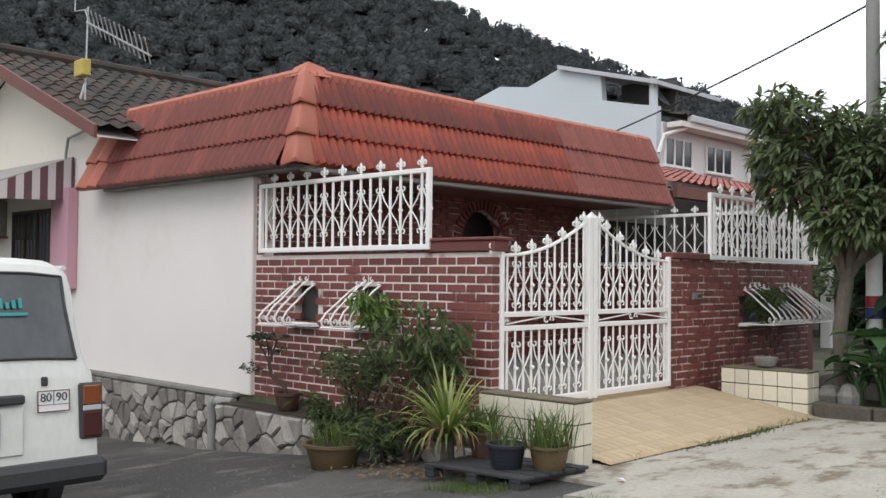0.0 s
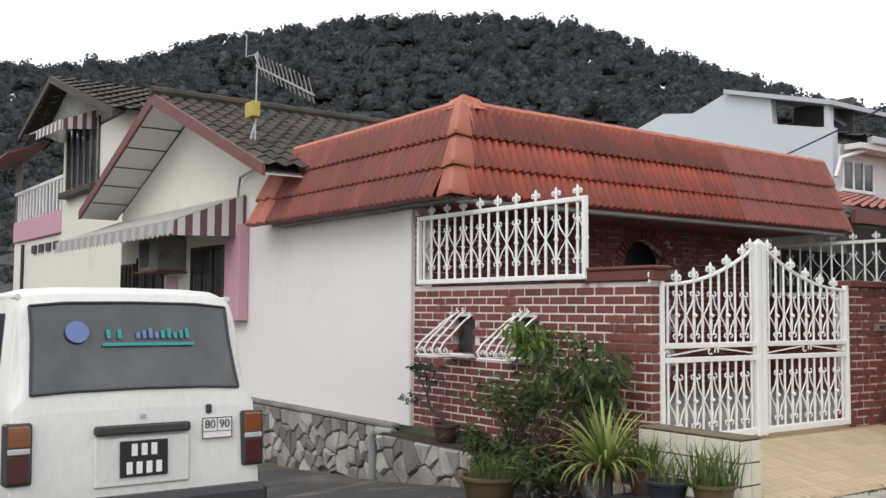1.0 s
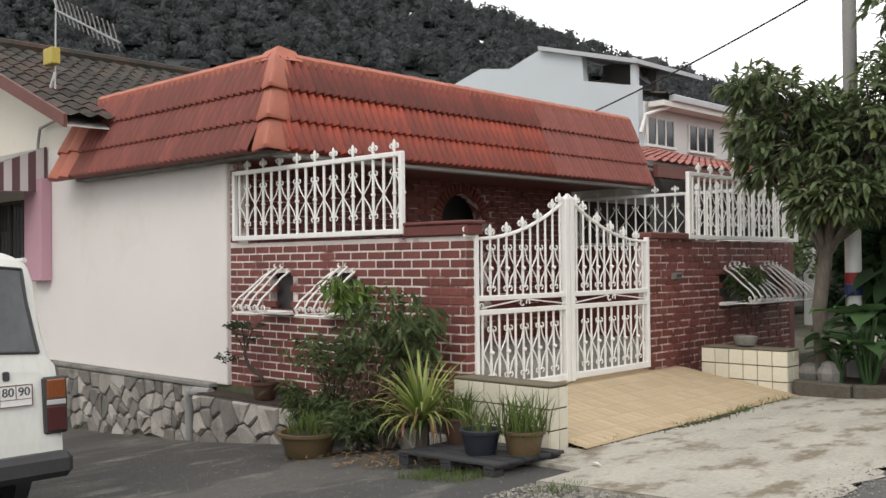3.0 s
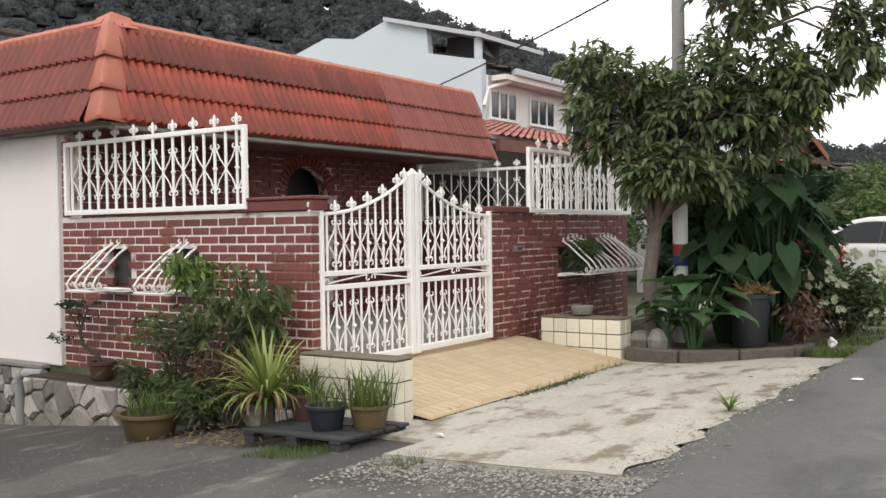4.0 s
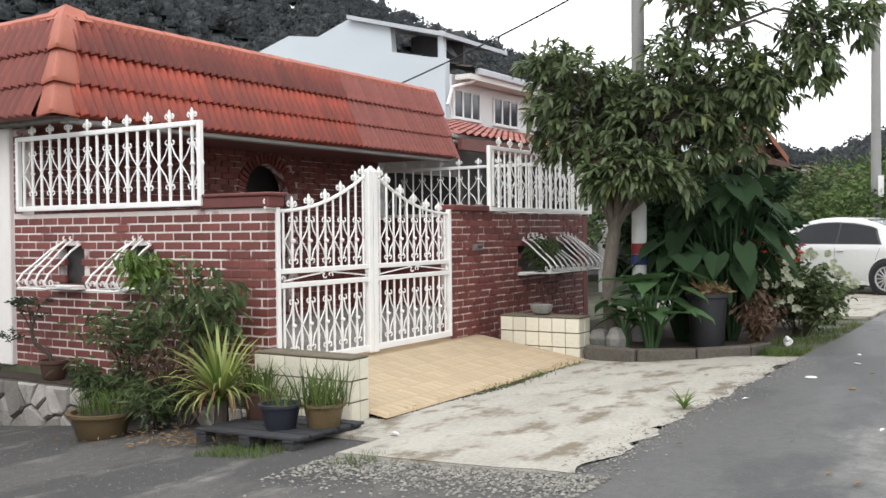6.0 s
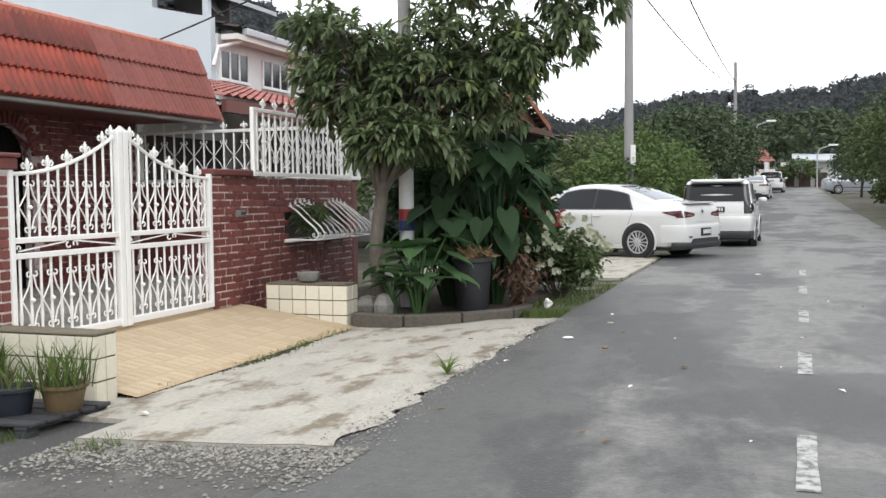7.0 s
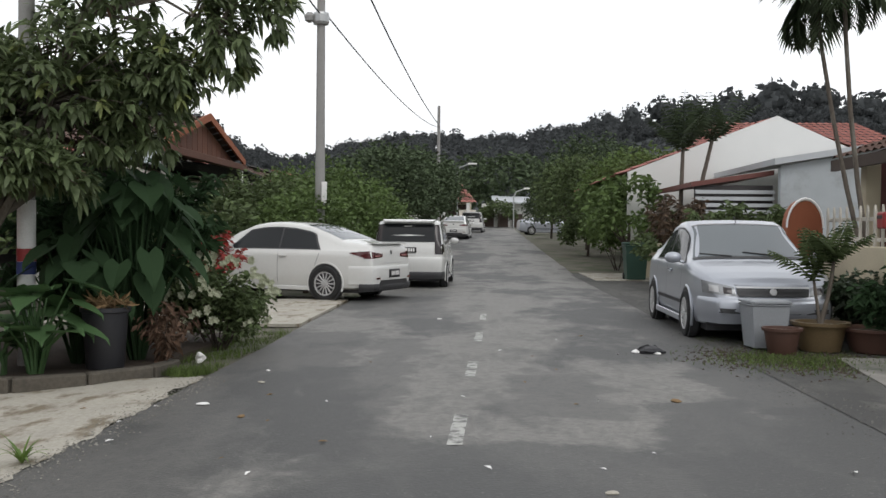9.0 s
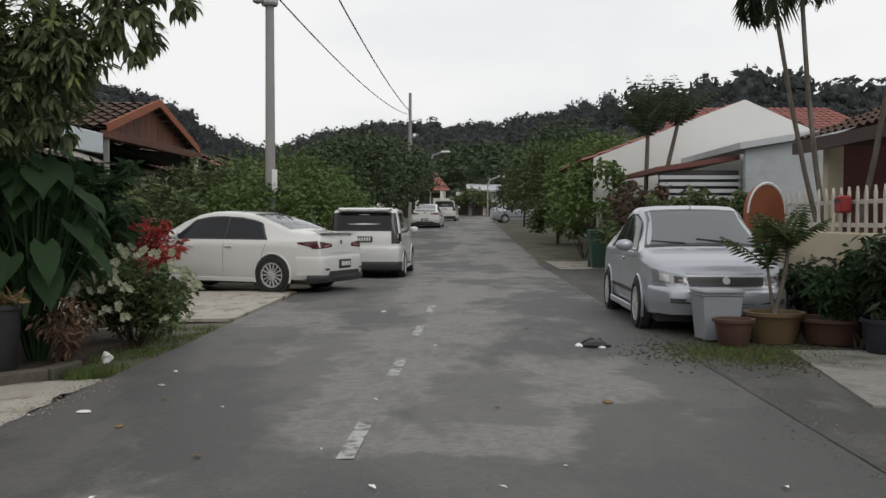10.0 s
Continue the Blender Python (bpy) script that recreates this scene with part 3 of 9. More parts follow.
# ---- planter walls beside the ramp ----
def planter_wall(x0, x1, y0, y1, z0, z1, label):
    t = thing("planter_wall", label, "planter", at=Matrix.Translation((x0, y0, z0)), group="low tiled walls beside the driveway")
    w, d, hgt = x1 - x0, y1 - y0, z1 - z0
    part("core", Shape().box(0.006, 0.006, 0, w - 0.006, d - 0.006, hgt - 0.012), M_TILE_JOINT, t)
    part("top", Shape().cbox(-0.004, -0.004, hgt - 0.014, w + 0.004, d + 0.004, hgt, 0.004), M_TILE_JOINT, t, "dark weathered top edge")
    n = 6
    s = w / n
    rows_ = [hgt - 0.014 - 0.155, hgt - 0.014 - 0.310, 0.0]
    hs = [0.15, 0.15, max(0.05, hgt - 0.014 - 0.315)]
    cache = {}
    def tile(wd, hh, axis):
        key = (round(wd, 3), round(hh, 3), axis)
        if key not in cache:
            sh = Shape()
            sh.cbox(0.004, -0.004, 0.003, wd - 0.004, 0.008, hh - 0.003, 0.003) if axis == 0 else sh.cbox(-0.008, 0.004, 0.003, 0.004, wd - 0.004, hh - 0.003, 0.003)
            cache[key] = fixed(sh.mesh("tile", M_TILE))
        return cache[key]
    for r in range(3):
        for i in range(n):
            part("tile", tile(s, hs[r], 0), None, t, at=Matrix.Translation((i * s, 0.0, rows_[r])))
            part("tile", tile(s, hs[r], 0), None, t, at=Matrix.Translation((i * s, d - 0.002, rows_[r])))
        for k in range(2):
            part("tile", tile(d / 2, hs[r], 1), None, t, at=Matrix.Translation((w, k * d / 2, rows_[r])))
    return t


planter_wall(-4.02, -3.09, 4.78, 5.00, -0.11, 0.385, "cream tiled low planter wall with dark joints")
planter_wall(-3.98, -3.04, 8.62, 8.90, -0.10, 0.365, "cream tiled low wall with a bowl on top")
solid("bowl", Shape().lathe([(0.05, 0), (0.10, 0.02), (0.12, 0.07), (0.125, 0.11), (0.115, 0.11), (0.09, 0.03), (0.0, 0.025)], 18), M_CONC_OLD,
      "small grey stone bowl on the tiled wall", "bowl", smooth=True, at=Matrix.Translation((-3.55, 8.77, 0.365)))

# ---- brick boundary walls ----
COURSE, BRICK_L = 0.0795, 0.232
brick_cache = {}


def brick_mesh(length, axis):
    key = (round(length, 2), axis)
    if key not in brick_cache:
        sh = Shape()
        if axis == 0:
            sh.cbox(0.008, 0, 0.008, key[0] - 0.008, 0.05, COURSE - 0.008, 0.004)
        else:
            sh.cbox(-0.05, 0.008, 0.008, 0, key[0] - 0.008, COURSE - 0.008, 0.004)
        brick_cache[key] = fixed(sh.mesh("brick", M_BRICK))
    return brick_cache[key]


def lay_bricks(parent, axis, a0, a1, face, z0, z1, holes=(), seed=1, length=BRICK_L):
    """Running bond on the face of a wall: along x (axis 0, facing -y) or along y (axis 1, facing +x)."""
    r = random.Random(seed)
    row = 0
    z = z0
    while z + COURSE * 0.9 < z1:
        a = a0 - (length / 2 if row % 2 else 0.0)
        while a < a1 - 0.02:
            s, e = max(a, a0), min(a + length, a1)
            mid, zm = (s + e) / 2, z + COURSE / 2
            if e - s > 0.05 and not any(h0 < mid < h1 and k0 < zm < k1 for h0, h1, k0, k1 in holes):
                jit = r.uniform(-0.0015, 0.0015)
                spot = (s, face + jit, z) if axis == 0 else (face + jit, s, z)
                part("brick", brick_mesh(e - s, axis), None, parent, at=Matrix.Translation(spot) @ Matrix.Rotation(r.uniform(-.002, .002), 4, "X" if axis else "Y"))
            a += length
        z += COURSE
        row += 1


WY = 5.23
wall = Shape()
# core with two arched niche openings left free
def wall_core(sh, axis, a0, a1, f0, f1, z0, z1, holes):
    """A wall slab with square openings, built from butting blocks."""
    cuts = sorted({a0, a1, *[h[0] for h in holes], *[h[1] for h in holes]})
    for s, e in zip(cuts, cuts[1:]):
        gaps = [(h[2], h[3]) for h in holes if h[0] <= s and e <= h[1]]
        spans = [(z0, z1)]
        for g0, g1 in gaps:
            spans = [q for p, u in spans for q in ((p, min(u, g0)), (max(p, g1), u)) if q[1] - q[0] > 1e-4]
        for p, u in spans:
            sh.box(s, f0, p, e, f1, u) if axis == 0 else sh.box(f0, s, p, f1, e, u)


open_l = [(-7.02, -6.63, 0.79, 1.19), (-6.02, -5.66, 0.79, 1.19)]
wall_core(wall, 0, -7.72, -4.292, WY + 0.006, WY + 0.14, -0.05, 1.50, open_l)
wall.box(-7.72, WY + 0.006, 1.50, -7.585, WY + 0.14, 2.36)
side = solid("wall_side_brick", wall, M_MORTAR, "dark red painted brick boundary wall with white joints", "wall", kind="structure")
lay_bricks(side, 0, -7.72, -4.285, WY, -0.045, 1.49, open_l, 5)
lay_bricks(side, 0, -7.72, -7.59, WY, 1.505, 2.36, (), 6)
lay_bricks(side, 1, WY, WY + 0.142, -4.279, -0.045, 1.49, (), 7, 0.284)
cap = Shape().cbox(-5.02, WY - 0.03, 1.505, -4.24, WY + 0.17, 1.60, 0.01).cbox(-5.0, WY - 0.045, 1.60, -4.22, WY + 0.185, 1.63, 0.008)
part("coping", cap, M_COPING, side, "maroon painted coping")

wr = Shape()
open_r = [(9.62, 11.35, 0.76, 1.10)]
wall_core(wr, 1, 8.10, 11.52, -4.42, -4.286, -0.05, 1.50, open_r)
right_wall = solid("wall_front_brick", wr, M_MORTAR_OLD, "worn red painted brick wall beside the gate", "wall", kind="structure")
lay_bricks(right_wall, 1, 8.10, 11.52, -4.28, -0.02, 1.49, open_r, 8)
part("coping", Shape().cbox(-4.46, 8.07, 1.505, -4.24, 9.02, 1.575, 0.012), M_COPING, right_wall, "maroon painted coping")
part("letter_slot", Shape().cbox(-4.29, 8.54, 1.07, -4.262, 8.73, 1.14, 0.004), M_CONC_OLD, right_wall, "pale metal letter slot")
part("slot_opening", Shape().cbox(-4.27, 8.62, 1.09, -4.259, 8.72, 1.125, 0.002), M_DARK, right_wall, "dark slot opening")

# pipe column where the brick meets the plaster
col = Shape().cbox(-7.93, WY - 0.05, -0.02, -7.72, WY + 0.16, 2.42, 0.012)
solid("wall_column", col, M_WHITEWALL, "cream white plastered corner column", "column", kind="structure")

# stone retaining base below the side wall: broken stones that fit each other
def broken_cells(x0, x1, z0, z1, size, r):
    """Irregular many-sided cells that fill a rectangle, as pieces of broken stone do."""
    nx, nz = max(2, round((x1 - x0) / size)), max(2, round((z1 - z0) / (size * 0.85)))
    dx, dz = (x1 - x0) / nx, (z1 - z0) / nz
    seeds = [(x0 + (i + 0.5 + r.uniform(-.46, .46)) * dx, z0 + (k + 0.5 + r.uniform(-.46, .46)) * dz) for i in range(nx) for k in range(nz) if r.random() > 0.14]
    for sx, sz in seeds:
        poly = [(max(x0, sx - 2 * size), z0), (min(x1, sx + 2 * size), z0), (min(x1, sx + 2 * size), z1), (max(x0, sx - 2 * size), z1)]
        for ox, oz in seeds:
            if (ox, oz) == (sx, sz) or abs(ox - sx) > 4 * size:
                continue
            nx_, nz_ = ox - sx, oz - sz
            lim = (ox * ox + oz * oz - sx * sx - sz * sz) / 2
            out_ = []
            for a, b in zip(poly, poly[1:] + poly[:1]):
                da, db = a[0] * nx_ + a[1] * nz_ - lim, b[0] * nx_ + b[1] * nz_ - lim
                if da <= 0:
                    out_.append(a)
                if da * db < 0:
                    f = da / (da - db)
                    out_.append((a[0] + f * (b[0] - a[0]), a[1] + f * (b[1] - a[1])))
            poly = out_
            if len(poly) < 3:
                break
        if len(poly) >= 3:
            yield poly


def rubble(name, x0, x1, yf, ztop, label, size=0.19):
    sh = Shape()
    zb = lane_z(x0) - 0.12
    sh.box(x0, yf + 0.012, zb, x1, WY + 0.10 if x1 < -7.7 else WY - 0.002, ztop)
    w = solid(name, sh, M_STONE_JOINT, label, "wall", kind="structure")
    r = random.Random(int(-x0 * 10))
    for poly in broken_cells(x0, x1, lane_z(x0) - 0.05, ztop, size, r):
        n = len(poly)
        cx, cz = sum(p[0] for p in poly) / n, sum(p[1] for p in poly) / n
        if cz < lane_z(cx) - 0.06:
            continue
        span = max(math.hypot(p[0] - cx, p[1] - cz) for p in poly)
        k0, k1 = 1 - min(0.02 / span, 0.4), 1 - min(0.050 / span, 0.6)
        tilt_x, tilt_z, push = r.uniform(-.12, .12), r.uniform(-.15, .15), r.uniform(-.012, .012)
        back = [Vector((cx + (px - cx) * k0, yf + 0.03, cz + (pz - cz) * k0)) for px, pz in poly]
        rim = [Vector((cx + (px - cx) * k0, yf - 0.002 + push * 0.5, cz + (pz - cz) * k0)) for px, pz in poly]
        face = [Vector((cx + (px - cx) * k1, yf - 0.022 + push + tilt_x * (px - cx) + tilt_z * (pz - cz), cz + (pz - cz) * k1)) for px, pz in poly]
        st = Shape().add(back + rim + face, [(j, (j + 1) % n, n + (j + 1) % n, n + j) for j in range(n)] + [(n + j, n + (j + 1) % n, 2 * n + (j + 1) % n, 2 * n + j) for j in range(n)] + [tuple(2 * n + j for j in range(n))])
        part("stone", st, M_STONE, w)
    return w


rubble("wall_stone_base", -14.0, -8.0, WY - 0.10, -0.06, "grey rubble stone base with dark joints")
rubble("wall_stone_bed", -7.95, -4.1, WY - 0.32, -0.10, "grey rubble stone edge of the planting bed")
solid("bed_soil", Shape().box(-7.9, WY - 0.30, -0.5, -4.1, WY - 0.004, -0.085), M_SOIL, "dark soil of the planting bed along the brick wall", "soil", kind="structure")
led = Shape().cbox(-14.0, WY - 0.13, -0.06, -7.95, WY + 0.02, -0.01, 0.01)
solid("ledge", led, M_CONC_OLD, "dark weathered ledge over the stone base", "ledge", kind="structure")
pp = thing("drain_pipe", "grey pvc drain pipe with an elbow on the stone wall", "pipe")
part("pipe", Shape().tube([(-7.85, WY - 0.17, -0.10), (-8.12, WY - 0.19, -0.105), (-8.20, WY - 0.19, -0.12), (-8.23, WY - 0.19, -0.18), (-8.23, WY - 0.19, lane_z(-8.2) - 0.02)], 0.055, 12), M_PVC, pp, smooth=True)
part("elbow", Shape().tube([(-8.14, WY - 0.19, -0.105), (-8.20, WY - 0.19, -0.12), (-8.23, WY - 0.19, -0.20)], 0.066, 12), M_PVC, pp, smooth=True)

# white plastered side wall of the house
ww = Shape().box(-12.55, WY, -0.01, -7.935, WY + 0.15, 2.9)
solid("wall_side_plaster", ww, M_WHITEWALL, "smooth cream white plastered side wall", "wall", kind="structure")

# house front inside the porch, with an arch and a window, and the porch ceiling
hf = Shape()
HX = -8.05
arch = []
for k in range(17):
    a = math.pi * k / 16
    arch.append((9.31 + 0.43 * math.cos(a), 1.84 + 0.40 * math.sin(a)))
def arched(sh, y0, y1, z0, z1, x, thick, arc):
    """A wall pierced by an arched opening that reaches down to z0."""
    right, left = arc[0][0], arc[-1][0]
    sh.box(x - thick, y0, z0, x, left, z1)
    sh.box(x - thick, right, z0, x, y1, z1)
    for (a, b), (c, d) in zip(arc, arc[1:]):
        sh.add([(x, a, b), (x, c, d), (x, c, z1), (x, a, z1), (x - thick, a, b), (x - thick, c, d), (x - thick, c, z1), (x - thick, a, z1)],
               [(0, 1, 2, 3), (7, 6, 5, 4), (0, 4, 5, 1), (3, 2, 6, 7)])
arched(hf, WY + 0.16, 11.9, -0.05, 2.6, HX, 0.15, arch)
house_front = solid("wall_house_front", hf, M_MORTAR_OLD, "dark red brick house front with an arched opening", "wall", kind="structure")
bk = Shape()
porch_brick = fixed(Shape().cbox(-0.02, 0.006, 0.006, 0.018, 0.226, 0.073, 0.005).mesh("brick", M_BRICK))
r = random.Random(12)
z = 0.1
row = 0
while z < 2.5:
    y = WY + 0.2 - (0.116 if row % 2 else 0)
    while y < 11.7:
        c, zc = y + 0.116, z + 0.04
        inside = (abs(c - 9.31) < 0.60 and zc < 1.84) or ((c - 9.31) / 0.62) ** 2 + ((zc - 1.84) / 0.58) ** 2 < 1 and zc >= 1.84
        if not inside:
            jit = r.uniform(-.003, .003)
            if z > 1.40 and y > 6.4:
                part("brick", porch_brick, None, house_front, at=Matrix.Translation((HX + jit, y, z)))
            else:
                bk.cbox(HX - 0.02, y + 0.006, z + 0.006, HX + 0.018 + jit, y + 0.226, z + 0.073, 0.005)
        y += 0.232
    z += COURSE
    row += 1
for k in range(20):
    a = math.pi * (k + 0.5) / 20
    m = Matrix.Translation((HX, 9.31 + 0.51 * math.cos(a), 1.84 + 0.48 * math.sin(a))) @ Matrix.Rotation(a - math.pi / 2, 4, "X")
    bk.cbox(-0.02, -0.027, -0.075, 0.035, 0.027, 0.075, 0.005, m)
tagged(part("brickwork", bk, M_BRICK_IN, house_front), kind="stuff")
# one dark sheet gives the arch its unlit depth
part("room_shade_sheet", Shape().box(HX - 0.6, 8.4, 0.0, HX - 0.55, 10.2, 2.3), M_DARK, house_front, "dark sheet for the shade in the room behind the arch")
pc = Shape().box(-11.0, WY + 0.16, 2.41, -6.75, 11.85, 2.45)
solid("ceiling", pc, M_SOFFIT, "pale board ceiling of the porch", "ceiling", kind="structure")
solid("porch_beam", Shape().cbox(-6.78, 5.10, 2.352, -6.64, 11.9, 2.398, 0.008), M_AWN_TOP, "grey edge beam under the eave", "beam", kind="structure")
# thin dark strip added for the shadow under the side eave
solid("side_eave_shade", Shape().cbox(-10.9, 5.03, 2.372, -6.62, 5.20, 2.405, 0.008), M_CONC_OLD, "thin dark strip for the shadow under the side eave", "beam", kind="structure")
solid("wall_low_party", Shape().box(-8.0, 11.9, -0.05, -4.45, 12.05, 1.48), M_COPING, "low maroon dividing wall beside the porch", "wall", kind="structure")
solid("wall_party", Shape().box(-21, 11.9, -0.05, -8.0, 12.05, 2.6), M_WHITE2, "dividing wall to the neighbouring house", "wall", kind="structure")

# ---- mansard roof of ribbed clay tiles ----
roof = thing("mansard_roof", "steep red clay tile skirt roof with salmon ridge tiles", "roof", kind="structure")
E_Z, R_Z = 2.40, 3.43
E_X, R_X = -6.60, -7.00
E_Y, R_Y = 4.93, 5.33


def tile_mesh(w, hgt, ribs, material):
    """One ribbed roof tile in the xz plane, facing -y, hanging from its top edge."""
    sh = Shape()
    cols = ribs * 8 + 1
    top, mid, low = [], [], []
    for i in range(cols):
        u = i / (cols - 1)
        wave = (0.5 - 0.5 * math.cos(2 * math.pi * ribs * u)) ** 0.8
        top.append((u * w, -0.004 - 0.046 * wave, hgt))
        mid.append((u * w, -0.050 - 0.052 * wave, 0.02))
        low.append((u * w, -0.042 - 0.050 * wave, 0.0))
    back = [(u * w / (cols - 1), 0.004, -0.0) for u in range(cols)]
    sh.grid([top, mid, low, back])
    return sh.mesh("roof_tile", material, True)


ROWS_AT = (0.0, 0.298, 0.628)
TILE_H = math.hypot(R_Z - E_Z, R_X - E_X) * 0.345
slope = math.atan2(abs(R_X - E_X), R_Z - E_Z)
def place_tiles(n, origin_of, turn, mats, w):
    for row in range(3):
        for i in range(n):
            me = mats(row, i)
            part("roof_tile", me, None, roof, at=origin_of(row, i) @ turn @ Matrix.Rotation(-slope, 4, "X"))


T_TOP = tile_mesh(0.2135, TILE_H * 1.06, 2, M_TERRA_TOP)
T_SIDE, T_NEW, T_DULL = tile_mesh(0.24, TILE_H * 1.06, 2, M_TERRA), tile_mesh(0.2135, TILE_H * 1.06, 2, M_TERRA_NEW), tile_mesh(0.2135, TILE_H * 1.06, 2, M_TERRA_DULL)
def side_at(row, i):
    f = ROWS_AT[row]
    return Matrix.Translation((-10.75 + i * 0.24, E_Y + f * (R_Y - E_Y), E_Z + f * (R_Z - E_Z)))
place_tiles(16, side_at, Matrix(), lambda row, i: T_SIDE, 0.24)
def front_at(row, i):
    f = ROWS_AT[row]
    return Matrix.Translation((E_X + f * (R_X - E_X), 5.28 + i * 0.2135, E_Z + f * (R_Z - E_Z)))
place_tiles(31, front_at, Matrix.Rotation(radians(90), 4, "Z"), lambda row, i: T_DULL if i > 19 else T_TOP if row == 2 else T_NEW, 0.215)
part("roof_tile", T_NEW, None, roof, at=front_at(0, -1) @ Matrix.Rotation(radians(90), 4, "Z") @ Matrix.Rotation(-slope, 4, "X"))
# backing, ridges and hips
bkg = Shape()
bkg.add([(-10.8, E_Y + 0.02, E_Z), (E_X - 0.02, E_Y + 0.02, E_Z), (R_X - 0.02, R_Y + 0.02, R_Z), (-10.8, R_Y + 0.02, R_Z), (-10.8, 5.6, E_Z), (-7.3, 5.6, E_Z)], [(0, 1, 2, 3)])
bkg.add([(E_X - 0.02, E_Y + 0.02, E_Z), (E_X - 0.02, 11.95, E_Z), (R_X - 0.02, 11.95, R_Z), (R_X - 0.02, R_Y + 0.02, R_Z)], [(0, 1, 2, 3)])
bkg.add([(E_X - 0.02, 11.95, E_Z), (-8.0, 11.95, E_Z), (-8.0, 11.95, R_Z), (R_X - 0.02, 11.95, R_Z)], [(0, 1, 2, 3)])
bkg.add([(-10.8, R_Y + 0.02, R_Z), (R_X - 0.02, R_Y + 0.02, R_Z), (R_X - 0.02, 11.95, R_Z), (-10.8, 11.95, R_Z)], [(0, 1, 2, 3)])
bkg.add([(-10.8, E_Y + 0.02, E_Z), (E_X - 0.02, E_Y + 0.02, E_Z), (E_X - 0.02, 11.95, E_Z), (-10.8, 11.95, E_Z)], [(0, 1, 2, 3)])
part("backing", bkg, M_FASCIA, roof)
rt = Shape()
rt.add([(0, -0.05, -0.055), (0, -0.055, 0.02), (0, -0.01, 0.065), (0, 0.09, 0.065), (0, 0.09, 0.02),
        (0.345, -0.045, -0.055), (0.345, -0.05, 0.015), (0.345, -0.01, 0.06), (0.345, 0.09, 0.06), (0.345, 0.09, 0.02)],
       [(0, 1, 6, 5), (1, 2, 7, 6), (2, 3, 8, 7), (3, 4, 9, 8), (0, 4, 3, 2, 1), (5, 6, 7, 8, 9)])
rt_me = fixed(rt.mesh("ridge_tile", M_RIDGE))
for i in range(11):
    part("ridge_tile", rt_me, None, roof, at=Matrix.Translation((-10.78 + i * 0.335, R_Y, R_Z)))
for i in range(19):
    part("ridge_tile", rt_me, None, roof, at=Matrix.Translation((R_X, 5.55 + i * 0.338, R_Z)) @ Matrix.Rotation(radians(90), 4, "Z"))
def hip_ring(f, w, lift):
    c = Vector((E_X + f * (R_X - E_X), E_Y + f * (R_Y - E_Y), E_Z + f * (R_Z - E_Z)))
    o = Vector((0.055 + lift, -0.055 - lift, 0.0))
    return [c + o * 0.3 + Vector((-w, 0, 0)), c + o + Vector((-w * 0.62, 0, 0)), c + o * 1.5 + Vector((-w * 0.2, 0, 0)), c + o * 1.6, c + o * 1.5 + Vector((0, w * 0.2, 0)), c + o + Vector((0, w * 0.62, 0)), c + o * 0.3 + Vector((0, w, 0))]


for f0, f1, w0, w1 in ((0.0, 0.36, 0.27, 0.20), (0.31, 0.70, 0.25, 0.19), (0.64, 1.0, 0.23, 0.17)):
    lo_, hi_ = hip_ring(f0, w0, 0.045), hip_ring(f1, w1, 0.0)
    lip = [p + Vector((0, 0, 0.035)) + Vector((0.012, -0.012, 0)) for p in lo_]
    under = [p + Vector((-0.06, 0.06, 0.01)) for p in lo_]
    part("hip_tile", Shape().grid([under, lo_, lip, hi_]), M_RIDGE, roof, "salmon hip tile on the corner", smooth=True)
top_cap = Shape().add([(R_X - 0.30, R_Y - 0.06, R_Z - 0.02), (R_X + 0.06, R_Y - 0.08, R_Z - 0.03), (R_X + 0.08, R_Y + 0.28, R_Z - 0.02), (R_X - 0.05, R_Y + 0.06, R_Z + 0.14), (R_X - 0.26, R_Y + 0.04, R_Z + 0.10), (R_X - 0.02, R_Y + 0.26, R_Z + 0.10)],
                       [(0, 1, 3, 4), (1, 2, 5, 3), (4, 3, 5)])
part("hip_cap", top_cap, M_RIDGE, roof)
# hip at the far end and the short return at the other end
for nm, base in (("far_hip", None),):
    fh = Shape()
    for k in range(3):
        f0, f1 = k / 3, (k + 1) / 3 + 0.02
        p = lambda f: Vector((E_X + f * (R_X - E_X) + 0.02, 11.96, E_Z + f * (R_Z - E_Z)))
        fh.add([p(f0) + Vector((0.04, -0.12, 0)), p(f0) + Vector((0.07, 0.0, 0)), p(f0) + Vector((-0.04, 0.12, 0)), p(f1) + Vector((0.02, -0.11, 0)), p(f1) + Vector((0.045, 0, 0)), p(f1) + Vector((-0.06, 0.11, 0))], [(0, 1, 4, 3), (1, 2, 5, 4)])
    part("hip_tiles", fh, M_TERRA_DULL, roof)
rt2 = tile_mesh(0.30, TILE_H * 1.05, 1, M_RIDGE)
for row in range(2):
    f = row / 3
    for i in range(2):
        part("roof_tile", rt2, None, roof, at=Matrix.Translation((-11.36 + i * 0.29, E_Y - 0.02 + f * (R_Y - E_Y), E_Z + f * (R_Z - E_Z))) @ Matrix.Rotation(-slope, 4, "X"))
part("return_backing", Shape().slab([(-11.38, E_Y + 0.01, E_Z), (-10.78, E_Y + 0.01, E_Z), (-10.78, E_Y + 0.28, 3.07), (-11.38, E_Y + 0.28, 3.07)], (0, 0.05, 0)), M_FASCIA, roof)

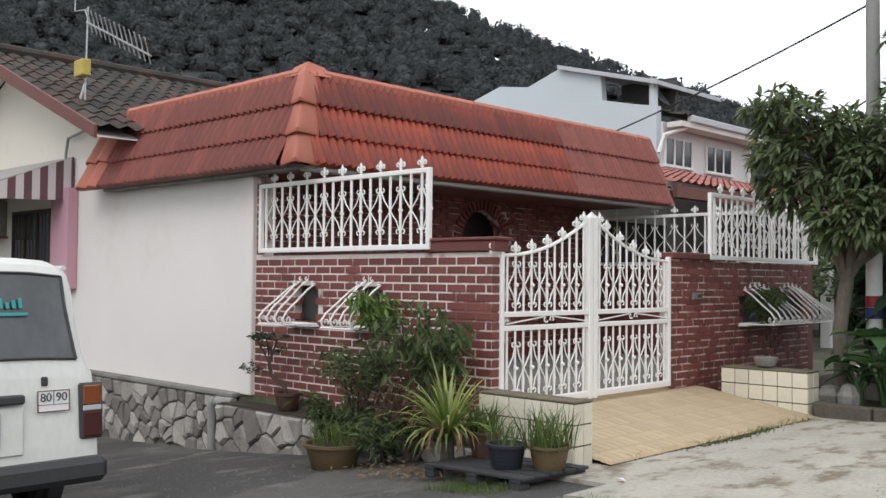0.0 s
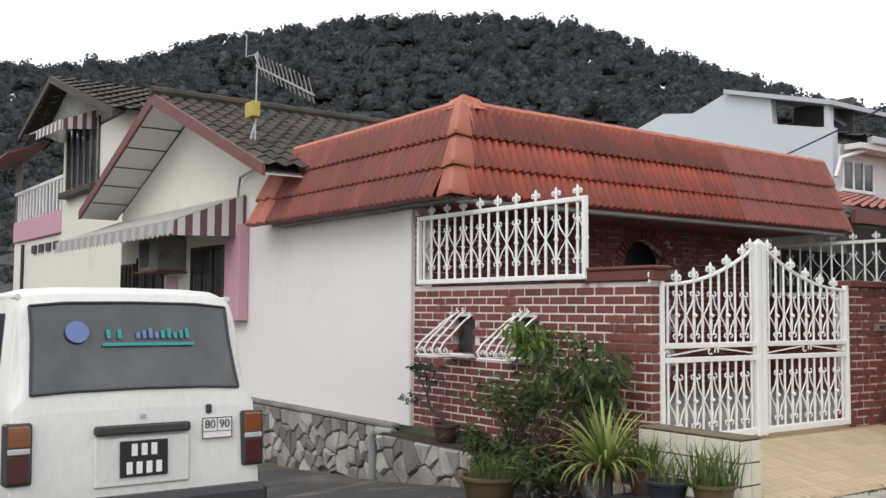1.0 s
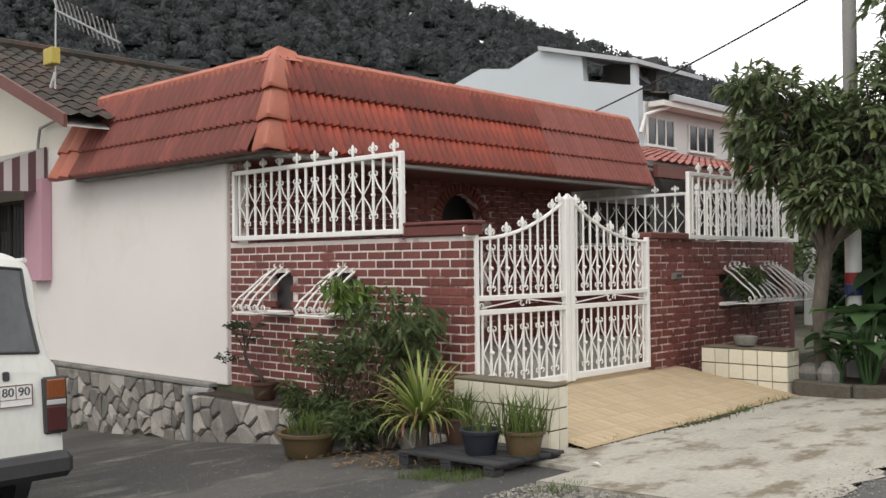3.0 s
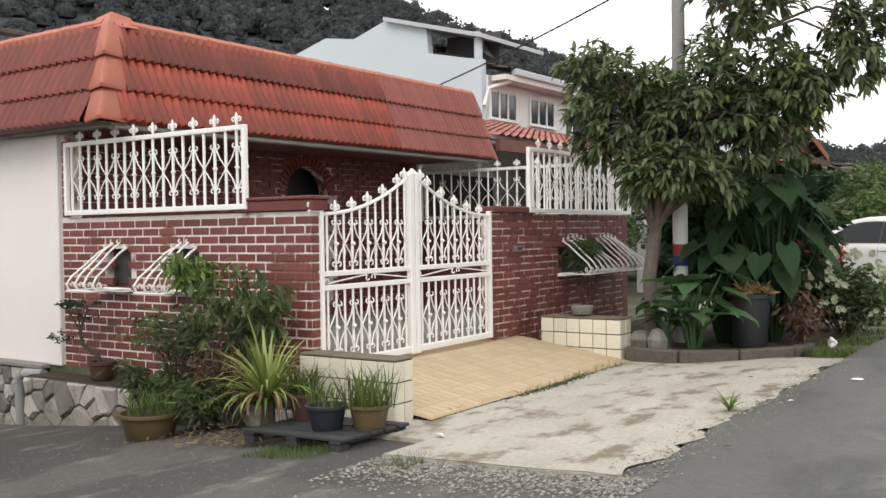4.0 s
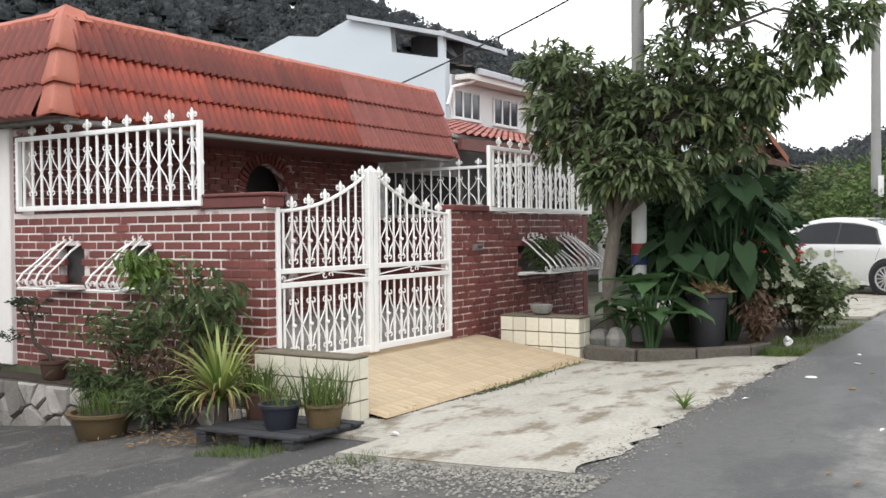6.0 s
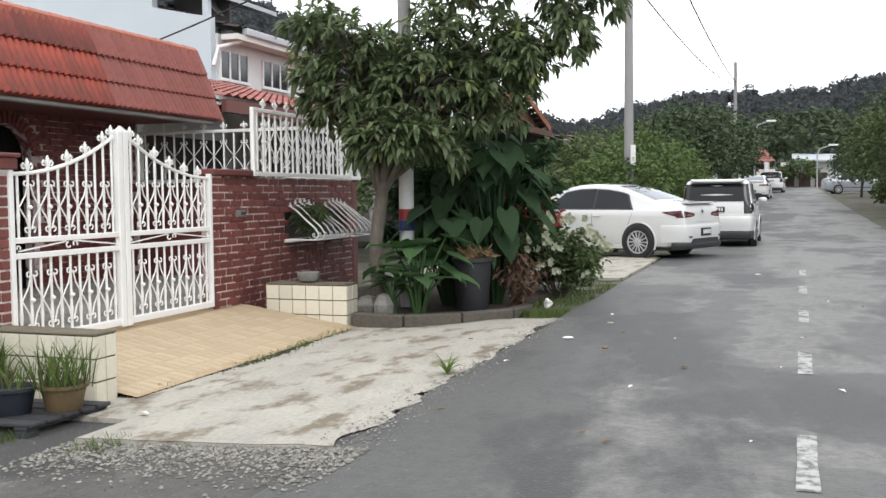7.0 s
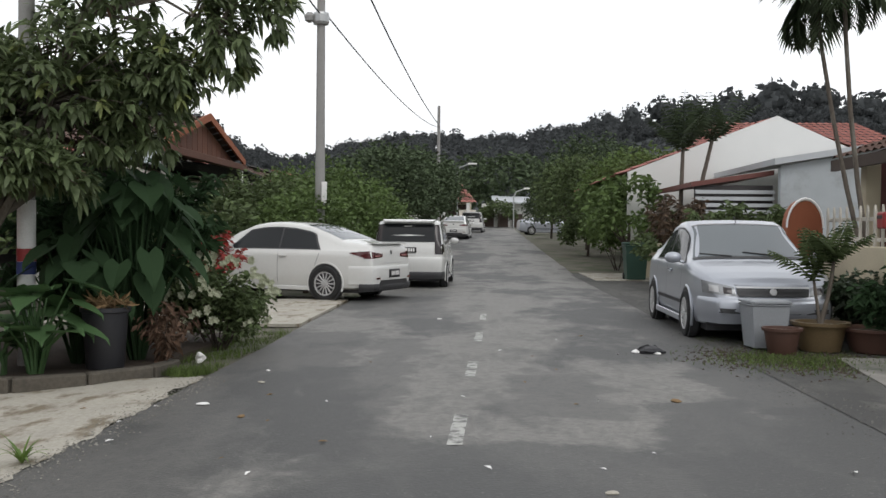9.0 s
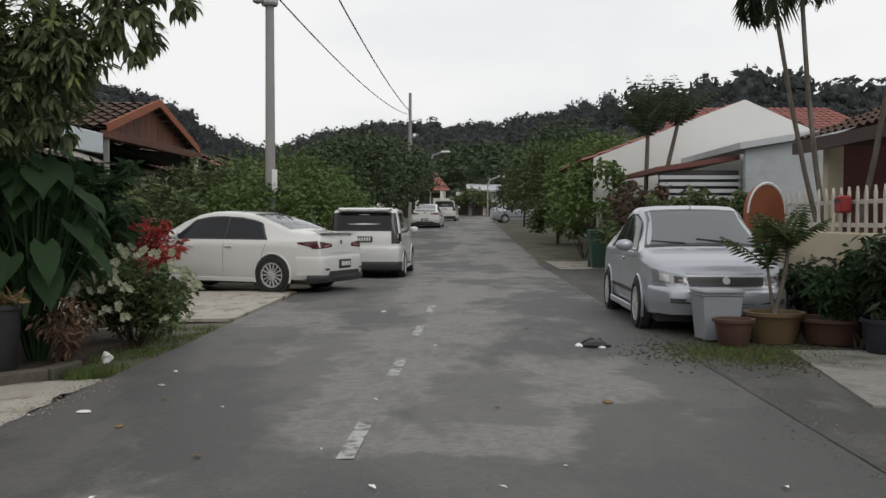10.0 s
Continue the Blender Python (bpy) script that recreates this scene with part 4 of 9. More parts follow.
# ---- main house behind: gable end wall and old tiled roof ----
gw = Shape()
GY = WY + 0.02
gw.slab([(-18.0, GY, -1.5), (-12.5, GY, -1.5), (-12.5, GY, 2.4), (-10.9, GY, 2.4), (-10.9, GY, 3.20), (-14.3, GY, 4.54), (-18.0, GY, 3.12)], (0, 0.18, 0))
solid("wall_gable", gw, M_GABLE, "ivory rendered gable end wall", "wall", kind="structure")
mr = thing("gable_roof", "old mossy dark tiled gable roof", "roof", kind="structure")
PK, PZ = -14.3, 4.72
for nm, x1, z1 in (("roof_slope", -10.1, 3.08), ("roof_slope", -18.35, 3.12)):
    sh = Shape()
    cols, rws = 60, 12
    for i in range(cols):
        y0, y1 = 4.55 + i * 0.24, 4.55 + (i + 1) * 0.24
        for k in range(rws):
            f0, f1 = k / rws, (k + 1) / rws + 0.015
            xa, za, xb, zb = PK + f0 * (x1 - PK), PZ + f0 * (z1 - PZ), PK + f1 * (x1 - PK), PZ + f1 * (z1 - PZ)
            sh.add([(xa, y0, za + 0.01), (xa, (y0 + y1) / 2, za + 0.06), (xa, y1, za + 0.01), (xb, y0, zb + 0.03), (xb, (y0 + y1) / 2, zb + 0.08), (xb, y1, zb + 0.03)], [(0, 1, 4, 3), (1, 2, 5, 4)])
    tagged(part(nm, sh, M_DARKROOF, mr), kind="stuff")
    part("fascia", Shape().slab([(PK, 4.50, PZ + 0.05), (x1, 4.50, z1 + 0.03), (x1, 4.50, z1 - 0.13), (PK, 4.50, PZ - 0.15)], (0, 0.045, 0)), M_FASCIA, mr, "brown-red painted barge board")
    sf = Shape().slab([(PK, 4.55, PZ - 0.12), (x1, 4.55, z1 - 0.10), (x1, GY, z1 - 0.10), (PK, GY, PZ - 0.12)], (0, 0, -0.012))
    part("soffit", sf, M_SOFFIT, mr, "pale soffit boards")
    jt = Shape()
    for k in range(1, 6):
        f = k / 6
        xa, za = PK + f * (x1 - PK), PZ - 0.135 + f * (z1 - PZ + 0.02)
        jt.box(xa - 0.015, 4.56, za - 0.012, xa + 0.015, GY, za + 0.002)
    part("soffit_batten", jt, M_WOOD_DARK, mr)
part("ridge", Shape().tube([(PK, 4.48, PZ + 0.08), (PK, 19.0, PZ + 0.08)], 0.09, 8), M_DARKROOF, mr)
vt = Shape()
for dx in (-0.12, 0.12):
    vt.cbox(PK + 0.3 + dx - 0.03, GY - 0.004, 4.30, PK + 0.3 + dx + 0.03, GY + 0.02, 4.46, 0.004)
solid("wall_vent", vt, M_DARK, "two small dark vent slots in the gable", "vent", kind="structure")

# pink pillar, windows, air conditioner and awning below the gable
solid("mauve_pillar", Shape().cbox(-12.56, WY - 0.16, 1.08, -12.02, WY - 0.003, 2.5, 0.01), M_PINK, "mauve painted pilaster on the corner of the house", "pillar", kind="structure")
def casement(x0, x1, z0, z1, y, label, leaves=3):
    w = thing("window_1", label, "window", kind="structure", at=Matrix.Translation((x0, y, z0)))
    ww_, hh = x1 - x0, z1 - z0
    fr = Shape()
    for a in range(leaves + 1):
        u = a * ww_ / leaves
        fr.cbox(u - 0.025, -0.03, 0, u + 0.025, 0.02, hh, 0.004)
    fr.cbox(0, -0.028, hh - 0.05, ww_, 0.018, hh, 0.004).cbox(0, -0.028, 0, ww_, 0.018, 0.05, 0.004)
    part("window_frame", fr, M_WOOD_DARK, w)
    for a in range(leaves):
        part("pane", Shape().box(a * ww_ / leaves + 0.025, -0.008, 0.05, (a + 1) * ww_ / leaves - 0.025, 0.0, hh - 0.05), M_GLASS, w)
    gb = Shape()
    for k in range(int(ww_ / 0.11)):
        gb.tube([(0.06 + k * 0.11, -0.05, 0.03), (0.06 + k * 0.11, -0.05, hh - 0.03)], 0.007, 5)
    part("grille", gb, M_WOOD_DARK, w, "thin dark security bars")
    return w
casement(-14.2, -12.9, 0.75, 2.25, GY - 0.03, "dark window with security bars below the awning")
casement(-16.9, -15.6, 0.4, 2.2, GY - 0.03, "dark window with security bars below the awning")
casement(-17.8, -17.1, 0.5, 2.1, GY - 0.03, "narrow dark window with security bars")
solid("mauve_panel", Shape().cbox(-15.4, GY - 0.03, 0.2, -14.9, GY - 0.003, 1.8, 0.008), M_PINK, "mauve painted wall panel", "wall panel", kind="structure")
ac = thing("air_conditioner", "old grey window air conditioner box on the wall", "air conditioner", at=Matrix.Translation((-15.5, GY - 0.5, 1.85)))
part("case", Shape().cbox(0, 0, 0.03, 0.95, 0.5, 0.60, 0.02), M_CONC_OLD, ac)
part("louvre", Shape().box(0.1, -0.006, 0.1, 0.55, 0.0, 0.52), M_DARK, ac)
part("bracket", Shape().cbox(-0.05, -0.05, 0, 1.0, 0.5, 0.03, 0.006), M_FASCIA, ac)
aw = thing("awning", "striped canvas awning on a light frame over the side windows", "awning")
top = Shape().slab([(-12.15, WY - 0.02, 2.93), (-18.0, WY - 0.02, 2.93), (-18.5, WY - 1.10, 2.50), (-12.15, WY - 1.10, 2.50)], (0, 0, 0.02))
part("canopy", top, M_AWN_TOP, aw)
val_ = Shape()
n = 60
rowa, rowb = [], []
for i in range(n + 1):
    x = -12.15 - i * (6.35 / n)
    rowa.append((x, WY - 1.10, 2.50))
    rowb.append((x, WY - 1.11, 2.31 - 0.025 * math.cos(math.pi * 2 * i / 2)))
val_.grid([rowa, rowb])
part("valance", val_, striped("faded_valance_canvas", (0.40, 0.385, 0.37), (0.30, 0.275, 0.27), 0.20, 0), aw, "scalloped striped valance")
end_ = Shape().grid([[(-12.14, WY - 0.02, 2.95), (-12.14, WY - 1.10, 2.50)], [(-12.14, WY - 0.02, 2.33), (-12.14, WY - 1.11, 2.29)]])
part("side_flap", end_, striped("striped_awning_flap", (0.60, 0.55, 0.55), (0.14, 0.07, 0.08), 0.11, 1), aw, "striped side flap")

# aerial on the roof
an = thing("tv_aerial", "aluminium tv aerial on a pole with a yellow junction box", "aerial", at=Matrix.Translation((-11.30, 4.95, 3.62)))
part("mast", Shape().tube([(0, 0, 0), (0.02, 0, 0.8), (0.04, 0, 1.25)], 0.012, 8), M_ALU, an)
part("junction_box", Shape().cbox(-0.14, -0.10, 0.31, 0.12, 0.02, 0.53, 0.012), M_YELLOWBOX, an, "faded yellow plastic box")
part("boom", Shape().tube([(0.0, 0, 1.05), (1.95, -0.12, 0.27)], 0.014, 6), M_ALU, an)
for k in range(13):
    f = 0.06 + k * 0.075
    x, z = f * 1.95, 1.05 - f * 0.78
    part("element", Shape().tube([(x + 0.09, -0.12 * f - 0.10, z + 0.17), (x + 0.015, -0.12 * f - 0.02, z + 0.06), (x, -0.12 * f, z), (x - 0.045, -0.12 * f + 0.06, z - 0.10)], 0.009, 5), M_ALU, an)
part("dipole", Shape().tube([(-0.85, 0.1, 1.78), (-0.45, 0.05, 1.60), (-0.42, 0.03, 1.28), (-0.1, 0.02, 1.24), (0.03, 0, 1.10)], 0.008, 5), M_ALU, an)
part("bracket", Shape().tube([(0, 0, 0.22), (-0.1, -0.02, 0.02), (-0.16, 0.1, -0.12)], 0.02, 6), M_WHITEPOLE, an)
sw = Shape().tube([(-12.35, WY - 0.04, 2.5), (-12.35, WY - 0.05, 3.0), (-12.28, WY - 0.05, 3.22), (-11.4, WY - 0.06, 3.32)], 0.022, 6)
solid("roof_pipe", sw, M_PVC, "thin grey pipe along the roof edge", "pipe", kind="structure")


# ---- white ironwork ----
def curl(sh, c, r, turn, right, up, rad=0.006, start=-0.5):
    """A small C-scroll round c, in the plane of right and up."""
    pts = [c + r * (1 - 0.45 * k / 7) * (math.cos(start + turn * k * 0.62) * right + math.sin(start + turn * k * 0.62) * up) for k in range(8)]
    sh.tube(pts, rad, 4)


def finial(sh, base, right, up, s=1.0):
    """A spear with two side curls."""
    sh.tube([base, base + up * 0.03 * s, base + up * 0.06 * s, base + up * 0.10 * s, base + up * 0.135 * s], [0.010 * s, 0.010 * s, 0.012 * s, 0.019 * s, 0.004], 6)
    for sg in (-1, 1):
        pts = [base + up * 0.035 * s + right * sg * 0.008 * s, base + up * 0.070 * s + right * sg * 0.026 * s, base + up * 0.088 * s + right * sg * 0.048 * s, base + up * 0.072 * s + right * sg * 0.064 * s, base + up * 0.048 * s + right * sg * 0.058 * s, base + up * 0.044 * s + right * sg * 0.040 * s]
        sh.tube(pts, 0.010 * s, 5)
    sh.lathe([(0.004, -0.012 * s), (0.021 * s, -0.004 * s), (0.021 * s, 0.004 * s), (0.004, 0.012 * s)], 6, Matrix.Translation(base + up * 0.022 * s))


def lyre(sh, c, up, right, half, low, mid, high):
    """Two bent rods that meet the next bars at mid height, with curled ends."""
    for sg in (-1, 1):
        a, b, d = c + up * high, c + up * mid + right * sg * half, c + up * low
        sh.tube([a + right * sg * 0.012, a * 0.5 + b * 0.5 + right * sg * -0.012, b, b * 0.5 + d * 0.5 + right * sg * -0.012, d + right * sg * 0.012], 0.0065, 4)
        curl(sh, a + right * sg * 0.035, 0.024, -sg, right, up, 0.0065, 1.6)
        curl(sh, d + right * sg * 0.035, 0.024, sg, right, up, 0.0065, -1.6)
    sh.lathe([(0.004, -0.02), (0.022, -0.008), (0.024, 0.008), (0.004, 0.02)], 6, Matrix.Translation(c + up * mid))


def grille(name, origin, right, length, z0, z1, n, label, group):
    """A framed panel of upright bars, spear tops on every second bar."""
    t = thing(name, label, "grille", at=Matrix.Translation(origin), group=group)
    right = Vector(right)
    out = Vector((right.y, -right.x, 0))
    up = Vector((0, 0, 1))
    basis = Matrix((right, out, up)).transposed().to_4x4()
    for nm, b in (("bottom_rail", (0, -0.022, z0, length, 0.022, z0 + 0.05)), ("top_rail", (0, -0.022, z1 - 0.045, length, 0.022, z1)),
                  ("end_post", (-0.045, -0.024, z0, 0.0, 0.024, z1)), ("end_post", (length, -0.024, z0, length + 0.045, 0.024, z1))):
        part(nm, Shape().cbox(*b, 0.005, basis), M_IRON, t)
    step = length / n
    for i in range(n):
        u = (i + 0.5) * step
        p = right * u
        sh = Shape().cbox(-0.011, -0.011, z0 + 0.05, 0.011, 0.011, z1 - 0.045, 0.003, Matrix.Translation(p) @ basis)
        part("bar", sh, M_IRON, t)
        if i % 2 == 1:
            f = Shape()
            finial(f, p + up * z1, right, up, 0.85)
            part("finial", f, M_IRON, t, smooth=True)
            o = Shape()
            h = z1 - z0
            lyre(o, p, up, right, step, z0 + 0.24 * h, z0 + 0.50 * h, z0 + 0.76 * h)
            part("scroll", o, M_IRON, t, smooth=True)
    return t


grille("wall_grille", (-7.56, WY - 0.03, 0), (1, 0, 0), 2.52, 1.53, 2.27, 18, "white iron grille with spear tops on the brick wall", "iron grilles on the walls")
grille("wall_grille", (-4.25, 8.90, 0), (0, 1, 0), 2.46, 1.51, 2.26, 18, "white iron grille with spear tops beside the tree", "iron grilles on the walls")
grille("wall_grille", (-8.0, 11.75, 0), (1, 0, 0), 3.7, 1.50, 2.26, 22, "white iron grille on the dividing wall", "iron grilles on the walls")

gate = thing("double_gate", "closed white wrought-iron double gate with spear tops", "gate", at=Matrix.Translation((-4.28, 0, 0)))
UP, RT = Vector((0, 0, 1)), Vector((0, 1, 0))


def gate_leaf(y_hinge, y_meet):
    leaf = part("gate_leaf", Shape().cbox(-0.022, min(y_hinge, y_meet), 0.165, 0.022, max(y_hinge, y_meet), 0.225, 0.005), M_IRON, gate)
    sg = 1 if y_meet > y_hinge else -1
    w = abs(y_meet - y_hinge)
    Y = lambda u: y_hinge + sg * u
    topz = lambda u: 1.475 + 0.40 * (max(0.0, u) / w) ** 2.1
    def bx(nm, u0, u1, z0, z1, d=0.020):
        a, b = sorted((Y(u0), Y(u1)))
        part(nm, Shape().cbox(-d, a, z0, d, b, z1, 0.005), M_IRON, leaf)
    bx("hinge_post", 0, 0.045, 0.165, 1.52, 0.024)
    bx("meeting_post", w - 0.07, w - 0.003, 0.15, 1.86, 0.030)
    bx("rail", 0.045, w - 0.07, 0.945, 0.990)
    bx("rail", 0.045, w - 0.07, 0.825, 0.870)
    part("top_rail", Shape().tube([(0, Y(k * w / 14), topz(k * w / 14)) for k in range(14)], 0.016, 6), M_IRON, leaf, smooth=True)
    pt_ = Shape()
    pt_.add([(-0.03, Y(w - 0.07), 1.86), (0.03, Y(w - 0.07), 1.86), (0.03, Y(w - 0.003), 1.86), (-0.03, Y(w - 0.003), 1.86), (0, Y(w - 0.003), 1.92)], [(0, 1, 4), (1, 2, 4), (2, 3, 4), (3, 0, 4), (3, 2, 1, 0)])
    part("post_cap", pt_, M_IRON, leaf)
    n = 11
    step = (w - 0.115) / n
    for i in range(n):
        u = 0.045 + (i + 0.5) * step
        for z0, z1 in ((0.225, 0.825), (0.990, topz(u))):
            sh = Shape().tube([(0, Y(u), z0), (0, Y(u), z0 + 0.10), (0, Y(u), z0 + 0.16), (0, Y(u), z0 + 0.22), (0, Y(u), z1)], [0.011, 0.011, 0.015, 0.011, 0.011], 6)
            part("bar", sh, M_IRON, leaf)
        if i % 2 == 1 or i == n - 1:
            f = Shape()
            finial(f, Vector((0, Y(u), topz(u) - 0.005)), RT, UP, 0.9)
            part("finial", f, M_IRON, leaf, smooth=True)
        if i % 2 == 1:
            c = Vector((0.012, Y(u), 0))
            for low, wst, high in ((0.30, 0.50, 0.70), (1.05, 1.22, 1.40)):
                o = Shape()
                lyre(o, c, UP, RT, step, low, wst, high)
                part("scroll", o, M_IRON, leaf, smooth=True)
    mid = Shape()
    c = Y(w / 2)
    for s in (-1, 1):
        mid.tube([(0.01, c + s * w * 0.44, 0.885), (0.01, c + s * 0.06, 0.94)], 0.008, 4)
        curl(mid, Vector((0.01, c + s * 0.04, 0.915)), 0.03, s, RT, UP, 0.007)
        curl(mid, Vector((0.01, c + s * w * 0.44, 0.91)), 0.022, -s, RT, UP, 0.007)
    part("middle_scroll", mid, M_IRON, leaf, smooth=True)
    return leaf


gate_leaf(5.32, 6.655)
gate_leaf(8.06, 6.660)
stub = Shape()
stub.tube([(0, 5.20, 1.50), (0, 5.36, 1.50)], 0.014, 6)
finial(stub, Vector((0, 5.24, 1.50)), RT, UP, 0.8)
part("hinge_arm", stub, M_IRON, gate, smooth=True)


def basket(origin, right, width, label, bars_n=5):
    """A bellied window basket of bent rods over a shelf; it bulges along out."""
    t = thing("window_basket", label, "window grille", at=Matrix.Translation(origin), group="bellied iron window baskets")
    right = Vector(right)
    out = Vector((right.y, -right.x, 0))
    fr = Shape()
    for a, b in (((0, 0.02), (0, 0.42)), ((0, 0.42), (width, 0.42)), ((width, 0.42), (width, 0.02))):
        fr.tube([right * a[0] + out * a[1], right * b[0] + out * b[1]], 0.010, 5)
    fr.tube([right * 0 + out * 0.005, right * width + out * 0.005], 0.012, 5)
    part("base_frame", fr, M_IRON, t)
    part("shelf", Shape().cbox(-0.02, -0.05, -0.030, width + 0.02, 0.10, -0.012, 0.005, Matrix((right, out, UP)).transposed().to_4x4()), M_WHITEWALL, t, "pale weathered sill")
    for i in range(bars_n):
        f = i / (bars_n - 1)
        u = f * width
        hgt = 0.40 + 0.05 * math.sin(math.pi * f)
        p = lambda o, z: right * (u + (0.5 * width - u) * 0.25 * (z / 0.4)) + out * o + UP * z
        sh = Shape().tube([p(0.0, hgt), p(0.10, hgt * 0.86), p(0.24, hgt * 0.58), p(0.37, hgt * 0.34), p(0.425, hgt * 0.16), p(0.41, 0.03), p(0.385, 0.0)], 0.011, 5)
        part("rod", sh, M_IRON, t, smooth=True)
        for o, z, q, sg in ((0.36, 0.05, 0.035, 1), (0.02, hgt + 0.02, 0.022, -1)):
            c = Shape()
            curl(c, p(o, z), q, sg, right, UP, 0.0075)
            part("scroll", c, M_IRON, t, smooth=True)
    return t


basket((-7.05, WY - 0.004, 0.80), (1, 0, 0), 0.42, "bellied white iron basket over a small wall opening", 4)
basket((-6.05, WY - 0.004, 0.80), (1, 0, 0), 0.42, "bellied white iron basket with a fern hanging out", 4)
basket((-4.276, 9.62, 0.775), (0, 1, 0), 0.82, "bellied white iron basket holding a potted fern", 6)
basket((-4.276, 10.55, 0.775), (0, 1, 0), 0.78, "bellied white iron basket on the shaded brick wall", 6)
# near-black sheets close the niches and paint in their shade
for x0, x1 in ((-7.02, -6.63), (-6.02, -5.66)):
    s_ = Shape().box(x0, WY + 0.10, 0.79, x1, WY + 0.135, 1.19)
    solid("niche_back", s_, M_DARK, "dark sheet for the shade in the basket opening", "recess", kind="structure")
solid("niche_back", Shape().box(-4.415, 9.62, 0.76, -4.39, 11.35, 1.10), M_DARK, "dark sheet for the shade in the basket opening", "recess", kind="structure")


# ---- vehicles ----
class CarBody:
    """A body lofted from a side profile: x forward, y to the left, z up from the ground."""

    def __init__(self, top, hw, sill=0.20, belt=0.93, tumble=0.80, sill_ends=0.12, tail_in=0.15, nose_in=0.24):
        self.tx, self.tz = zip(*top)
        self.hw, self.sill, self.belt, self.tumble = hw, sill, belt, tumble
        self.x0, self.x1 = self.tx[0], self.tx[-1]
        self.sill_ends, self.tail_in, self.nose_in = sill_ends, tail_in, nose_in

    def half(self, x):
        a, b = max(0.0, 1 - (x - self.x0) / 0.55), max(0.0, 1 - (self.x1 - x) / 0.85)
        return self.hw * (1 - self.tail_in * a ** 2.4 - self.nose_in * b ** 2.2)

    def section(self, x):
        zt = float(np.interp(x, self.tx, self.tz))
        w = self.half(x)
        a, b = max(0.0, 1 - (x - self.x0) / 0.35), max(0.0, 1 - (self.x1 - x) / 0.35)
        zs = min(self.sill + self.sill_ends * max(a, b), zt - 0.10)
        zb = min(self.belt, zt - 0.055)
        h_ = zb - zs
        k = min(1.0, max(0.0, (zt - zb - 0.055) / 0.36))
        wt = w * (0.93 * (1 - k) + self.tumble * k)
        e = (zt - zb) * 0.6 * (1 - k) + 0.07 * k
        return [(0.0, zs), (w * 0.86, zs), (w * 0.95, zs + 0.04 * h_), (w * 0.985, zs + 0.14 * h_), (w, zs + 0.40 * h_), (w * 0.999, zs + 0.62 * h_), (w * 0.988, zs + 0.82 * h_), (w * 0.972, zb - 0.03 * h_), (w * 0.95, zb),
                (wt, zt - e), (wt * 0.965, zt - e * 0.45), (wt * 0.88, zt - e * 0.12), (wt * 0.6, zt + 0.006), (0.0, zt + 0.012)]

    def width_at(self, x, z):
        s = self.section(x)
        if z > s[-1][1]:
            return -1.0
        return float(np.interp(z, [p[1] for p in s[1:]], [p[0] for p in s[1:]]))

    def mesh(self, n=70):
        sh = Shape()
        c, r = (self.x0 + self.x1) / 2, (self.x1 - self.x0) / 2
        xs = sorted(set([round(c + r * (0.45 * v + 0.55 * math.sin(v * math.pi / 2)), 3) for v in np.linspace(-1, 1, n)] + [round(v, 3) for v in self.tx]))
        rows = []
        for x in xs:
            s = self.section(x)
            rows.append([(x, y, z) for y, z in s] + [(x, -y, z) for y, z in reversed(s[:-1])])
        sh.grid(rows)
        for row in (rows[0], rows[-1]):
            k = len(sh.v)
            sh.v += row
            sh.f.append(tuple(range(k, k + len(row) - 1)))
        return sh

    def side_panel(self, xa, xb, v0, v1, sign, n=10, out=0.006, slant0=0.0, slant1=0.0):
        """A sheet on the side between belt (v 0) and roof edge (v 1)."""
        rows = []
        for i in range(n + 1):
            row = []
            for v in (v0, (v0 + v1) / 2, v1):
                x = xa + slant0 * v + (xb + slant1 * v - xa - slant0 * v) * i / n
                s = self.section(x)
                y, z = s[8][0] + (s[9][0] - s[8][0]) * v, s[8][1] + (s[9][1] - s[8][1]) * v
                row.append((x, sign * (y + out), z))
            rows.append(row)
        return Shape().grid(rows)

    def side_sheet(self, corners, sign, nu=8, nv=4, out=0.005):
        """A sheet on the flank over four corners given as (x, z)."""
        rows = []
        for i in range(nu + 1):
            u, row = i / nu, []
            for j in range(nv + 1):
                v = j / nv
                x, z = (sum(c[k] * w for c, w in zip(corners, ((1 - u) * (1 - v), u * (1 - v), u * v, (1 - u) * v))) for k in (0, 1))
                row.append((x, sign * (self.width_at(x, z) + out), z))
            rows.append(row)
        return Shape().grid(rows)

    def end_sheet(self, corners, front, nu=8, nv=4, out=0.006):
        """A sheet on the nose or tail over four corners given as (y, z)."""
        rows = []
        xs = np.linspace(self.x1, self.x1 - 1.1, 90) if front else np.linspace(self.x0, self.x0 + 1.1, 90)
        o = out if front else -out
        for i in range(nu + 1):
            u, row = i / nu, []
            for j in range(nv + 1):
                v = j / nv
                y, z = (sum(c[k] * w for c, w in zip(corners, ((1 - u) * (1 - v), u * (1 - v), u * v, (1 - u) * v))) for k in (0, 1))
                last, hit_x = None, xs[-1]
                for x in xs:
                    d = self.width_at(x, z) - abs(y)
                    if d >= 0:
                        hit_x = x if last is None or last[1] < -0.9 else last[0] + (x - last[0]) * (-last[1]) / (d - last[1])
                        break
                    last = (x, d)
                row.append((hit_x + o, y, z))
            rows.append(row)
        return Shape().grid(rows)

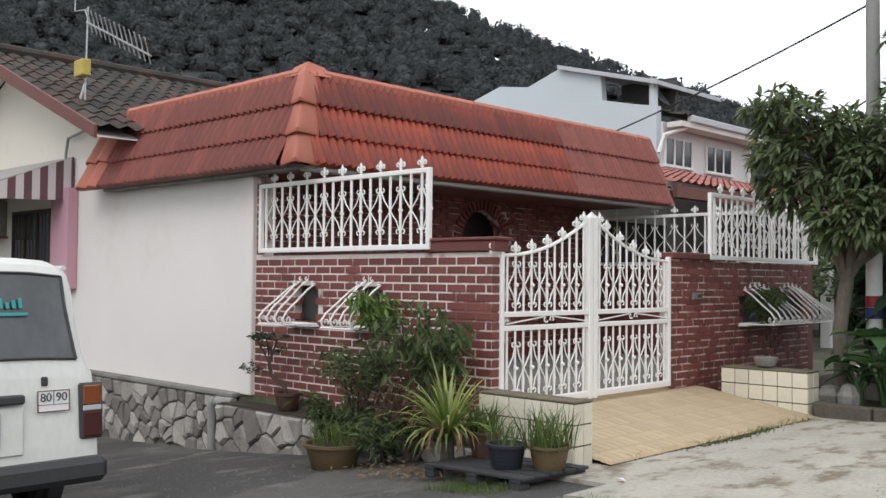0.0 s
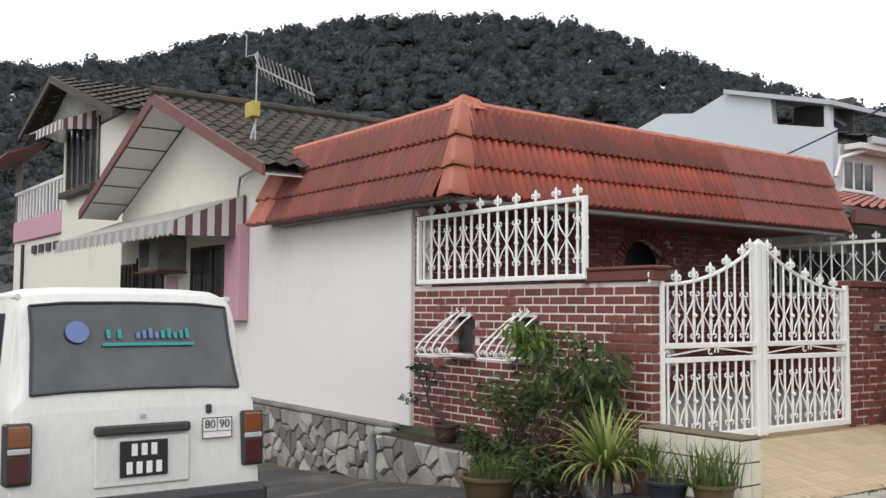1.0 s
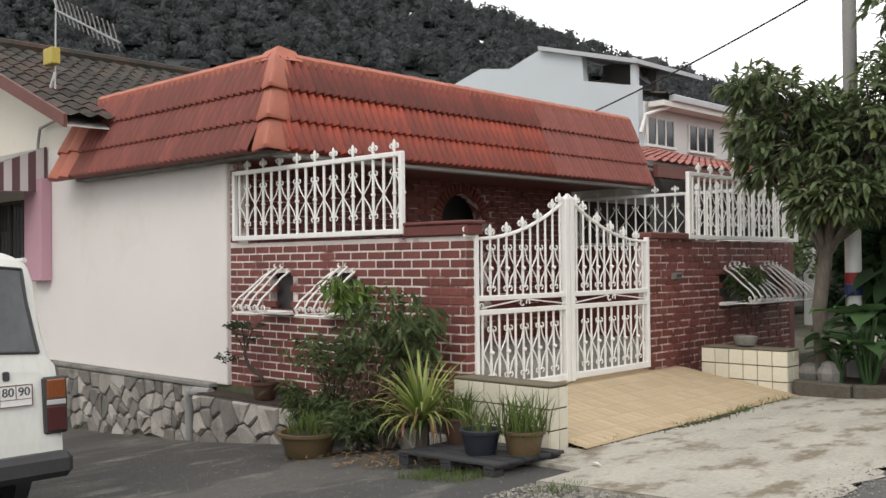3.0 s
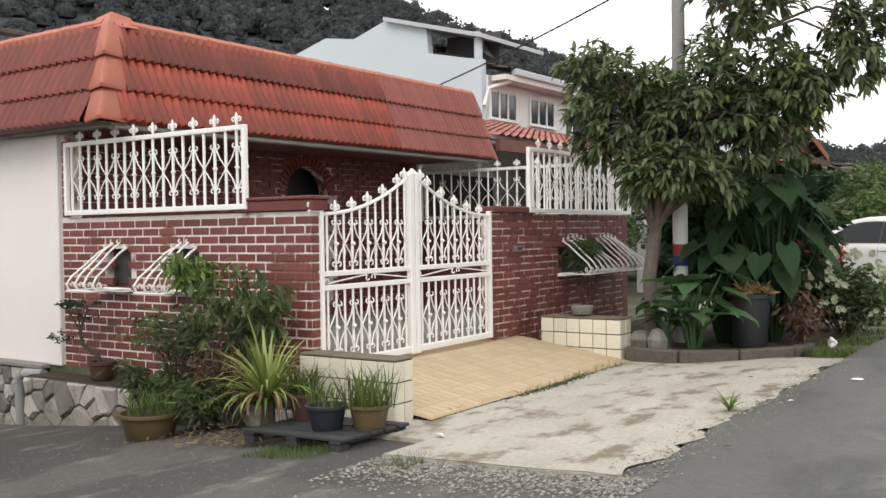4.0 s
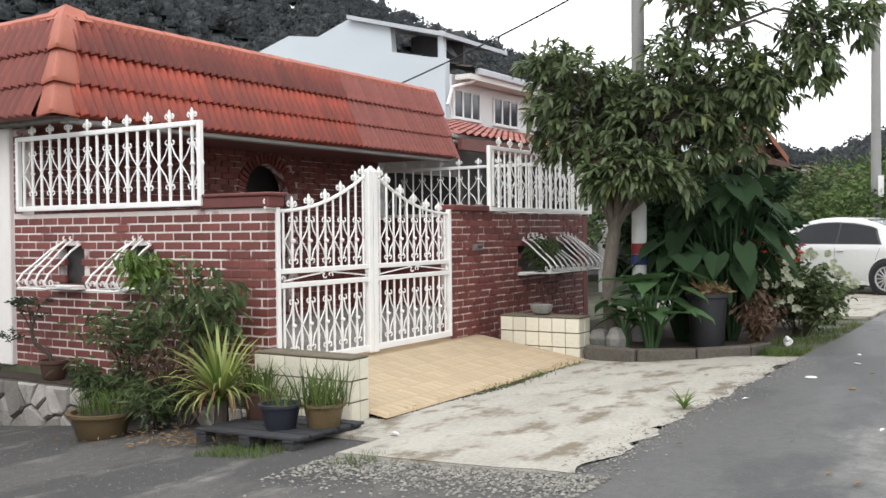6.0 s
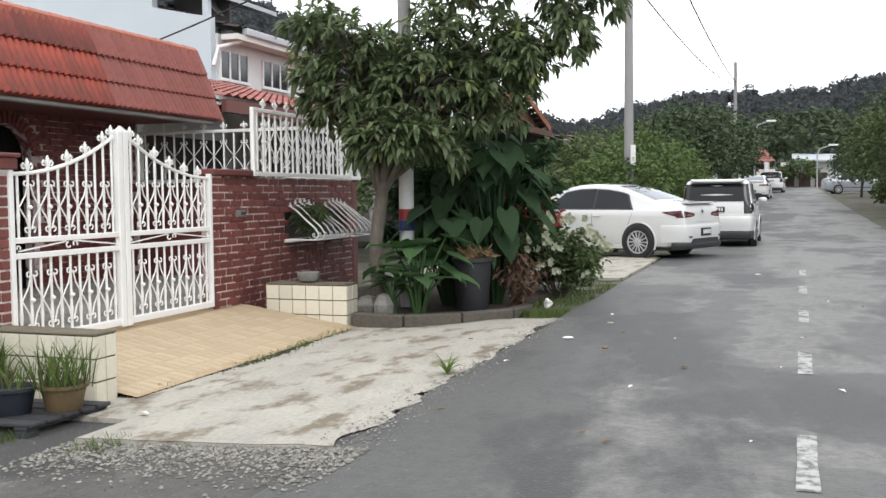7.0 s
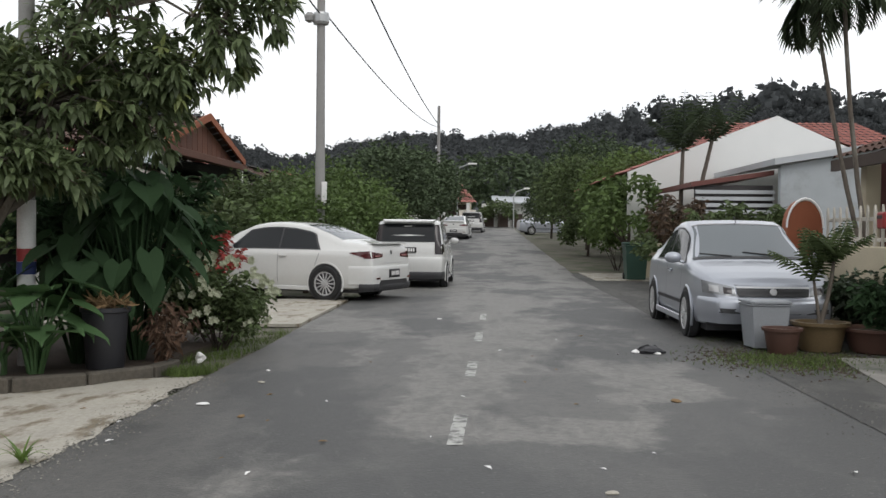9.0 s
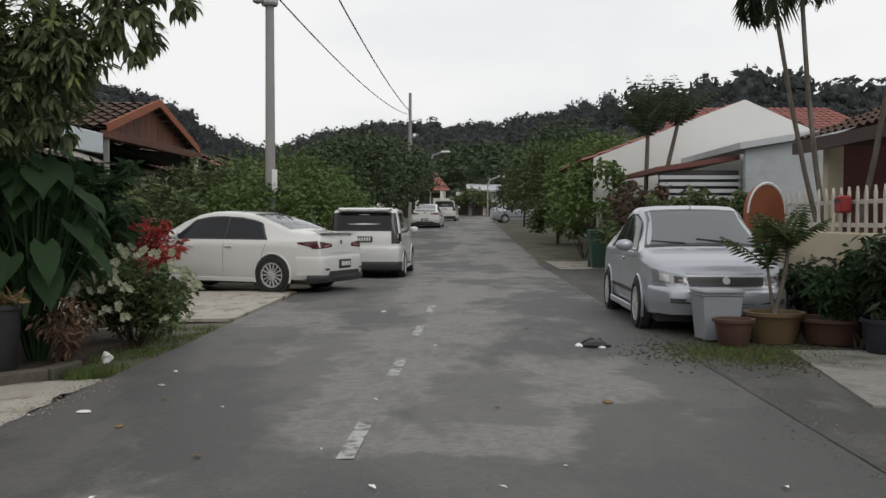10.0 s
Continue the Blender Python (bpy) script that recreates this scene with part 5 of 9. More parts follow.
    def bumper(self, front, z0, z1, off, depth=0.45):
        """A band wrapped round one end, standing proud of the body."""
        e, sg = (self.x1, -1) if front else (self.x0, 1)
        side = [(e + sg * depth * f, self.half(e + sg * depth * f)) for f in (1, .8, .6, .45, .32, .2, .1, .03)]
        w0 = self.half(e)
        side += [(e - sg * 0.012, w0 * 0.93), (e - sg * 0.03, w0 * 0.75), (e - sg * 0.04, w0 * 0.4)]
        line = [(x, y) for x, y in side] + [(x, -y) for x, y in reversed(side)]
        h_ = z1 - z0
        rows = []
        for f, k in ((0, -0.05), (0.06, -0.02), (0.25, 0.6), (0.5, 1), (0.8, 0.9), (0.95, 0.5), (1.0, -0.04)):
            kk = off * k
            rows.append([(x - sg * kk * min(1, 1.3 * abs(x - e - sg * depth) / depth), y + math.copysign(kk, y) * 0.8, z0 + f * h_) for x, y in line])
        return Shape().grid(rows).add(rows[0], [tuple(range(len(line)))]).add(rows[-1], [tuple(range(len(line)))])

    def top_panel(self, xa, xb, width=0.88, n=12, out=0.006):
        """A sheet on the top surface between two stations: a windscreen."""
        rows = []
        for i in range(n + 1):
            x = xa + (xb - xa) * i / n
            s = self.section(x)
            pts = []
            for f in (-1, -0.85, -0.5, 0, 0.5, 0.85, 1):
                a = abs(f) * width
                ys_, zs_ = [p[0] for p in s[9:]][::-1], [p[1] for p in s[9:]][::-1]
                y = a * s[9][0]
                z = float(np.interp(y, ys_, zs_))
                pts.append((x, math.copysign(y, f) if f else 0.0, z + out))
            rows.append(pts)
        return Shape().grid(rows)


wheel_cache = {}


def wheel(parent, x, y, r, sign, width=0.19):
    key = (r, sign)
    m = Matrix.Rotation(radians(-90 * sign), 4, "X")
    if key not in wheel_cache:
        o = width / 2
        ty = Shape().lathe([(r * 0.68, -o), (r * 0.93, -o), (r, -o + 0.03), (r, o - 0.03), (r * 0.97, o - 0.008), (r * 0.90, o), (r * 0.74, o - 0.004), (r * 0.69, o - 0.015), (r * 0.66, o - 0.03)], 30, m, False)
        rim = Shape().lathe([(r * 0.71, o - 0.018), (r * 0.69, o - 0.006), (r * 0.65, o - 0.006), (r * 0.62, o - 0.03)], 30, m, False)
        for k in range(14):
            a = 2 * math.pi * k / 14
            rim.cbox(0.03, -0.011, o - 0.034, r * 0.65, 0.011, o - 0.010, 0.004, m @ Matrix.Rotation(a, 4, "Z"))
        rim.lathe([(r * 0.66, o - 0.075), (0.0, o - 0.075)], 20, m, False)
        rim.lathe([(0.06, o - 0.034), (0.055, o - 0.008), (0.03, o - 0.002), (0.0, o - 0.002)], 14, m)
        wheel_cache[key] = (fixed(ty.mesh("tyre", M_RUBBER, True)), fixed(rim.mesh("rim", M_ALLOY, False)))
    ty, rim = wheel_cache[key]
    w = part("wheel", ty, None, parent, at=Matrix.Translation((x, y, r)))
    part("rim", rim, None, w, "silver spoked alloy rim")
    return w


def arch(parent, x, y, r, sign, paint=None):
    # black disc on the uncut body stands in for the shaded wheel well
    sh = Shape()
    n = 28
    ring = [(x + r * math.cos(math.pi * 2 * k / n), y + sign * 0.004, r * 0.90 + r * math.sin(math.pi * 2 * k / n)) for k in range(n)]
    sh.slab(ring, (0, -sign * 0.10, 0))
    part("wheel_well_disc", sh, M_BLACKPL, parent)
    if paint:
        lip = [(x + r * 1.03 * math.cos(math.pi * k / 16), y - sign * 0.004, r * 0.90 + r * 1.03 * math.sin(math.pi * k / 16)) for k in range(-2, 19)]
        part("fender_lip", Shape().tube(lip, 0.020, 6), paint, parent, smooth=True)


def bars_plate(parent, m, w=0.42, h=0.11, rows=1):
    p = part("number_plate", Shape().cbox(-w / 2, -0.004, -h / 2, w / 2, 0.008, h / 2, 0.003, m), M_PLATE, parent, "black number plate")
    for r_ in range(rows):
        zc = -h / 2 + h * (r_ + 0.5) / rows
        for k in range(6 if rows == 1 else 4 if r_ == 0 else 3):
            c = (k - (2.5 if rows == 1 else 1.5 if r_ == 0 else 1.0)) * (0.055 if rows == 1 else 0.062)
            part("plate_bar", Shape().box(c - 0.018, -0.0075, zc - h / rows * 0.33, c + 0.018, -0.004, zc + h / rows * 0.33, m), M_WHITEMARK, p, "plain white bar")


def mirror_shell(parent, x, y, z, paint, s):
    """A rounded door mirror on a short stalk."""
    m = Matrix.Translation((x, y, z)) @ Matrix.Diagonal((0.075, 0.115, 0.075, 1))
    sh = Shape().lathe([(0.02, -1.0), (0.55, -0.86), (0.85, -0.55), (1.0, 0.0), (0.85, 0.55), (0.55, 0.86), (0.02, 1.0)], 14, m)
    sh.tube([(x, y - s * 0.08, z - 0.04), (x, y - s * 0.16, z - 0.07)], 0.022, 6)
    part("mirror", sh, paint, parent, smooth=True)


def put_car(name, label, at, body, paint, wheels, r, side_glass, screens, gaps, group="parked cars"):
    t = thing(name, label, "car", at=at, group=group)
    part("body", body.mesh(), paint, t, smooth=True)
    for x in wheels:
        for s in (-1, 1):
            y = max(body.half(x - r), body.half(x), body.half(x + r))
            arch(t, x, s * y, r * 1.14, s, paint)
            wheel(t, x, s * (y - 0.058), r, s)
    for s in (-1, 1):
        a0, b1 = side_glass[0], side_glass[-1]
        part("window_surround", body.side_panel(a0[0] - 0.05, b1[1] + 0.06, 0.02, 0.95, s, 20, 0.003, a0[2] * 1.02, b1[3] * 1.02), M_BLACKPL, t, smooth=True)
        for a, b, s0, s1 in side_glass:
            part("side_window", body.side_panel(a, b, 0.08, 0.90, s, slant0=s0, slant1=s1), M_CARGLASS, t, smooth=True)
        part("sill", Shape().cbox(wheels[0] + r * 1.2, s * body.hw - 0.03, body.sill - 0.03, wheels[1] - r * 1.2, s * body.hw + 0.004, body.sill + 0.05, 0.008), paint, t)
        for x0, x1 in gaps:
            part("door_gap", body.side_sheet([(x0, body.sill + 0.08), (x0 + 0.008, body.sill + 0.08), (x1 + 0.008, body.belt - 0.01), (x1, body.belt - 0.01)], s, 1, 10, 0.002), M_BLACKPL, t)
    for a, b, w in screens:
        part("windscreen" if (a + b) > 0 else "rear_window", body.top_panel(a, b, w), M_SCREEN, t, smooth=True)
    part("underbody", Shape().box(body.x0 + 0.3, -body.hw * 0.85, body.sill - 0.06, body.x1 - 0.3, body.hw * 0.85, body.sill + 0.1), M_BLACKPL, t)
    return t


def heading(x, y, z, dx, dy):
    return Matrix.Translation((x, y, z)) @ Matrix.Rotation(math.atan2(dy, dx), 4, "Z")


SEDAN_TOP = [(-2.28, 0.56), (-2.275, 0.70), (-2.26, 0.86), (-2.235, 0.98), (-2.20, 1.045), (-2.13, 1.075), (-1.95, 1.09), (-1.62, 1.13), (-1.25, 1.27), (-0.85, 1.40), (-0.55, 1.455), (-0.15, 1.48), (0.15, 1.47), (0.45, 1.42), (0.80, 1.29), (1.15, 1.08), (1.35, 0.98), (1.65, 0.92), (1.90, 0.85), (2.10, 0.76), (2.22, 0.65), (2.28, 0.52)]
def sedan_white(at):
    b = CarBody(SEDAN_TOP, 0.88, 0.22, 0.95, 0.72)
    t = put_car("sedan", "white four-door sedan parked with its tail to the street", at, b, M_CARWHITE, (-1.33, 1.30), 0.325,
                [(-1.16, -0.30, 0.20, 0.0), (-0.26, 1.02, 0.0, -0.60)], [(-1.56, -0.74, 0.84), (0.42, 1.28, 0.90)], [(-0.98, -1.20), (-0.27, -0.27), (0.95, 1.0)])
    for s in (-1, 1):
        lm = part("tail_lamp", b.end_sheet([(s * 0.36, 0.83), (s * 0.82, 0.80), (s * 0.82, 0.94), (s * 0.36, 0.89)], False, 10, 3, 0.012), M_REDLAMP, t, "dark red tail lamp", smooth=True)
        part("wrap_lens", b.side_sheet([(-2.21, 0.80), (-1.84, 0.90), (-1.84, 0.915), (-2.21, 0.945)], s, 8, 3, 0.010), M_REDLAMP, lm, smooth=True)
        part("clear_lens", b.end_sheet([(s * 0.44, 0.845), (s * 0.66, 0.835), (s * 0.66, 0.865), (s * 0.44, 0.865)], False, 4, 2, 0.016), M_PINKLENS, lm, smooth=True)
        mirror_shell(t, 0.80, s * 0.96, 1.03, M_CARWHITE, s)
        for x in (-0.25, 0.62):
            part("door_handle", Shape().cbox(x - 0.22, s * 0.872, 0.82, x - 0.06, s * 0.900, 0.85, 0.006), M_CARWHITE, t)
    part("boot_lip", Shape().slab([(-2.27, -0.60, 1.075), (-2.10, -0.66, 1.09), (-2.10, 0.66, 1.09), (-2.27, 0.60, 1.075)], (0, 0, 0.022)), M_CARWHITE, t, "raised boot lip")
    part("rear_bumper", b.bumper(False, 0.33, 0.665, 0.016), M_CARWHITE, t, smooth=True)
    part("diffuser", b.bumper(False, 0.20, 0.335, 0.022, 0.24), M_BLACKPL, t, "black lower bumper", smooth=True)
    part("diffuser_panel", Shape().slab([(-2.33, -0.62, 0.22), (-2.33, 0.62, 0.22), (-2.34, 0.52, 0.40), (-2.34, -0.52, 0.40)], (0.03, 0, 0)), M_BLACKPL, t, "black diffuser panel")
    part("boot_gap", b.end_sheet([(-0.60, 0.668), (0.60, 0.668), (0.60, 0.682), (-0.60, 0.682)], False, 8, 1, 0.003), M_BLACKPL, t)
    part("boot_trim", b.end_sheet([(-0.34, 0.705), (0.34, 0.705), (0.34, 0.725), (-0.34, 0.725)], False, 8, 1, 0.012), M_ALLOY, t)
    part("boot_emblem", b.end_sheet([(-0.03, 0.88), (0.03, 0.88), (0.035, 0.95), (-0.035, 0.95)], False, 1, 1, 0.012), M_BLACKPL, t, "small dark emblem shape")
    part("plate_recess", Shape().cbox(-2.345, -0.22, 0.44, -2.29, 0.22, 0.60, 0.008), M_BLACKPL, t)
    bars_plate(t, Matrix.Translation((-2.352, 0, 0.525)) @ Matrix.Rotation(radians(-90), 4, "Z"), 0.36, 0.12)
    for s in (-1, 1):
        part("rear_reflector", b.end_sheet([(s * 0.56, 0.42), (s * 0.70, 0.42), (s * 0.70, 0.45), (s * 0.56, 0.45)], False, 3, 1, 0.05), M_REDLAMP, t)
    return t


HATCH_TOP = [(-1.85, 0.55), (-1.845, 0.72), (-1.83, 0.90), (-1.80, 1.02), (-1.74, 1.20), (-1.67, 1.38), (-1.61, 1.48), (-1.53, 1.535), (-1.35, 1.56), (-0.6, 1.575), (0.10, 1.55), (0.45, 1.46), (0.95, 1.10), (1.15, 1.0), (1.60, 0.90), (1.75, 0.80), (1.85, 0.55)]
def hatchback(at):
    b = CarBody(HATCH_TOP, 0.85, 0.22, 1.00, 0.84, tail_in=0.10)
    t = put_car("hatchback", "white compact hatchback parked along the street", at, b, M_CARWHITE, (-1.22, 1.22), 0.31,
                [(-1.30, -0.45, 0.10, 0.0), (-0.40, 0.85, 0.0, -0.45)], [(0.40, 1.08, 0.88)], [(-0.75, -0.95), (-0.42, -0.42), (0.85, 0.88)])
    part("rear_window", b.end_sheet([(-0.70, 1.06), (0.70, 1.06), (0.60, 1.475), (-0.60, 1.475)], False, 14, 8, 0.010), M_CARGLASS, t, "dark tinted rear window", smooth=True)
    for s in (-1, 1):
        part("tail_lamp", b.end_sheet([(s * 0.62, 0.78), (s * 0.80, 0.78), (s * 0.70, 1.46), (s * 0.60, 1.46)], False, 5, 10, 0.013), M_SMOKED, t, "dark smoked tail lamp", smooth=True)
        part("side_lens", b.side_sheet([(-1.80, 0.80), (-1.62, 0.84), (-1.58, 1.02), (-1.78, 1.02)], s, 4, 4, 0.008), M_SMOKED, t, smooth=True)
        mirror_shell(t, 0.62, s * 0.94, 1.07, M_CARWHITE, s)
        part("spoiler_end", Shape().cbox(-1.60, s * 0.42 - 0.03, 1.535, -1.50, s * 0.42 + 0.03, 1.565, 0.01), M_BLACKPL, t)
    part("spoiler", Shape().slab([(-1.75, -0.56, 1.512), (-1.45, -0.62, 1.545), (-1.45, 0.62, 1.545), (-1.75, 0.56, 1.512)], (0, 0, 0.035)), M_CARWHITE, t)
    part("rear_bumper", b.bumper(False, 0.38, 0.72, 0.022), M_CARWHITE, t, smooth=True)
    part("lower_bumper", b.bumper(False, 0.22, 0.385, 0.018, 0.30), M_BLACKPL, t, smooth=True)
    part("tailgate_gap", b.end_sheet([(-0.66, 0.735), (0.66, 0.735), (0.66, 0.747), (-0.66, 0.747)], False, 8, 1, 0.003), M_BLACKPL, t)
    bars_plate(t, Matrix.Translation((-1.865, 0, 0.88)) @ Matrix.Rotation(radians(-90), 4, "Z"), 0.40, 0.12)
    part("emblem", b.end_sheet([(0.30, 0.93), (0.46, 0.93), (0.46, 0.945), (0.30, 0.945)], False, 1, 1, 0.008), M_ALLOY, t, "small chrome badge bar")
    return t


SAGA_TOP = [(-2.10, 0.60), (-2.09, 0.80), (-2.07, 0.98), (-1.95, 1.08), (-1.50, 1.13), (-1.10, 1.30), (-0.75, 1.43), (-0.3, 1.50), (0.10, 1.50), (0.40, 1.43), (0.80, 1.19), (1.10, 1.005), (1.22, 0.965), (1.55, 0.91), (1.80, 0.845), (1.95, 0.785), (2.04, 0.72), (2.10, 0.64), (2.14, 0.54), (2.155, 0.44)]
def sedan_silver(at):
    b = CarBody(SAGA_TOP, 0.845, 0.20, 0.93, 0.76, nose_in=0.26)
    t = put_car("sedan", "silver compact sedan parked facing up the street", at, b, M_CARSILVER, (-1.23, 1.235), 0.295,
                [(-1.15, -0.25, 0.20, 0.0), (-0.20, 0.95, 0.0, -0.50)], [(-1.45, -0.72, 0.86), (0.33, 1.11, 0.955)], [(-0.85, -1.05), (-0.22, -0.22), (0.82, 0.86)])
    for s in (-1, 1):
        hl_ = part("headlamp", b.end_sheet([(s * 0.43, 0.575), (s * 0.77, 0.605), (s * 0.775, 0.755), (s * 0.45, 0.685)], True, 10, 5, 0.012), M_CLEARLAMP, t, "clear headlamp with dark inner shell", smooth=True)
        part("reflector", b.end_sheet([(s * 0.48, 0.60), (s * 0.58, 0.605), (s * 0.58, 0.685), (s * 0.48, 0.67)], True, 4, 4, 0.017), M_SMOKED, hl_, smooth=True)
        part("reflector", b.end_sheet([(s * 0.63, 0.62), (s * 0.72, 0.63), (s * 0.72, 0.71), (s * 0.63, 0.695)], True, 4, 4, 0.017), M_ALLOY, hl_, smooth=True)
        part("fog_lamp", b.end_sheet([(s * 0.37, 0.37), (s * 0.68, 0.385), (s * 0.72, 0.44), (s * 0.37, 0.425)], True, 8, 3, 0.066), M_BLACKPL, t, "dark fog lamp recess", smooth=True)
        mirror_shell(t, 0.80, s * 0.94, 1.0, M_CARSILVER, s)
        part("rub_strip", b.side_sheet([(-0.9, 0.40), (0.85, 0.40), (0.85, 0.445), (-0.9, 0.445)], s, 10, 1, 0.010), M_BLACKPL, t)
        part("handle", Shape().cbox(0.05, s * 0.842, 0.80, 0.20, s * 0.866, 0.83, 0.006), M_CARSILVER, t)
    part("bumper", b.bumper(True, 0.25, 0.555, 0.035, 0.42), M_CARSILVER, t, smooth=True)
    gr = part("radiator_grille", b.end_sheet([(-0.41, 0.575), (0.41, 0.575), (0.43, 0.672), (-0.43, 0.672)], True, 16, 5, 0.030), M_BLACKPL, t, "black grille with a chrome bar", smooth=True)
    part("chrome_bar", b.end_sheet([(-0.43, 0.674), (0.43, 0.674), (0.43, 0.692), (-0.43, 0.692)], True, 16, 1, 0.032), M_ALLOY, gr, smooth=True)
    part("emblem", Shape().lathe([(0.045, 0), (0.04, 0.012), (0.0, 0.014)], 12, Matrix.Translation((2.145, 0, 0.630)) @ Matrix.Rotation(radians(75), 4, "Y")), M_ALLOY, t, "round chrome emblem shape")
    part("lower_intake", b.end_sheet([(-0.30, 0.37), (0.30, 0.37), (0.32, 0.45), (-0.32, 0.45)], True, 8, 3, 0.070), M_BLACKPL, t)
    part("bonnet_gap", b.end_sheet([(-0.44, 0.703), (0.44, 0.703), (0.44, 0.712), (-0.44, 0.712)], True, 10, 1, 0.004), M_BLACKPL, t)
    part("cowl", b.top_panel(1.08, 1.15, 0.955, 3, 0.010), M_BLACKPL, t, "black plastic cowl")
    for y0, y1 in ((0.42, -0.08), (-0.24, -0.64)):
        part("wiper", Shape().tube([(1.10, y0, 1.035), (1.01, y1, 1.085 if y1 > -0.3 else 1.06)], 0.010, 5), M_BLACKPL, t)
    part("aerial", Shape().tube([(0.32, 0, 1.46), (0.20, 0, 1.56)], 0.007, 5), M_BLACKPL, t)
    part("sun_strip", b.top_panel(0.335, 0.40, 0.955, 2, 0.009), M_SMOKED, t, "dark band at the top of the windscreen")
    return t


sedan_white(heading(-2.32, 19.96, -0.01, -0.93, 0.37))
hatchback(heading(-0.14, 24.55, 0.0, 0.02, 1.0))
sedan_silver(heading(5.02, 14.50, 0.0, -0.01, -1.0))
far_white = sedan_white(heading(-0.15, 62.0, rise(60), 0.05, 1.0))
tagged(far_white, "white sedan parked far down the street")
far2 = hatchback(heading(0.75, 76.0, rise(75), 0.05, 1.0))
tagged(far2, "white hatchback parked far down the street")
far3 = sedan_silver(heading(6.2, 72.0, rise(71), 1.0, 0.12))
tagged(far3, "silver sedan standing across the far end of the street")


# ---- old white van in the lane ----
VAN_TOP = [(-2.02, 0.52), (-2.00, 0.96), (-1.975, 1.06), (-1.90, 1.30), (-1.80, 1.62), (-1.74, 1.70), (-1.55, 1.755), (-0.8, 1.775), (0.6, 1.775), (1.1, 1.74), (1.45, 1.50), (1.85, 1.06), (2.0, 0.9), (2.06, 0.5)]
vb = CarBody(VAN_TOP, 0.805, 0.30, 1.02, 0.885, 0.05, 0.03, 0.10)
van = thing("van", "old white van with a dirty tailgate parked in the lane", "van",
            at=Matrix.Translation((-6.92, 1.29, -0.47)) @ Matrix.Rotation(radians(180), 4, "Z") @ Matrix.Rotation(radians(3.5), 4, "Y"))
part("body", vb.mesh(90), M_VANWHITE, van, smooth=True)
for x in (-1.15, 1.25):
    for s in (-1, 1):
        arch(van, x, s * 0.805, 0.33, s)
        wheel(van, x, s * 0.747, 0.295, s)
part("rear_window", vb.top_panel(-1.968, -1.80, 0.90, 12, 0.012), M_VANGLASS, van, smooth=True)
gask = Shape()
for f in (-0.905, 0.905):
    pts = []
    for i in range(9):
        x = -1.971 + 0.175 * i / 8
        s = vb.section(x)
        pts.append((x - 0.004, f * s[9][0], float(np.interp(abs(f) * s[9][0], [p[0] for p in s[9:]][::-1], [p[1] for p in s[9:]][::-1])) + 0.012))
    gask.tube(pts, 0.010, 6)
for x in (-1.971, -1.796):
    s = vb.section(x)
    gask.tube([(x - 0.004, f * s[9][0], float(np.interp(abs(f) * s[9][0], [p[0] for p in s[9:]][::-1], [p[1] for p in s[9:]][::-1])) + 0.012) for f in (-0.905, -0.6, 0, 0.6, 0.905)], 0.010, 6)
part("window_seal", gask, M_BLACKPL, van, "black rubber window seal", smooth=True)
# pale shapes behind the glass are only painted into it; stickers sit on it
GL = Matrix.Translation((-1.905, 0.22, 1.33)) @ Matrix.Rotation(radians(-90), 4, "Z") @ Matrix.Rotation(radians(-17), 4, "X")
st = Shape().box(0.0, -0.012, 0.035, 0.60, -0.008, 0.055, GL)
part("sticker_line", st, M_TEAL, van, "teal line sticker on the rear glass")
for k, w in enumerate((0.05, 0.05)):
    part("sticker_bar", Shape().box(0.03 + 0.07 * k, -0.012, 0.085, 0.03 + 0.07 * k + w * 0.5, -0.008, 0.145, GL), M_TEAL, van, "teal lettering bar on the rear glass")
for k in range(9):
    part("sticker_bar", Shape().box(0.22 + 0.041 * k, -0.012, 0.085, 0.22 + 0.041 * k + 0.024, -0.008, 0.125 + 0.014 * (k % 3), GL), M_BLUE if k < 4 else M_TEAL, van, "teal lettering bar on the rear glass")
disc = Shape().lathe([(0.072, 0), (0.072, 0.004), (0, 0.004)], 20, GL @ Matrix.Translation((-0.15, -0.010, 0.13)) @ Matrix.Rotation(radians(90), 4, "X"))
part("sticker_disc", disc, M_BLUE, van, "round blue sticker on the rear glass")
for s in (-1, 1):
    z0 = 0.56
    lm = part("tail_lamp", Shape().cbox(-2.045, s * 0.735 - 0.075, z0, -1.93, s * 0.735 + 0.075, z0 + 0.36, 0.012), M_BLACKPL, van, "tail lamp with amber over red lens")
    part("amber_lens", Shape().cbox(-2.055, s * 0.735 - 0.062, z0 + 0.22, -2.03, s * 0.735 + 0.062, z0 + 0.345, 0.008), M_AMBER, lm)
    part("red_lens", Shape().cbox(-2.055, s * 0.735 - 0.062, z0 + 0.015, -2.03, s * 0.735 + 0.062, z0 + 0.175, 0.008), M_DARKRED, lm)
    part("clear_lens", Shape().cbox(-2.055, s * 0.735 - 0.062, z0 + 0.18, -2.03, s * 0.735 + 0.062, z0 + 0.215, 0.006), M_ALLOY, lm)
    for a, b in ((-1.55, -0.55), (-0.45, 0.55), (0.65, 1.35)):
        part("side_window", vb.side_panel(a, b, 0.10, 0.86, s), M_CARGLASS, van, smooth=True)
    part("gutter", Shape().tube([(-1.74, s * 0.69, 1.685), (-1.0, s * 0.705, 1.715), (0.8, s * 0.70, 1.71)], 0.018, 6), M_VANWHITE, van)
part("handle_bar", Shape().cbox(-2.06, -0.30, 0.815, -1.98, 0.30, 0.875, 0.012), M_BLACKPL, van, "long black tailgate handle")
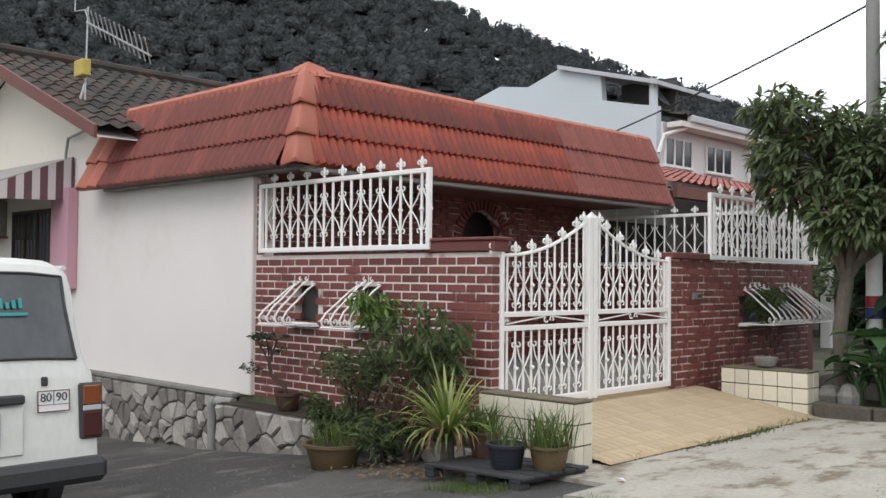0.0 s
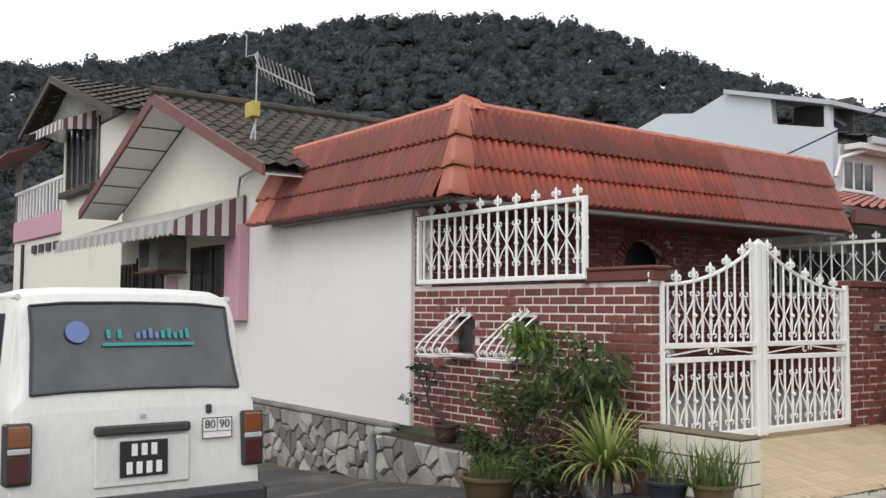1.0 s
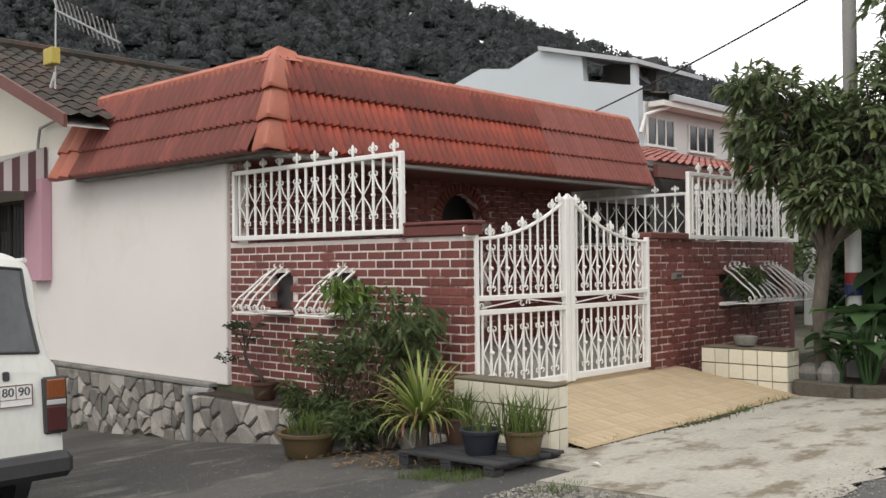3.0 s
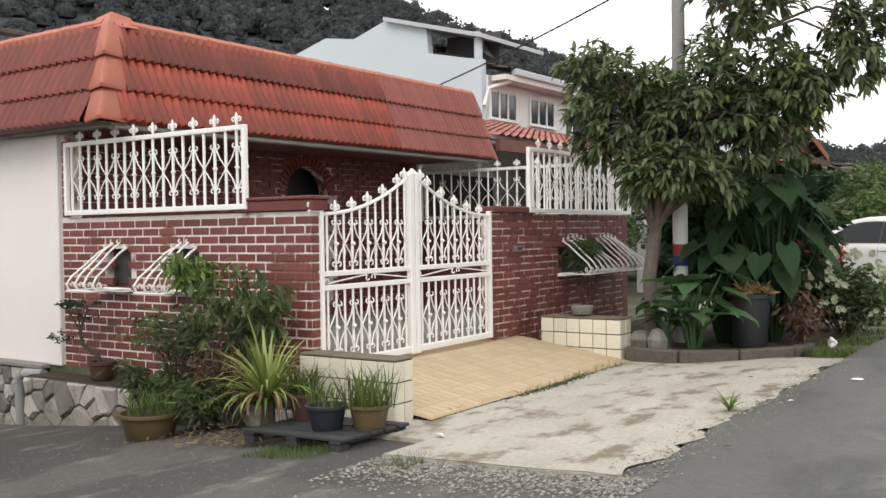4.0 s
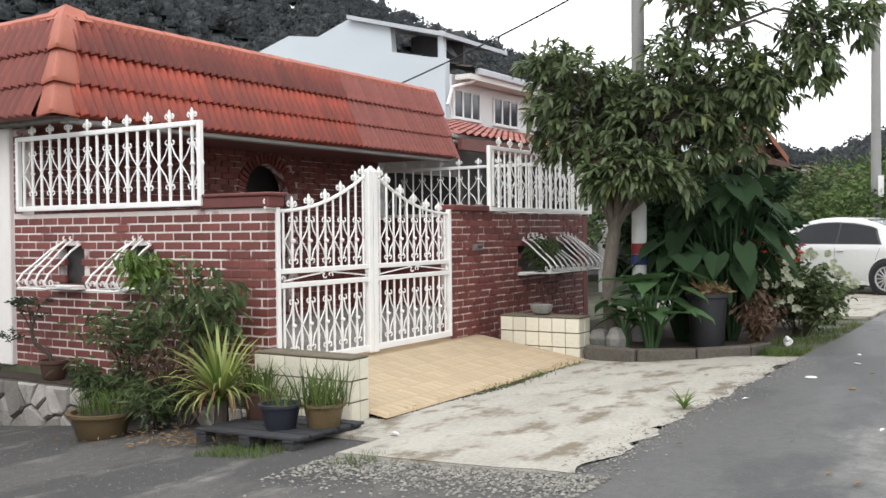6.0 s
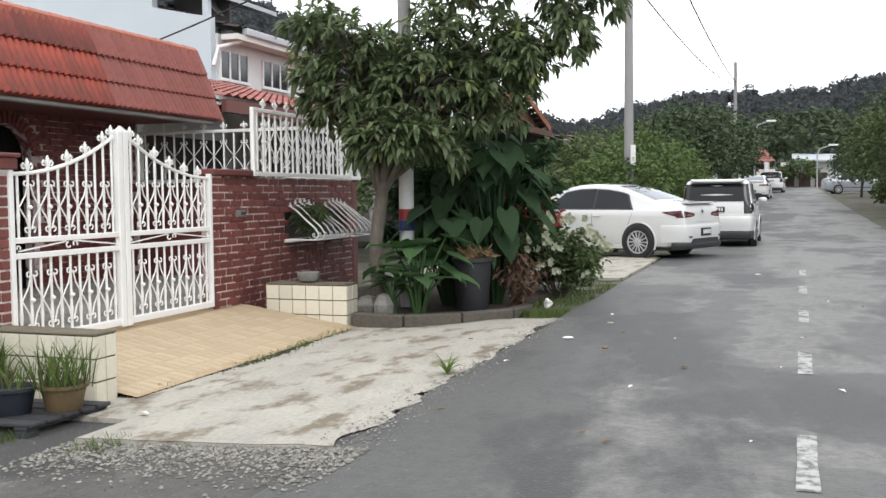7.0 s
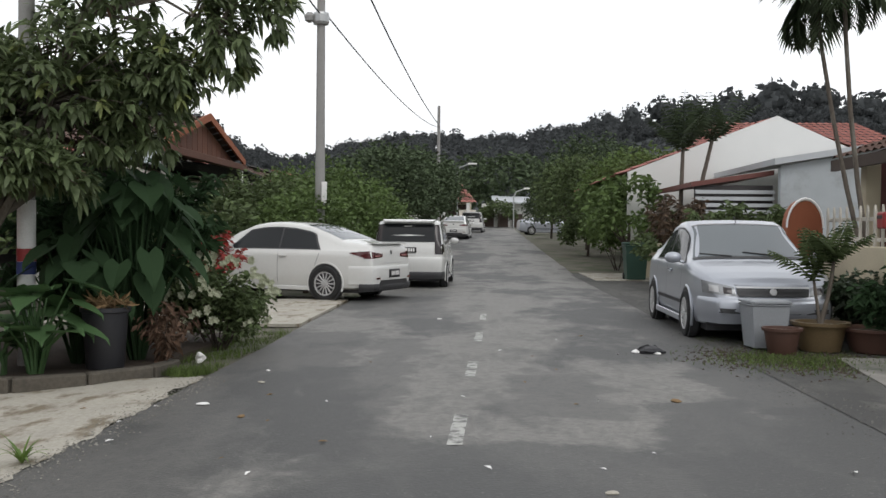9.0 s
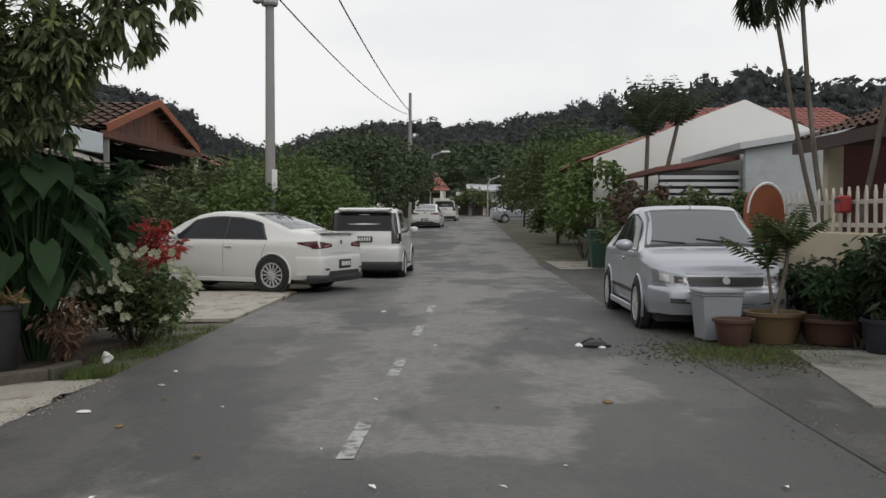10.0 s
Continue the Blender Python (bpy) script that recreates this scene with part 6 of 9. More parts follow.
part("bumper", Shape().cbox(-2.13, -0.81, 0.29, -1.90, 0.81, 0.45, 0.04), M_BLACKPL, van, "black rear bumper")
part("plate_recess", Shape().cbox(-2.035, -0.30, 0.50, -2.0, 0.30, 0.80, 0.01), M_VANWHITE, van)
bars_plate(van, Matrix.Translation((-2.045, 0.0, 0.665)) @ Matrix.Rotation(radians(-90), 4, "Z"), 0.30, 0.22, 2)
sp = Matrix.Translation((-2.02, -0.49, 0.82)) @ Matrix.Rotation(radians(-90), 4, "Z")
pl = part("speed_label", Shape().cbox(-0.10, -0.006, -0.065, 0.10, 0.004, 0.065, 0.002, sp), M_WHITEMARK, van, "white speed limit label reading 80 and 90")
lb = Shape().box(-0.10, -0.009, 0.062, 0.10, -0.006, 0.068, sp).box(-0.10, -0.009, -0.068, 0.10, -0.006, -0.062, sp).box(-0.104, -0.009, -0.068, -0.098, -0.006, 0.068, sp).box(0.098, -0.009, -0.068, 0.104, -0.006, 0.068, sp).box(-0.002, -0.009, -0.02, 0.002, -0.006, 0.062, sp).box(-0.10, -0.009, -0.024, 0.10, -0.006, -0.020, sp)
part("label_frame", lb, M_FASCIA, pl)


def lettering(text, size, m, material, parent, name="lettering"):
    cu = bpy.data.curves.new(name, "FONT")
    cu.body, cu.size, cu.extrude, cu.align_x, cu.align_y = text, size, 0.002, "CENTER", "CENTER"
    ob = bpy.data.objects.new(name, cu)
    me = bpy.data.meshes.new_from_object(ob)
    bpy.data.objects.remove(ob)
    me.materials.append(material)
    o = new(name, me)
    o.parent = parent
    o.matrix_basis = m
    return o


for txt, dx in (("80", -0.05), ("90", 0.05)):
    lettering(txt, 0.075, sp @ Matrix.Translation((dx, -0.009, 0.022)) @ Matrix.Rotation(radians(90), 4, "X"), M_BLACKPL, pl)
part("lock", Shape().lathe([(0.018, 0), (0.018, 0.01), (0, 0.012)], 10, Matrix.Translation((-2.012, 0, 0.925)) @ Matrix.Rotation(radians(-90), 4, "Y")), M_ALLOY, van)
part("side_emblem", Shape().cbox(-2.018, -0.46, 0.915, -1.985, -0.42, 0.975, 0.008), M_BLACKPL, van, "small dark badge")


# ---- plants ----
def leaf(sh, base, d, up, length, width, fold=0.25, droop=0.0):
    """One folded leaf: two triangles either side of the rib, with a bend when it droops."""
    d = d.normalized()
    side = d.cross(up)
    side = side.normalized() if side.length > 1e-4 else Vector((1, 0, 0))
    nrm = side.cross(d)
    mid = base + d * length * 0.5
    tip = base + d * length - Vector((0, 0, droop * length))
    sh.add([base, mid + side * width / 2 + nrm * fold * width, tip, mid - side * width / 2 + nrm * fold * width], [(0, 1, 2), (0, 2, 3)])


def rand_dir(r, zlo=-1.0, zhi=1.0):
    z = r.uniform(zlo, zhi)
    a = r.uniform(0, 2 * math.pi)
    k = math.sqrt(max(0.0, 1 - z * z))
    return Vector((k * math.cos(a), k * math.sin(a), z))


def grow(wood, tips, p, d, length, rad, depth, r, spread=0.75, lift=0.12, seg=4):
    """A limb that bends a little, tapers, and forks until depth is used up."""
    pts, rs = [p], [rad]
    q, dd = p, d.normalized()
    for i in range(seg):
        dd = (dd + 0.16 * rand_dir(r) + Vector((0, 0, lift * 0.4))).normalized()
        q = q + dd * length / seg
        pts.append(q)
        rs.append(rad * (1 - 0.45 * (i + 1) / seg))
        if depth <= 1:
            tips.append((q, dd))
    wood.tube(pts, rs, 7 if rad > 0.03 else 4)
    if depth > 0:
        for k in range(r.choice((2, 3, 3))):
            nd = (dd + spread * rand_dir(r, -0.4, 0.9)).normalized()
            grow(wood, tips, pts[-1 - (k % 2)], nd, length * r.uniform(0.62, 0.82), rs[-1] * 0.8, depth - 1, r, spread, lift)


def crown_leaves(tips, r, per, length, width, hang=0.5, spread=0.16):
    """Whorls of leaves round the twigs, hanging as mango leaves do."""
    sh = Shape()
    for p, d in tips:
        for _ in range(per):
            o = rand_dir(r) * r.uniform(0, spread)
            ld = (rand_dir(r, -0.6, 0.5) + d * 0.3 + Vector((0, 0, -hang * r.uniform(0.3, 1.6)))).normalized()
            leaf(sh, p + o, ld, rand_dir(r, 0.2, 1), length * r.uniform(0.6, 1.15), width * r.uniform(0.7, 1.1), 0.2, r.uniform(0, .15))
    return sh


def plant_mesh(name, sh, material, parent, label=""):
    me = sh.mesh(name, material)
    o = new(name, me)
    o.parent = parent
    return tagged(o, label)


# the mango tree beside the wall
rt_ = random.Random(21)
tree = thing("mango_tree", "leafy mango tree with a pale blotched trunk in a kerbed bed", "tree", at=Matrix.Translation((-2.86, 9.10, 0.03)))
wood = Shape()
trunk = [Vector((0.03, 0, -0.1)), Vector((-0.02, 0, 0.3)), Vector((-0.05, 0.02, 0.75)), Vector((-0.01, 0.04, 1.10)), Vector((0.03, 0.06, 1.40))]
wood.tube(trunk, [0.115, 0.082, 0.074, 0.074, 0.066], 10)
# masses of the crown: centre, half sizes, number of leaf whorls
MASSES = [((-0.38, 0.25, 2.62), (0.72, 0.75, 0.66), 170), ((0.46, 0.45, 2.55), (0.85, 0.9, 0.80), 210), ((0.85, 0.55, 3.70), (0.62, 0.70, 0.85), 120),
          ((1.08, 0.75, 2.30), (0.55, 0.65, 0.55), 90), ((1.92, 0.65, 3.12), (0.33, 0.45, 0.68), 75), ((2.42, 0.75, 3.35), (0.20, 0.30, 0.42), 22),
          ((-0.72, 0.15, 3.05), (0.40, 0.5, 0.42), 45), ((0.05, 0.05, 1.95), (0.62, 0.45, 0.30), 50), ((1.45, 0.6, 4.25), (0.6, 0.6, 0.5), 70), ((1.15, 0.55, 2.75), (0.55, 0.55, 0.55), 110), ((-0.75, 0.3, 2.25), (0.38, 0.45, 0.35), 40), ((0.42, 0.0, 1.78), (0.58, 0.40, 0.30), 60), ((0.25, -0.30, 1.82), (0.62, 0.28, 0.36), 70), ((1.55, 0.5, 2.75), (0.35, 0.4, 0.4), 40)]
whorls = []
for c, rad_, count in MASSES:
    c = Vector(c)
    far = c.x > 1.4
    start = Vector((0.75, 0.5, 3.3)) if far else trunk[-1] - Vector((0, 0, rt_.uniform(0, .25)))
    bend = start.lerp(c, 0.5) + Vector((rt_.uniform(-.1, .1), rt_.uniform(-.1, .1), 0.22))
    wood.tube([start, start.lerp(bend, 0.5) + rand_dir(rt_) * 0.05, bend, bend.lerp(c, 0.5) + rand_dir(rt_) * 0.06, c], [0.018, 0.017, 0.015, 0.012, 0.008] if far else [0.048, 0.040, 0.032, 0.024, 0.012], 7)
    forks = [bend.lerp(c, rt_.uniform(0.3, 1.0)) for _ in range(6)]
    for k in range(count):
        v = rand_dir(rt_, -0.8, 1.0) * rt_.uniform(0.35, 1.05)
        tip = c + Vector((v.x * rad_[0], v.y * rad_[1], v.z * rad_[2]))
        root = min(forks, key=lambda q: (q - tip).length)
        whorls.append((tip, ((tip - root).normalized() + Vector((0, 0, 0.1))).normalized()))
        if k % 2 == 0:
            wood.tube([root, root.lerp(tip, 0.55) + Vector((0, 0, 0.06)), tip], [0.011, 0.008, 0.004], 4, False)
part("trunk", wood, M_BARK, tree, "pale grey blotched trunk and limbs", smooth=True)


def lance_leaf(sh, base, d, length, width, r):
    """A long leaf, bent down along its rib."""
    side = d.cross(Vector((0, 0, 1)))
    side = side.normalized() if side.length > 0.05 else Vector((1, 0, 0))
    side = (side + 0.5 * rand_dir(r)).normalized()
    p1 = base + d * length * 0.35
    d2 = (d + Vector((0, 0, -r.uniform(0.35, 0.9)))).normalized()
    p2 = p1 + d2 * length * 0.35
    tip = p2 + (d2 + Vector((0, 0, -0.35))).normalized() * length * 0.32
    w = side * width * 0.5
    sh.add([base, p1 + w, p1 - w, p2 + w * 0.8, p2 - w * 0.8, tip], [(0, 1, 2), (1, 3, 4, 2), (3, 5, 4)])


def whorl_leaves(whorls_, r, per, length, width):
    sh = Shape()
    for p, d in whorls_:
        u = d.orthogonal().normalized()
        v = d.cross(u)
        for k in range(per):
            a = 2.4 * k + r.uniform(-.5, .5)
            o = r.uniform(0.35, 1.3)
            ld = (d * (1.0 - 0.35 * o) + o * (math.cos(a) * u + math.sin(a) * v) + Vector((0, 0, -0.25))).normalized()
            lance_leaf(sh, p - d * r.uniform(0, .07), ld, length * r.uniform(0.65, 1.15), width * r.uniform(0.75, 1.15), r)
    return sh


old, young = [], []
for q in whorls:
    (young if rt_.random() < 0.07 else old).append(q)
tagged(plant_mesh("crown", whorl_leaves(old, rt_, 11, 0.20, 0.050), M_MANGO, tree, "dense whorls of long hanging leaves"), kind="stuff")
plant_mesh("young_leaves", whorl_leaves(young, rt_, 9, 0.17, 0.044), M_MANGO_NEW, tree, "paler young leaves")
plant_mesh("dry_leaves", whorl_leaves(rt_.sample(old, 14), rt_, 4, 0.18, 0.045), M_WITHER, tree, "scattered dry brown leaves")


def shrub(name, label, at, r, height, spread, n_stems, leaf_l, leaf_w, per, material, depth=2, hang=0.5, bark=M_BARK_DARK, rad=0.014, lift=0.2):
    t = thing(name, label, "shrub", at=at)
    w, tp = Shape(), []
    for k in range(n_stems):
        d = Vector((r.uniform(-spread, spread), r.uniform(-spread, spread), 1.0))
        grow(w, tp, Vector((r.uniform(-.06, .06), r.uniform(-.06, .06), 0)), d, height * r.uniform(0.45, 0.6), rad, depth, r, 0.8, lift, 3)
    part("stem", w, bark, t, smooth=True)
    plant_mesh("foliage", crown_leaves(tp, r, per, leaf_l, leaf_w, hang, 0.10), material, t)
    return t


rs = random.Random(5)
shrub("shrub", "bushy green shrub growing against the brick wall", pose(-5.65, 4.95, -0.10), rs, 0.70, 0.55, 5, 0.13, 0.032, 3, M_SHRUB)
shrub("shrub", "dense dark green shrub beside the driveway", pose(-4.80, 4.88, -0.12), rs, 0.98, 0.30, 5, 0.16, 0.050, 3, M_SHRUB, hang=1.1)
shrub("shrub", "low mixed greenery along the stone bed", pose(-4.95, 4.65, -0.35), rs, 0.42, 0.8, 5, 0.13, 0.03, 4, M_SHRUB)
shrub("dead_shrub", "dull brown withered growth under the shrubs", pose(-4.75, 4.75, -0.25), rs, 0.58, 0.6, 7, 0.08, 0.022, 3, M_WITHER, depth=2, hang=1.0)
shrub("shrub", "scrubby weeds below the shrub", pose(-5.7, 4.75, -0.3), rs, 0.45, 0.8, 5, 0.11, 0.03, 4, M_SHRUB)
shrub("climber", "fresh bright green fern spilling from the wall basket", pose(-5.52, 5.0, 0.80), rs, 0.40, 0.55, 4, 0.15, 0.040, 5, M_YOUNG, depth=1, hang=1.3, rad=0.008)
shrub("fern", "green fern in the shaded basket", pose(-4.10, 10.0, 0.80), rs, 0.42, 0.7, 6, 0.14, 0.025, 8, M_SHRUB, depth=1, hang=0.7, rad=0.006)

# bonsai-like plant on the corner of the bed
bz = thing("potted_bonsai", "small crooked dark-leaved plant in a clay pot", "potted plant", at=Matrix.Translation((-6.88, 5.06, -0.086)))
part("pot", Shape().lathe([(0.08, 0), (0.10, 0.02), (0.125, 0.15), (0.14, 0.16), (0.14, 0.19), (0.12, 0.19), (0.10, 0.05), (0, 0.05)], 18), M_TERRAPOT, bz, smooth=True)
bw, bt = Shape(), []
bw.tube([(0, 0, 0.08), (-0.03, -0.02, 0.24), (-0.16, -0.08, 0.34), (-0.20, -0.10, 0.46), (-0.14, -0.10, 0.58), (-0.22, -0.12, 0.70)], [0.024, 0.022, 0.02, 0.016, 0.013, 0.008], 6)
for c in ((-0.14, -0.10, 0.60), (-0.36, -0.14, 0.70), (-0.06, -0.1, 0.72), (-0.42, -0.15, 0.40), (-0.22, -0.12, 0.74)):
    bw.tube([(-0.18, -0.10, 0.46), tuple((a + b) / 2 for a, b in zip((-0.18, -0.10, 0.5), c)), c], 0.008, 4)
    for _ in range(12):
        bt.append((Vector(c) + Vector((rs.uniform(-.11, .11), rs.uniform(-.08, .08), rs.uniform(-.03, .05))), Vector((0, 0, 1))))
part("stem", bw, M_BARK_DARK, bz, smooth=True)
plant_mesh("leaves", crown_leaves(bt, rs, 5, 0.055, 0.03, 0.0, 0.04), M_BONSAI, bz)


def strap_plant(sh, r, n, length, width, bend=1.0, tilt=(0.25, 1.0), base=(0, 0, 0), seg=6):
    """Long arching strap leaves from one centre."""
    for k in range(n):
        a = 2 * math.pi * k / n + r.uniform(-.3, .3)
        t = r.uniform(*tilt)
        L = length * r.uniform(0.7, 1.1)
        out = Vector((math.cos(a), math.sin(a), 0))
        side = Vector((-math.sin(a), math.cos(a), 0))
        p, ang = Vector(base), math.pi / 2 - t * 0.7
        rows = []
        for i in range(seg + 1):
            f = i / seg
            w = width * (0.55 + 0.45 * math.sin(math.pi * min(1, f * 1.3))) * (1 - f) ** 0.35 * 0.5
            lift = Vector((0, 0, 0.25 * w))
            rows.append((p + side * w + lift, p, p - side * w + lift))
            p = p + (out * math.cos(ang) + Vector((0, 0, math.sin(ang)))) * L / seg
            ang -= bend * t * (0.20 + 0.35 * f)
        sh.grid(rows)
    return sh


sp_pl = thing("strap_leaved_plant", "yellow-green striped strap-leaved plant with drooping dry leaves", "plant", at=Matrix.Translation((-3.98, 4.38, -0.13)))
plant_mesh("leaves", strap_plant(Shape(), rs, 64, 0.70, 0.040, 0.95, (0.2, 1.2), (0, 0, 0.16)), M_SPIDER, sp_pl)
plant_mesh("green_leaves", strap_plant(Shape(), rs, 40, 0.62, 0.036, 1.0, (0.3, 1.3), (0, 0, 0.14)), M_YOUNG, sp_pl)
plant_mesh("dry_leaves", strap_plant(Shape(), rs, 26, 0.50, 0.03, 1.9, (0.9, 1.3), (0, 0, 0.18)), M_DRYLEAF, sp_pl, "pale dry hanging leaves")
part("stem", Shape().tube([(0, 0, -0.04), (0.01, 0, 0.2)], [0.06, 0.045], 8), M_BARK_DARK, sp_pl)


def pot(name, label, at, r, hgt, material, rim=True):
    t = thing(name, label, "pot", at=at)
    pr = [(r * 0.68, 0), (r * 0.75, 0.015), (r * 0.92, hgt * 0.75), (r * 0.97, hgt * 0.88)]
    pr += [(r * 1.08, hgt * 0.89), (r * 1.09, hgt)] if rim else [(r, hgt)]
    pr += [(r * 0.92, hgt), (r * 0.88, hgt * 0.85)]
    part("pot_body", Shape().lathe(pr, 24, None, False), material, t, smooth=True)
    part("soil", Shape().lathe([(r * 0.9, hgt * 0.84), (r * 0.5, hgt * 0.88), (0.001, hgt * 0.9)], 20, None, False), M_SOIL, t)
    return t


def grass_tuft(parent, r, n, length, at=(0, 0, 0), spread=0.12, material=M_GRASS, name="grass_tuft"):
    sh = Shape()
    for _ in range(n):
        a = r.uniform(0, 6.283)
        b = Vector(at) + Vector((math.cos(a), math.sin(a), 0)) * spread * math.sqrt(r.random())
        d = Vector((r.uniform(-.5, .5), r.uniform(-.5, .5), 1.0)).normalized()
        L = length * r.uniform(.5, 1.1)
        side = d.cross(rand_dir(r)).normalized() * 0.004
        m = b + d * L * 0.6
        tip = b + d * L + Vector((d.x, d.y, -0.25)) * L * 0.25
        sh.add([b - side, b + side, m + side, m - side, tip], [(0, 1, 2, 3), (3, 2, 4)])
    return plant_mesh(name, sh, material, parent)


# pallet with pots beside the tiled wall
pal = thing("timber_pallet", "weathered black timber pallet on the lane edge", "pallet", at=Matrix.Translation((-3.42, 4.33, lane_z(-3.4) + 0.005)) @ Matrix.Rotation(radians(-3), 4, "Z") @ Matrix.Rotation(radians(-2.2), 4, "Y"))
for k in range(5):
    part("board", Shape().cbox(-0.46, -0.30 + k * 0.14, 0.072, 0.52, -0.19 + k * 0.14, 0.094, 0.004), M_PALLET, pal)
for x in (-0.40, 0.03, 0.44):
    for y in (-0.26, 0.30):
        part("block", Shape().cbox(x - 0.05, y - 0.05, 0.0, x + 0.05, y + 0.05, 0.050, 0.006), M_PALLET, pal)
    part("runner", Shape().cbox(x - 0.05, -0.31, 0.050, x + 0.05, 0.37, 0.072, 0.004), M_PALLET, pal)
pz = lane_z(-3.4) + 0.099
p1 = pot("plant_pot", "dark navy plastic pot with grassy leaves on the pallet", Matrix.Translation((-3.29, 4.26, pz - 0.004)), 0.14, 0.18, M_NAVYPOT)
grass_tuft(p1, rs, 40, 0.22, (0, 0, 0.16), 0.15)
p2 = pot("plant_pot", "ochre glazed pot with tall fine grass on the pallet", Matrix.Translation((-3.04, 4.42, pz + 0.008)), 0.145, 0.17, M_GLAZEPOT)
grass_tuft(p2, rs, 150, 0.34, (0, 0, 0.14), 0.18)
p3 = pot("plant_pot", "round brown glazed pot in front of the stone bed", Matrix.Translation((-5.25, 4.32, lane_z(-5.25))), 0.25, 0.21, M_GLAZEPOT)
grass_tuft(p3, rs, 120, 0.22, (0, 0, 0.2), 0.2)
p4 = pot("plant_pot", "small dark pot by the strap-leaved plant", Matrix.Translation((-3.75, 4.55, pz - 0.02)), 0.13, 0.2, M_TERRAPOT)
grass_tuft(p4, rs, 120, 0.28, (0, 0, 0.18))
lt = Shape()
for _ in range(260):
    x, y = rs.gauss(-4.25, 0.55), rs.gauss(4.28, 0.16)
    leaf(lt, Vector((x, y, lane_z(x) + 0.012 + rs.random() * 0.02)), Vector((rs.uniform(-1, 1), rs.uniform(-1, 1), rs.uniform(-.1, .3))), Vector((0, 0, 1)), rs.uniform(.03, .08), rs.uniform(.015, .035))
new_l = new("fallen_leaves", lt.mesh("fallen_leaves", M_DRYLEAF))
tagged(new_l, "dry orange-brown fallen leaves by the pots", "leaves", kind="stuff")


def turf(name, label, spots, n, length, r, material=M_GRASS):
    """Loose grass over rectangles x0, x1, y0, y1."""
    sh = Shape()
    for x0, x1, y0, y1, lo in spots:
        for _ in range(n):
            x, y = r.uniform(x0, x1), r.uniform(y0, y1)
            if noise.noise(Vector((x * 1.7, y * 1.7, lo * 3))) < -0.15:
                continue
            b = Vector((x, y, ground_z(x, y) + lo))
            d = Vector((r.uniform(-.6, .6), r.uniform(-.6, .6), 1)).normalized()
            L = length * r.uniform(.4, 1.2)
            s = d.cross(rand_dir(r)).normalized() * 0.004
            sh.add([b - s, b + s, b + d * L], [(0, 1, 2)])
    o = new(name, sh.mesh(name, material))
    return tagged(o, label, "grass", kind="stuff")


turf("grass", "rough grass along the pallet and verge", [(-3.6, -2.2, 3.72, 4.05, -0.03), (-1.75, -0.98, 9.3, 11.0, -0.02), (-1.75, -0.95, 11.0, 13.2, -0.02), (-1.6, -1.0, 9.2, 9.7, -0.02)], 1700, 0.09, rs)
turf("grass", "thin grass along the far kerb edge", [(4.2, 5.0, 11.9, 13.2, -0.02), (4.7, 5.6, 9.6, 11.2, -0.02)], 1500, 0.05, rs)
wd = thing("weed", "small green weed growing in a crack at the road edge", "weed", at=Matrix.Translation((-1.05, 6.03, 0.0)))
plant_mesh("leaves", strap_plant(Shape(), rs, 20, 0.22, 0.025, 0.7, (0.3, 1.2)), M_YOUNG, wd)

# kerbed bed under the tree
kb = Shape()
kpts = [(-3.0, 8.72), (-2.4, 8.62), (-1.9, 8.95), (-1.5, 9.45), (-1.42, 9.9)]
for (a, b), (c, d) in zip(kpts, kpts[1:]):
    m = Matrix.Translation((a, b, 0)) @ Matrix.Rotation(math.atan2(d - b, c - a), 4, "Z")
    kb.cbox(0.0, -0.06, -0.12, math.hypot(c - a, d - b) - 0.006, 0.06, 0.07, 0.018, m)
solid("kerb", kb, M_KERB, "mossy dark kerb round the tree bed", "kerb", kind="structure")
bs = Shape().slab([(-4.2, 8.95, -0.1), (-3.0, 8.78, -0.1), (-2.4, 8.68, -0.1), (-1.95, 9.0, -0.1), (-1.55, 9.5, -0.1), (-1.47, 12.5, -0.1), (-4.2, 12.5, -0.1)], (0, 0, 0.14))
solid("tree_bed", bs, M_SOIL, "dark littered soil of the tree bed", "soil", kind="structure")


def heart_leaf(sh, base, d, up, L, W):
    """A broad heart-shaped leaf, creased along its rib and curved at the tip."""
    d = d.normalized()
    side = d.cross(up).normalized()
    nrm = side.cross(d)
    prof = [(-0.18, 0.30), (0.0, 0.50), (0.22, 0.52), (0.48, 0.42), (0.72, 0.25), (0.90, 0.10)]
    rib = [base + d * L * f - nrm * 0.10 * L * f * f * 2 for f, _ in prof]
    rib[0] = base
    lft = [base + d * L * f + side * W * w + nrm * (0.10 * W - 0.22 * L * f * f) for f, w in prof]
    rgt = [base + d * L * f - side * W * w + nrm * (0.10 * W - 0.22 * L * f * f) for f, w in prof]
    tip = base + d * L - nrm * 0.26 * L
    k = len(prof)
    fs = [(i, i + 1, k + i + 1, k + i) for i in range(k - 1)] + [(i + 1, i, 2 * k + i, 2 * k + i + 1) for i in range(k - 1)] + [(k - 1, 3 * k, 2 * k - 1), (3 * k, k - 1, 3 * k - 1)]
    sh.add(rib + lft + rgt + [tip], fs)


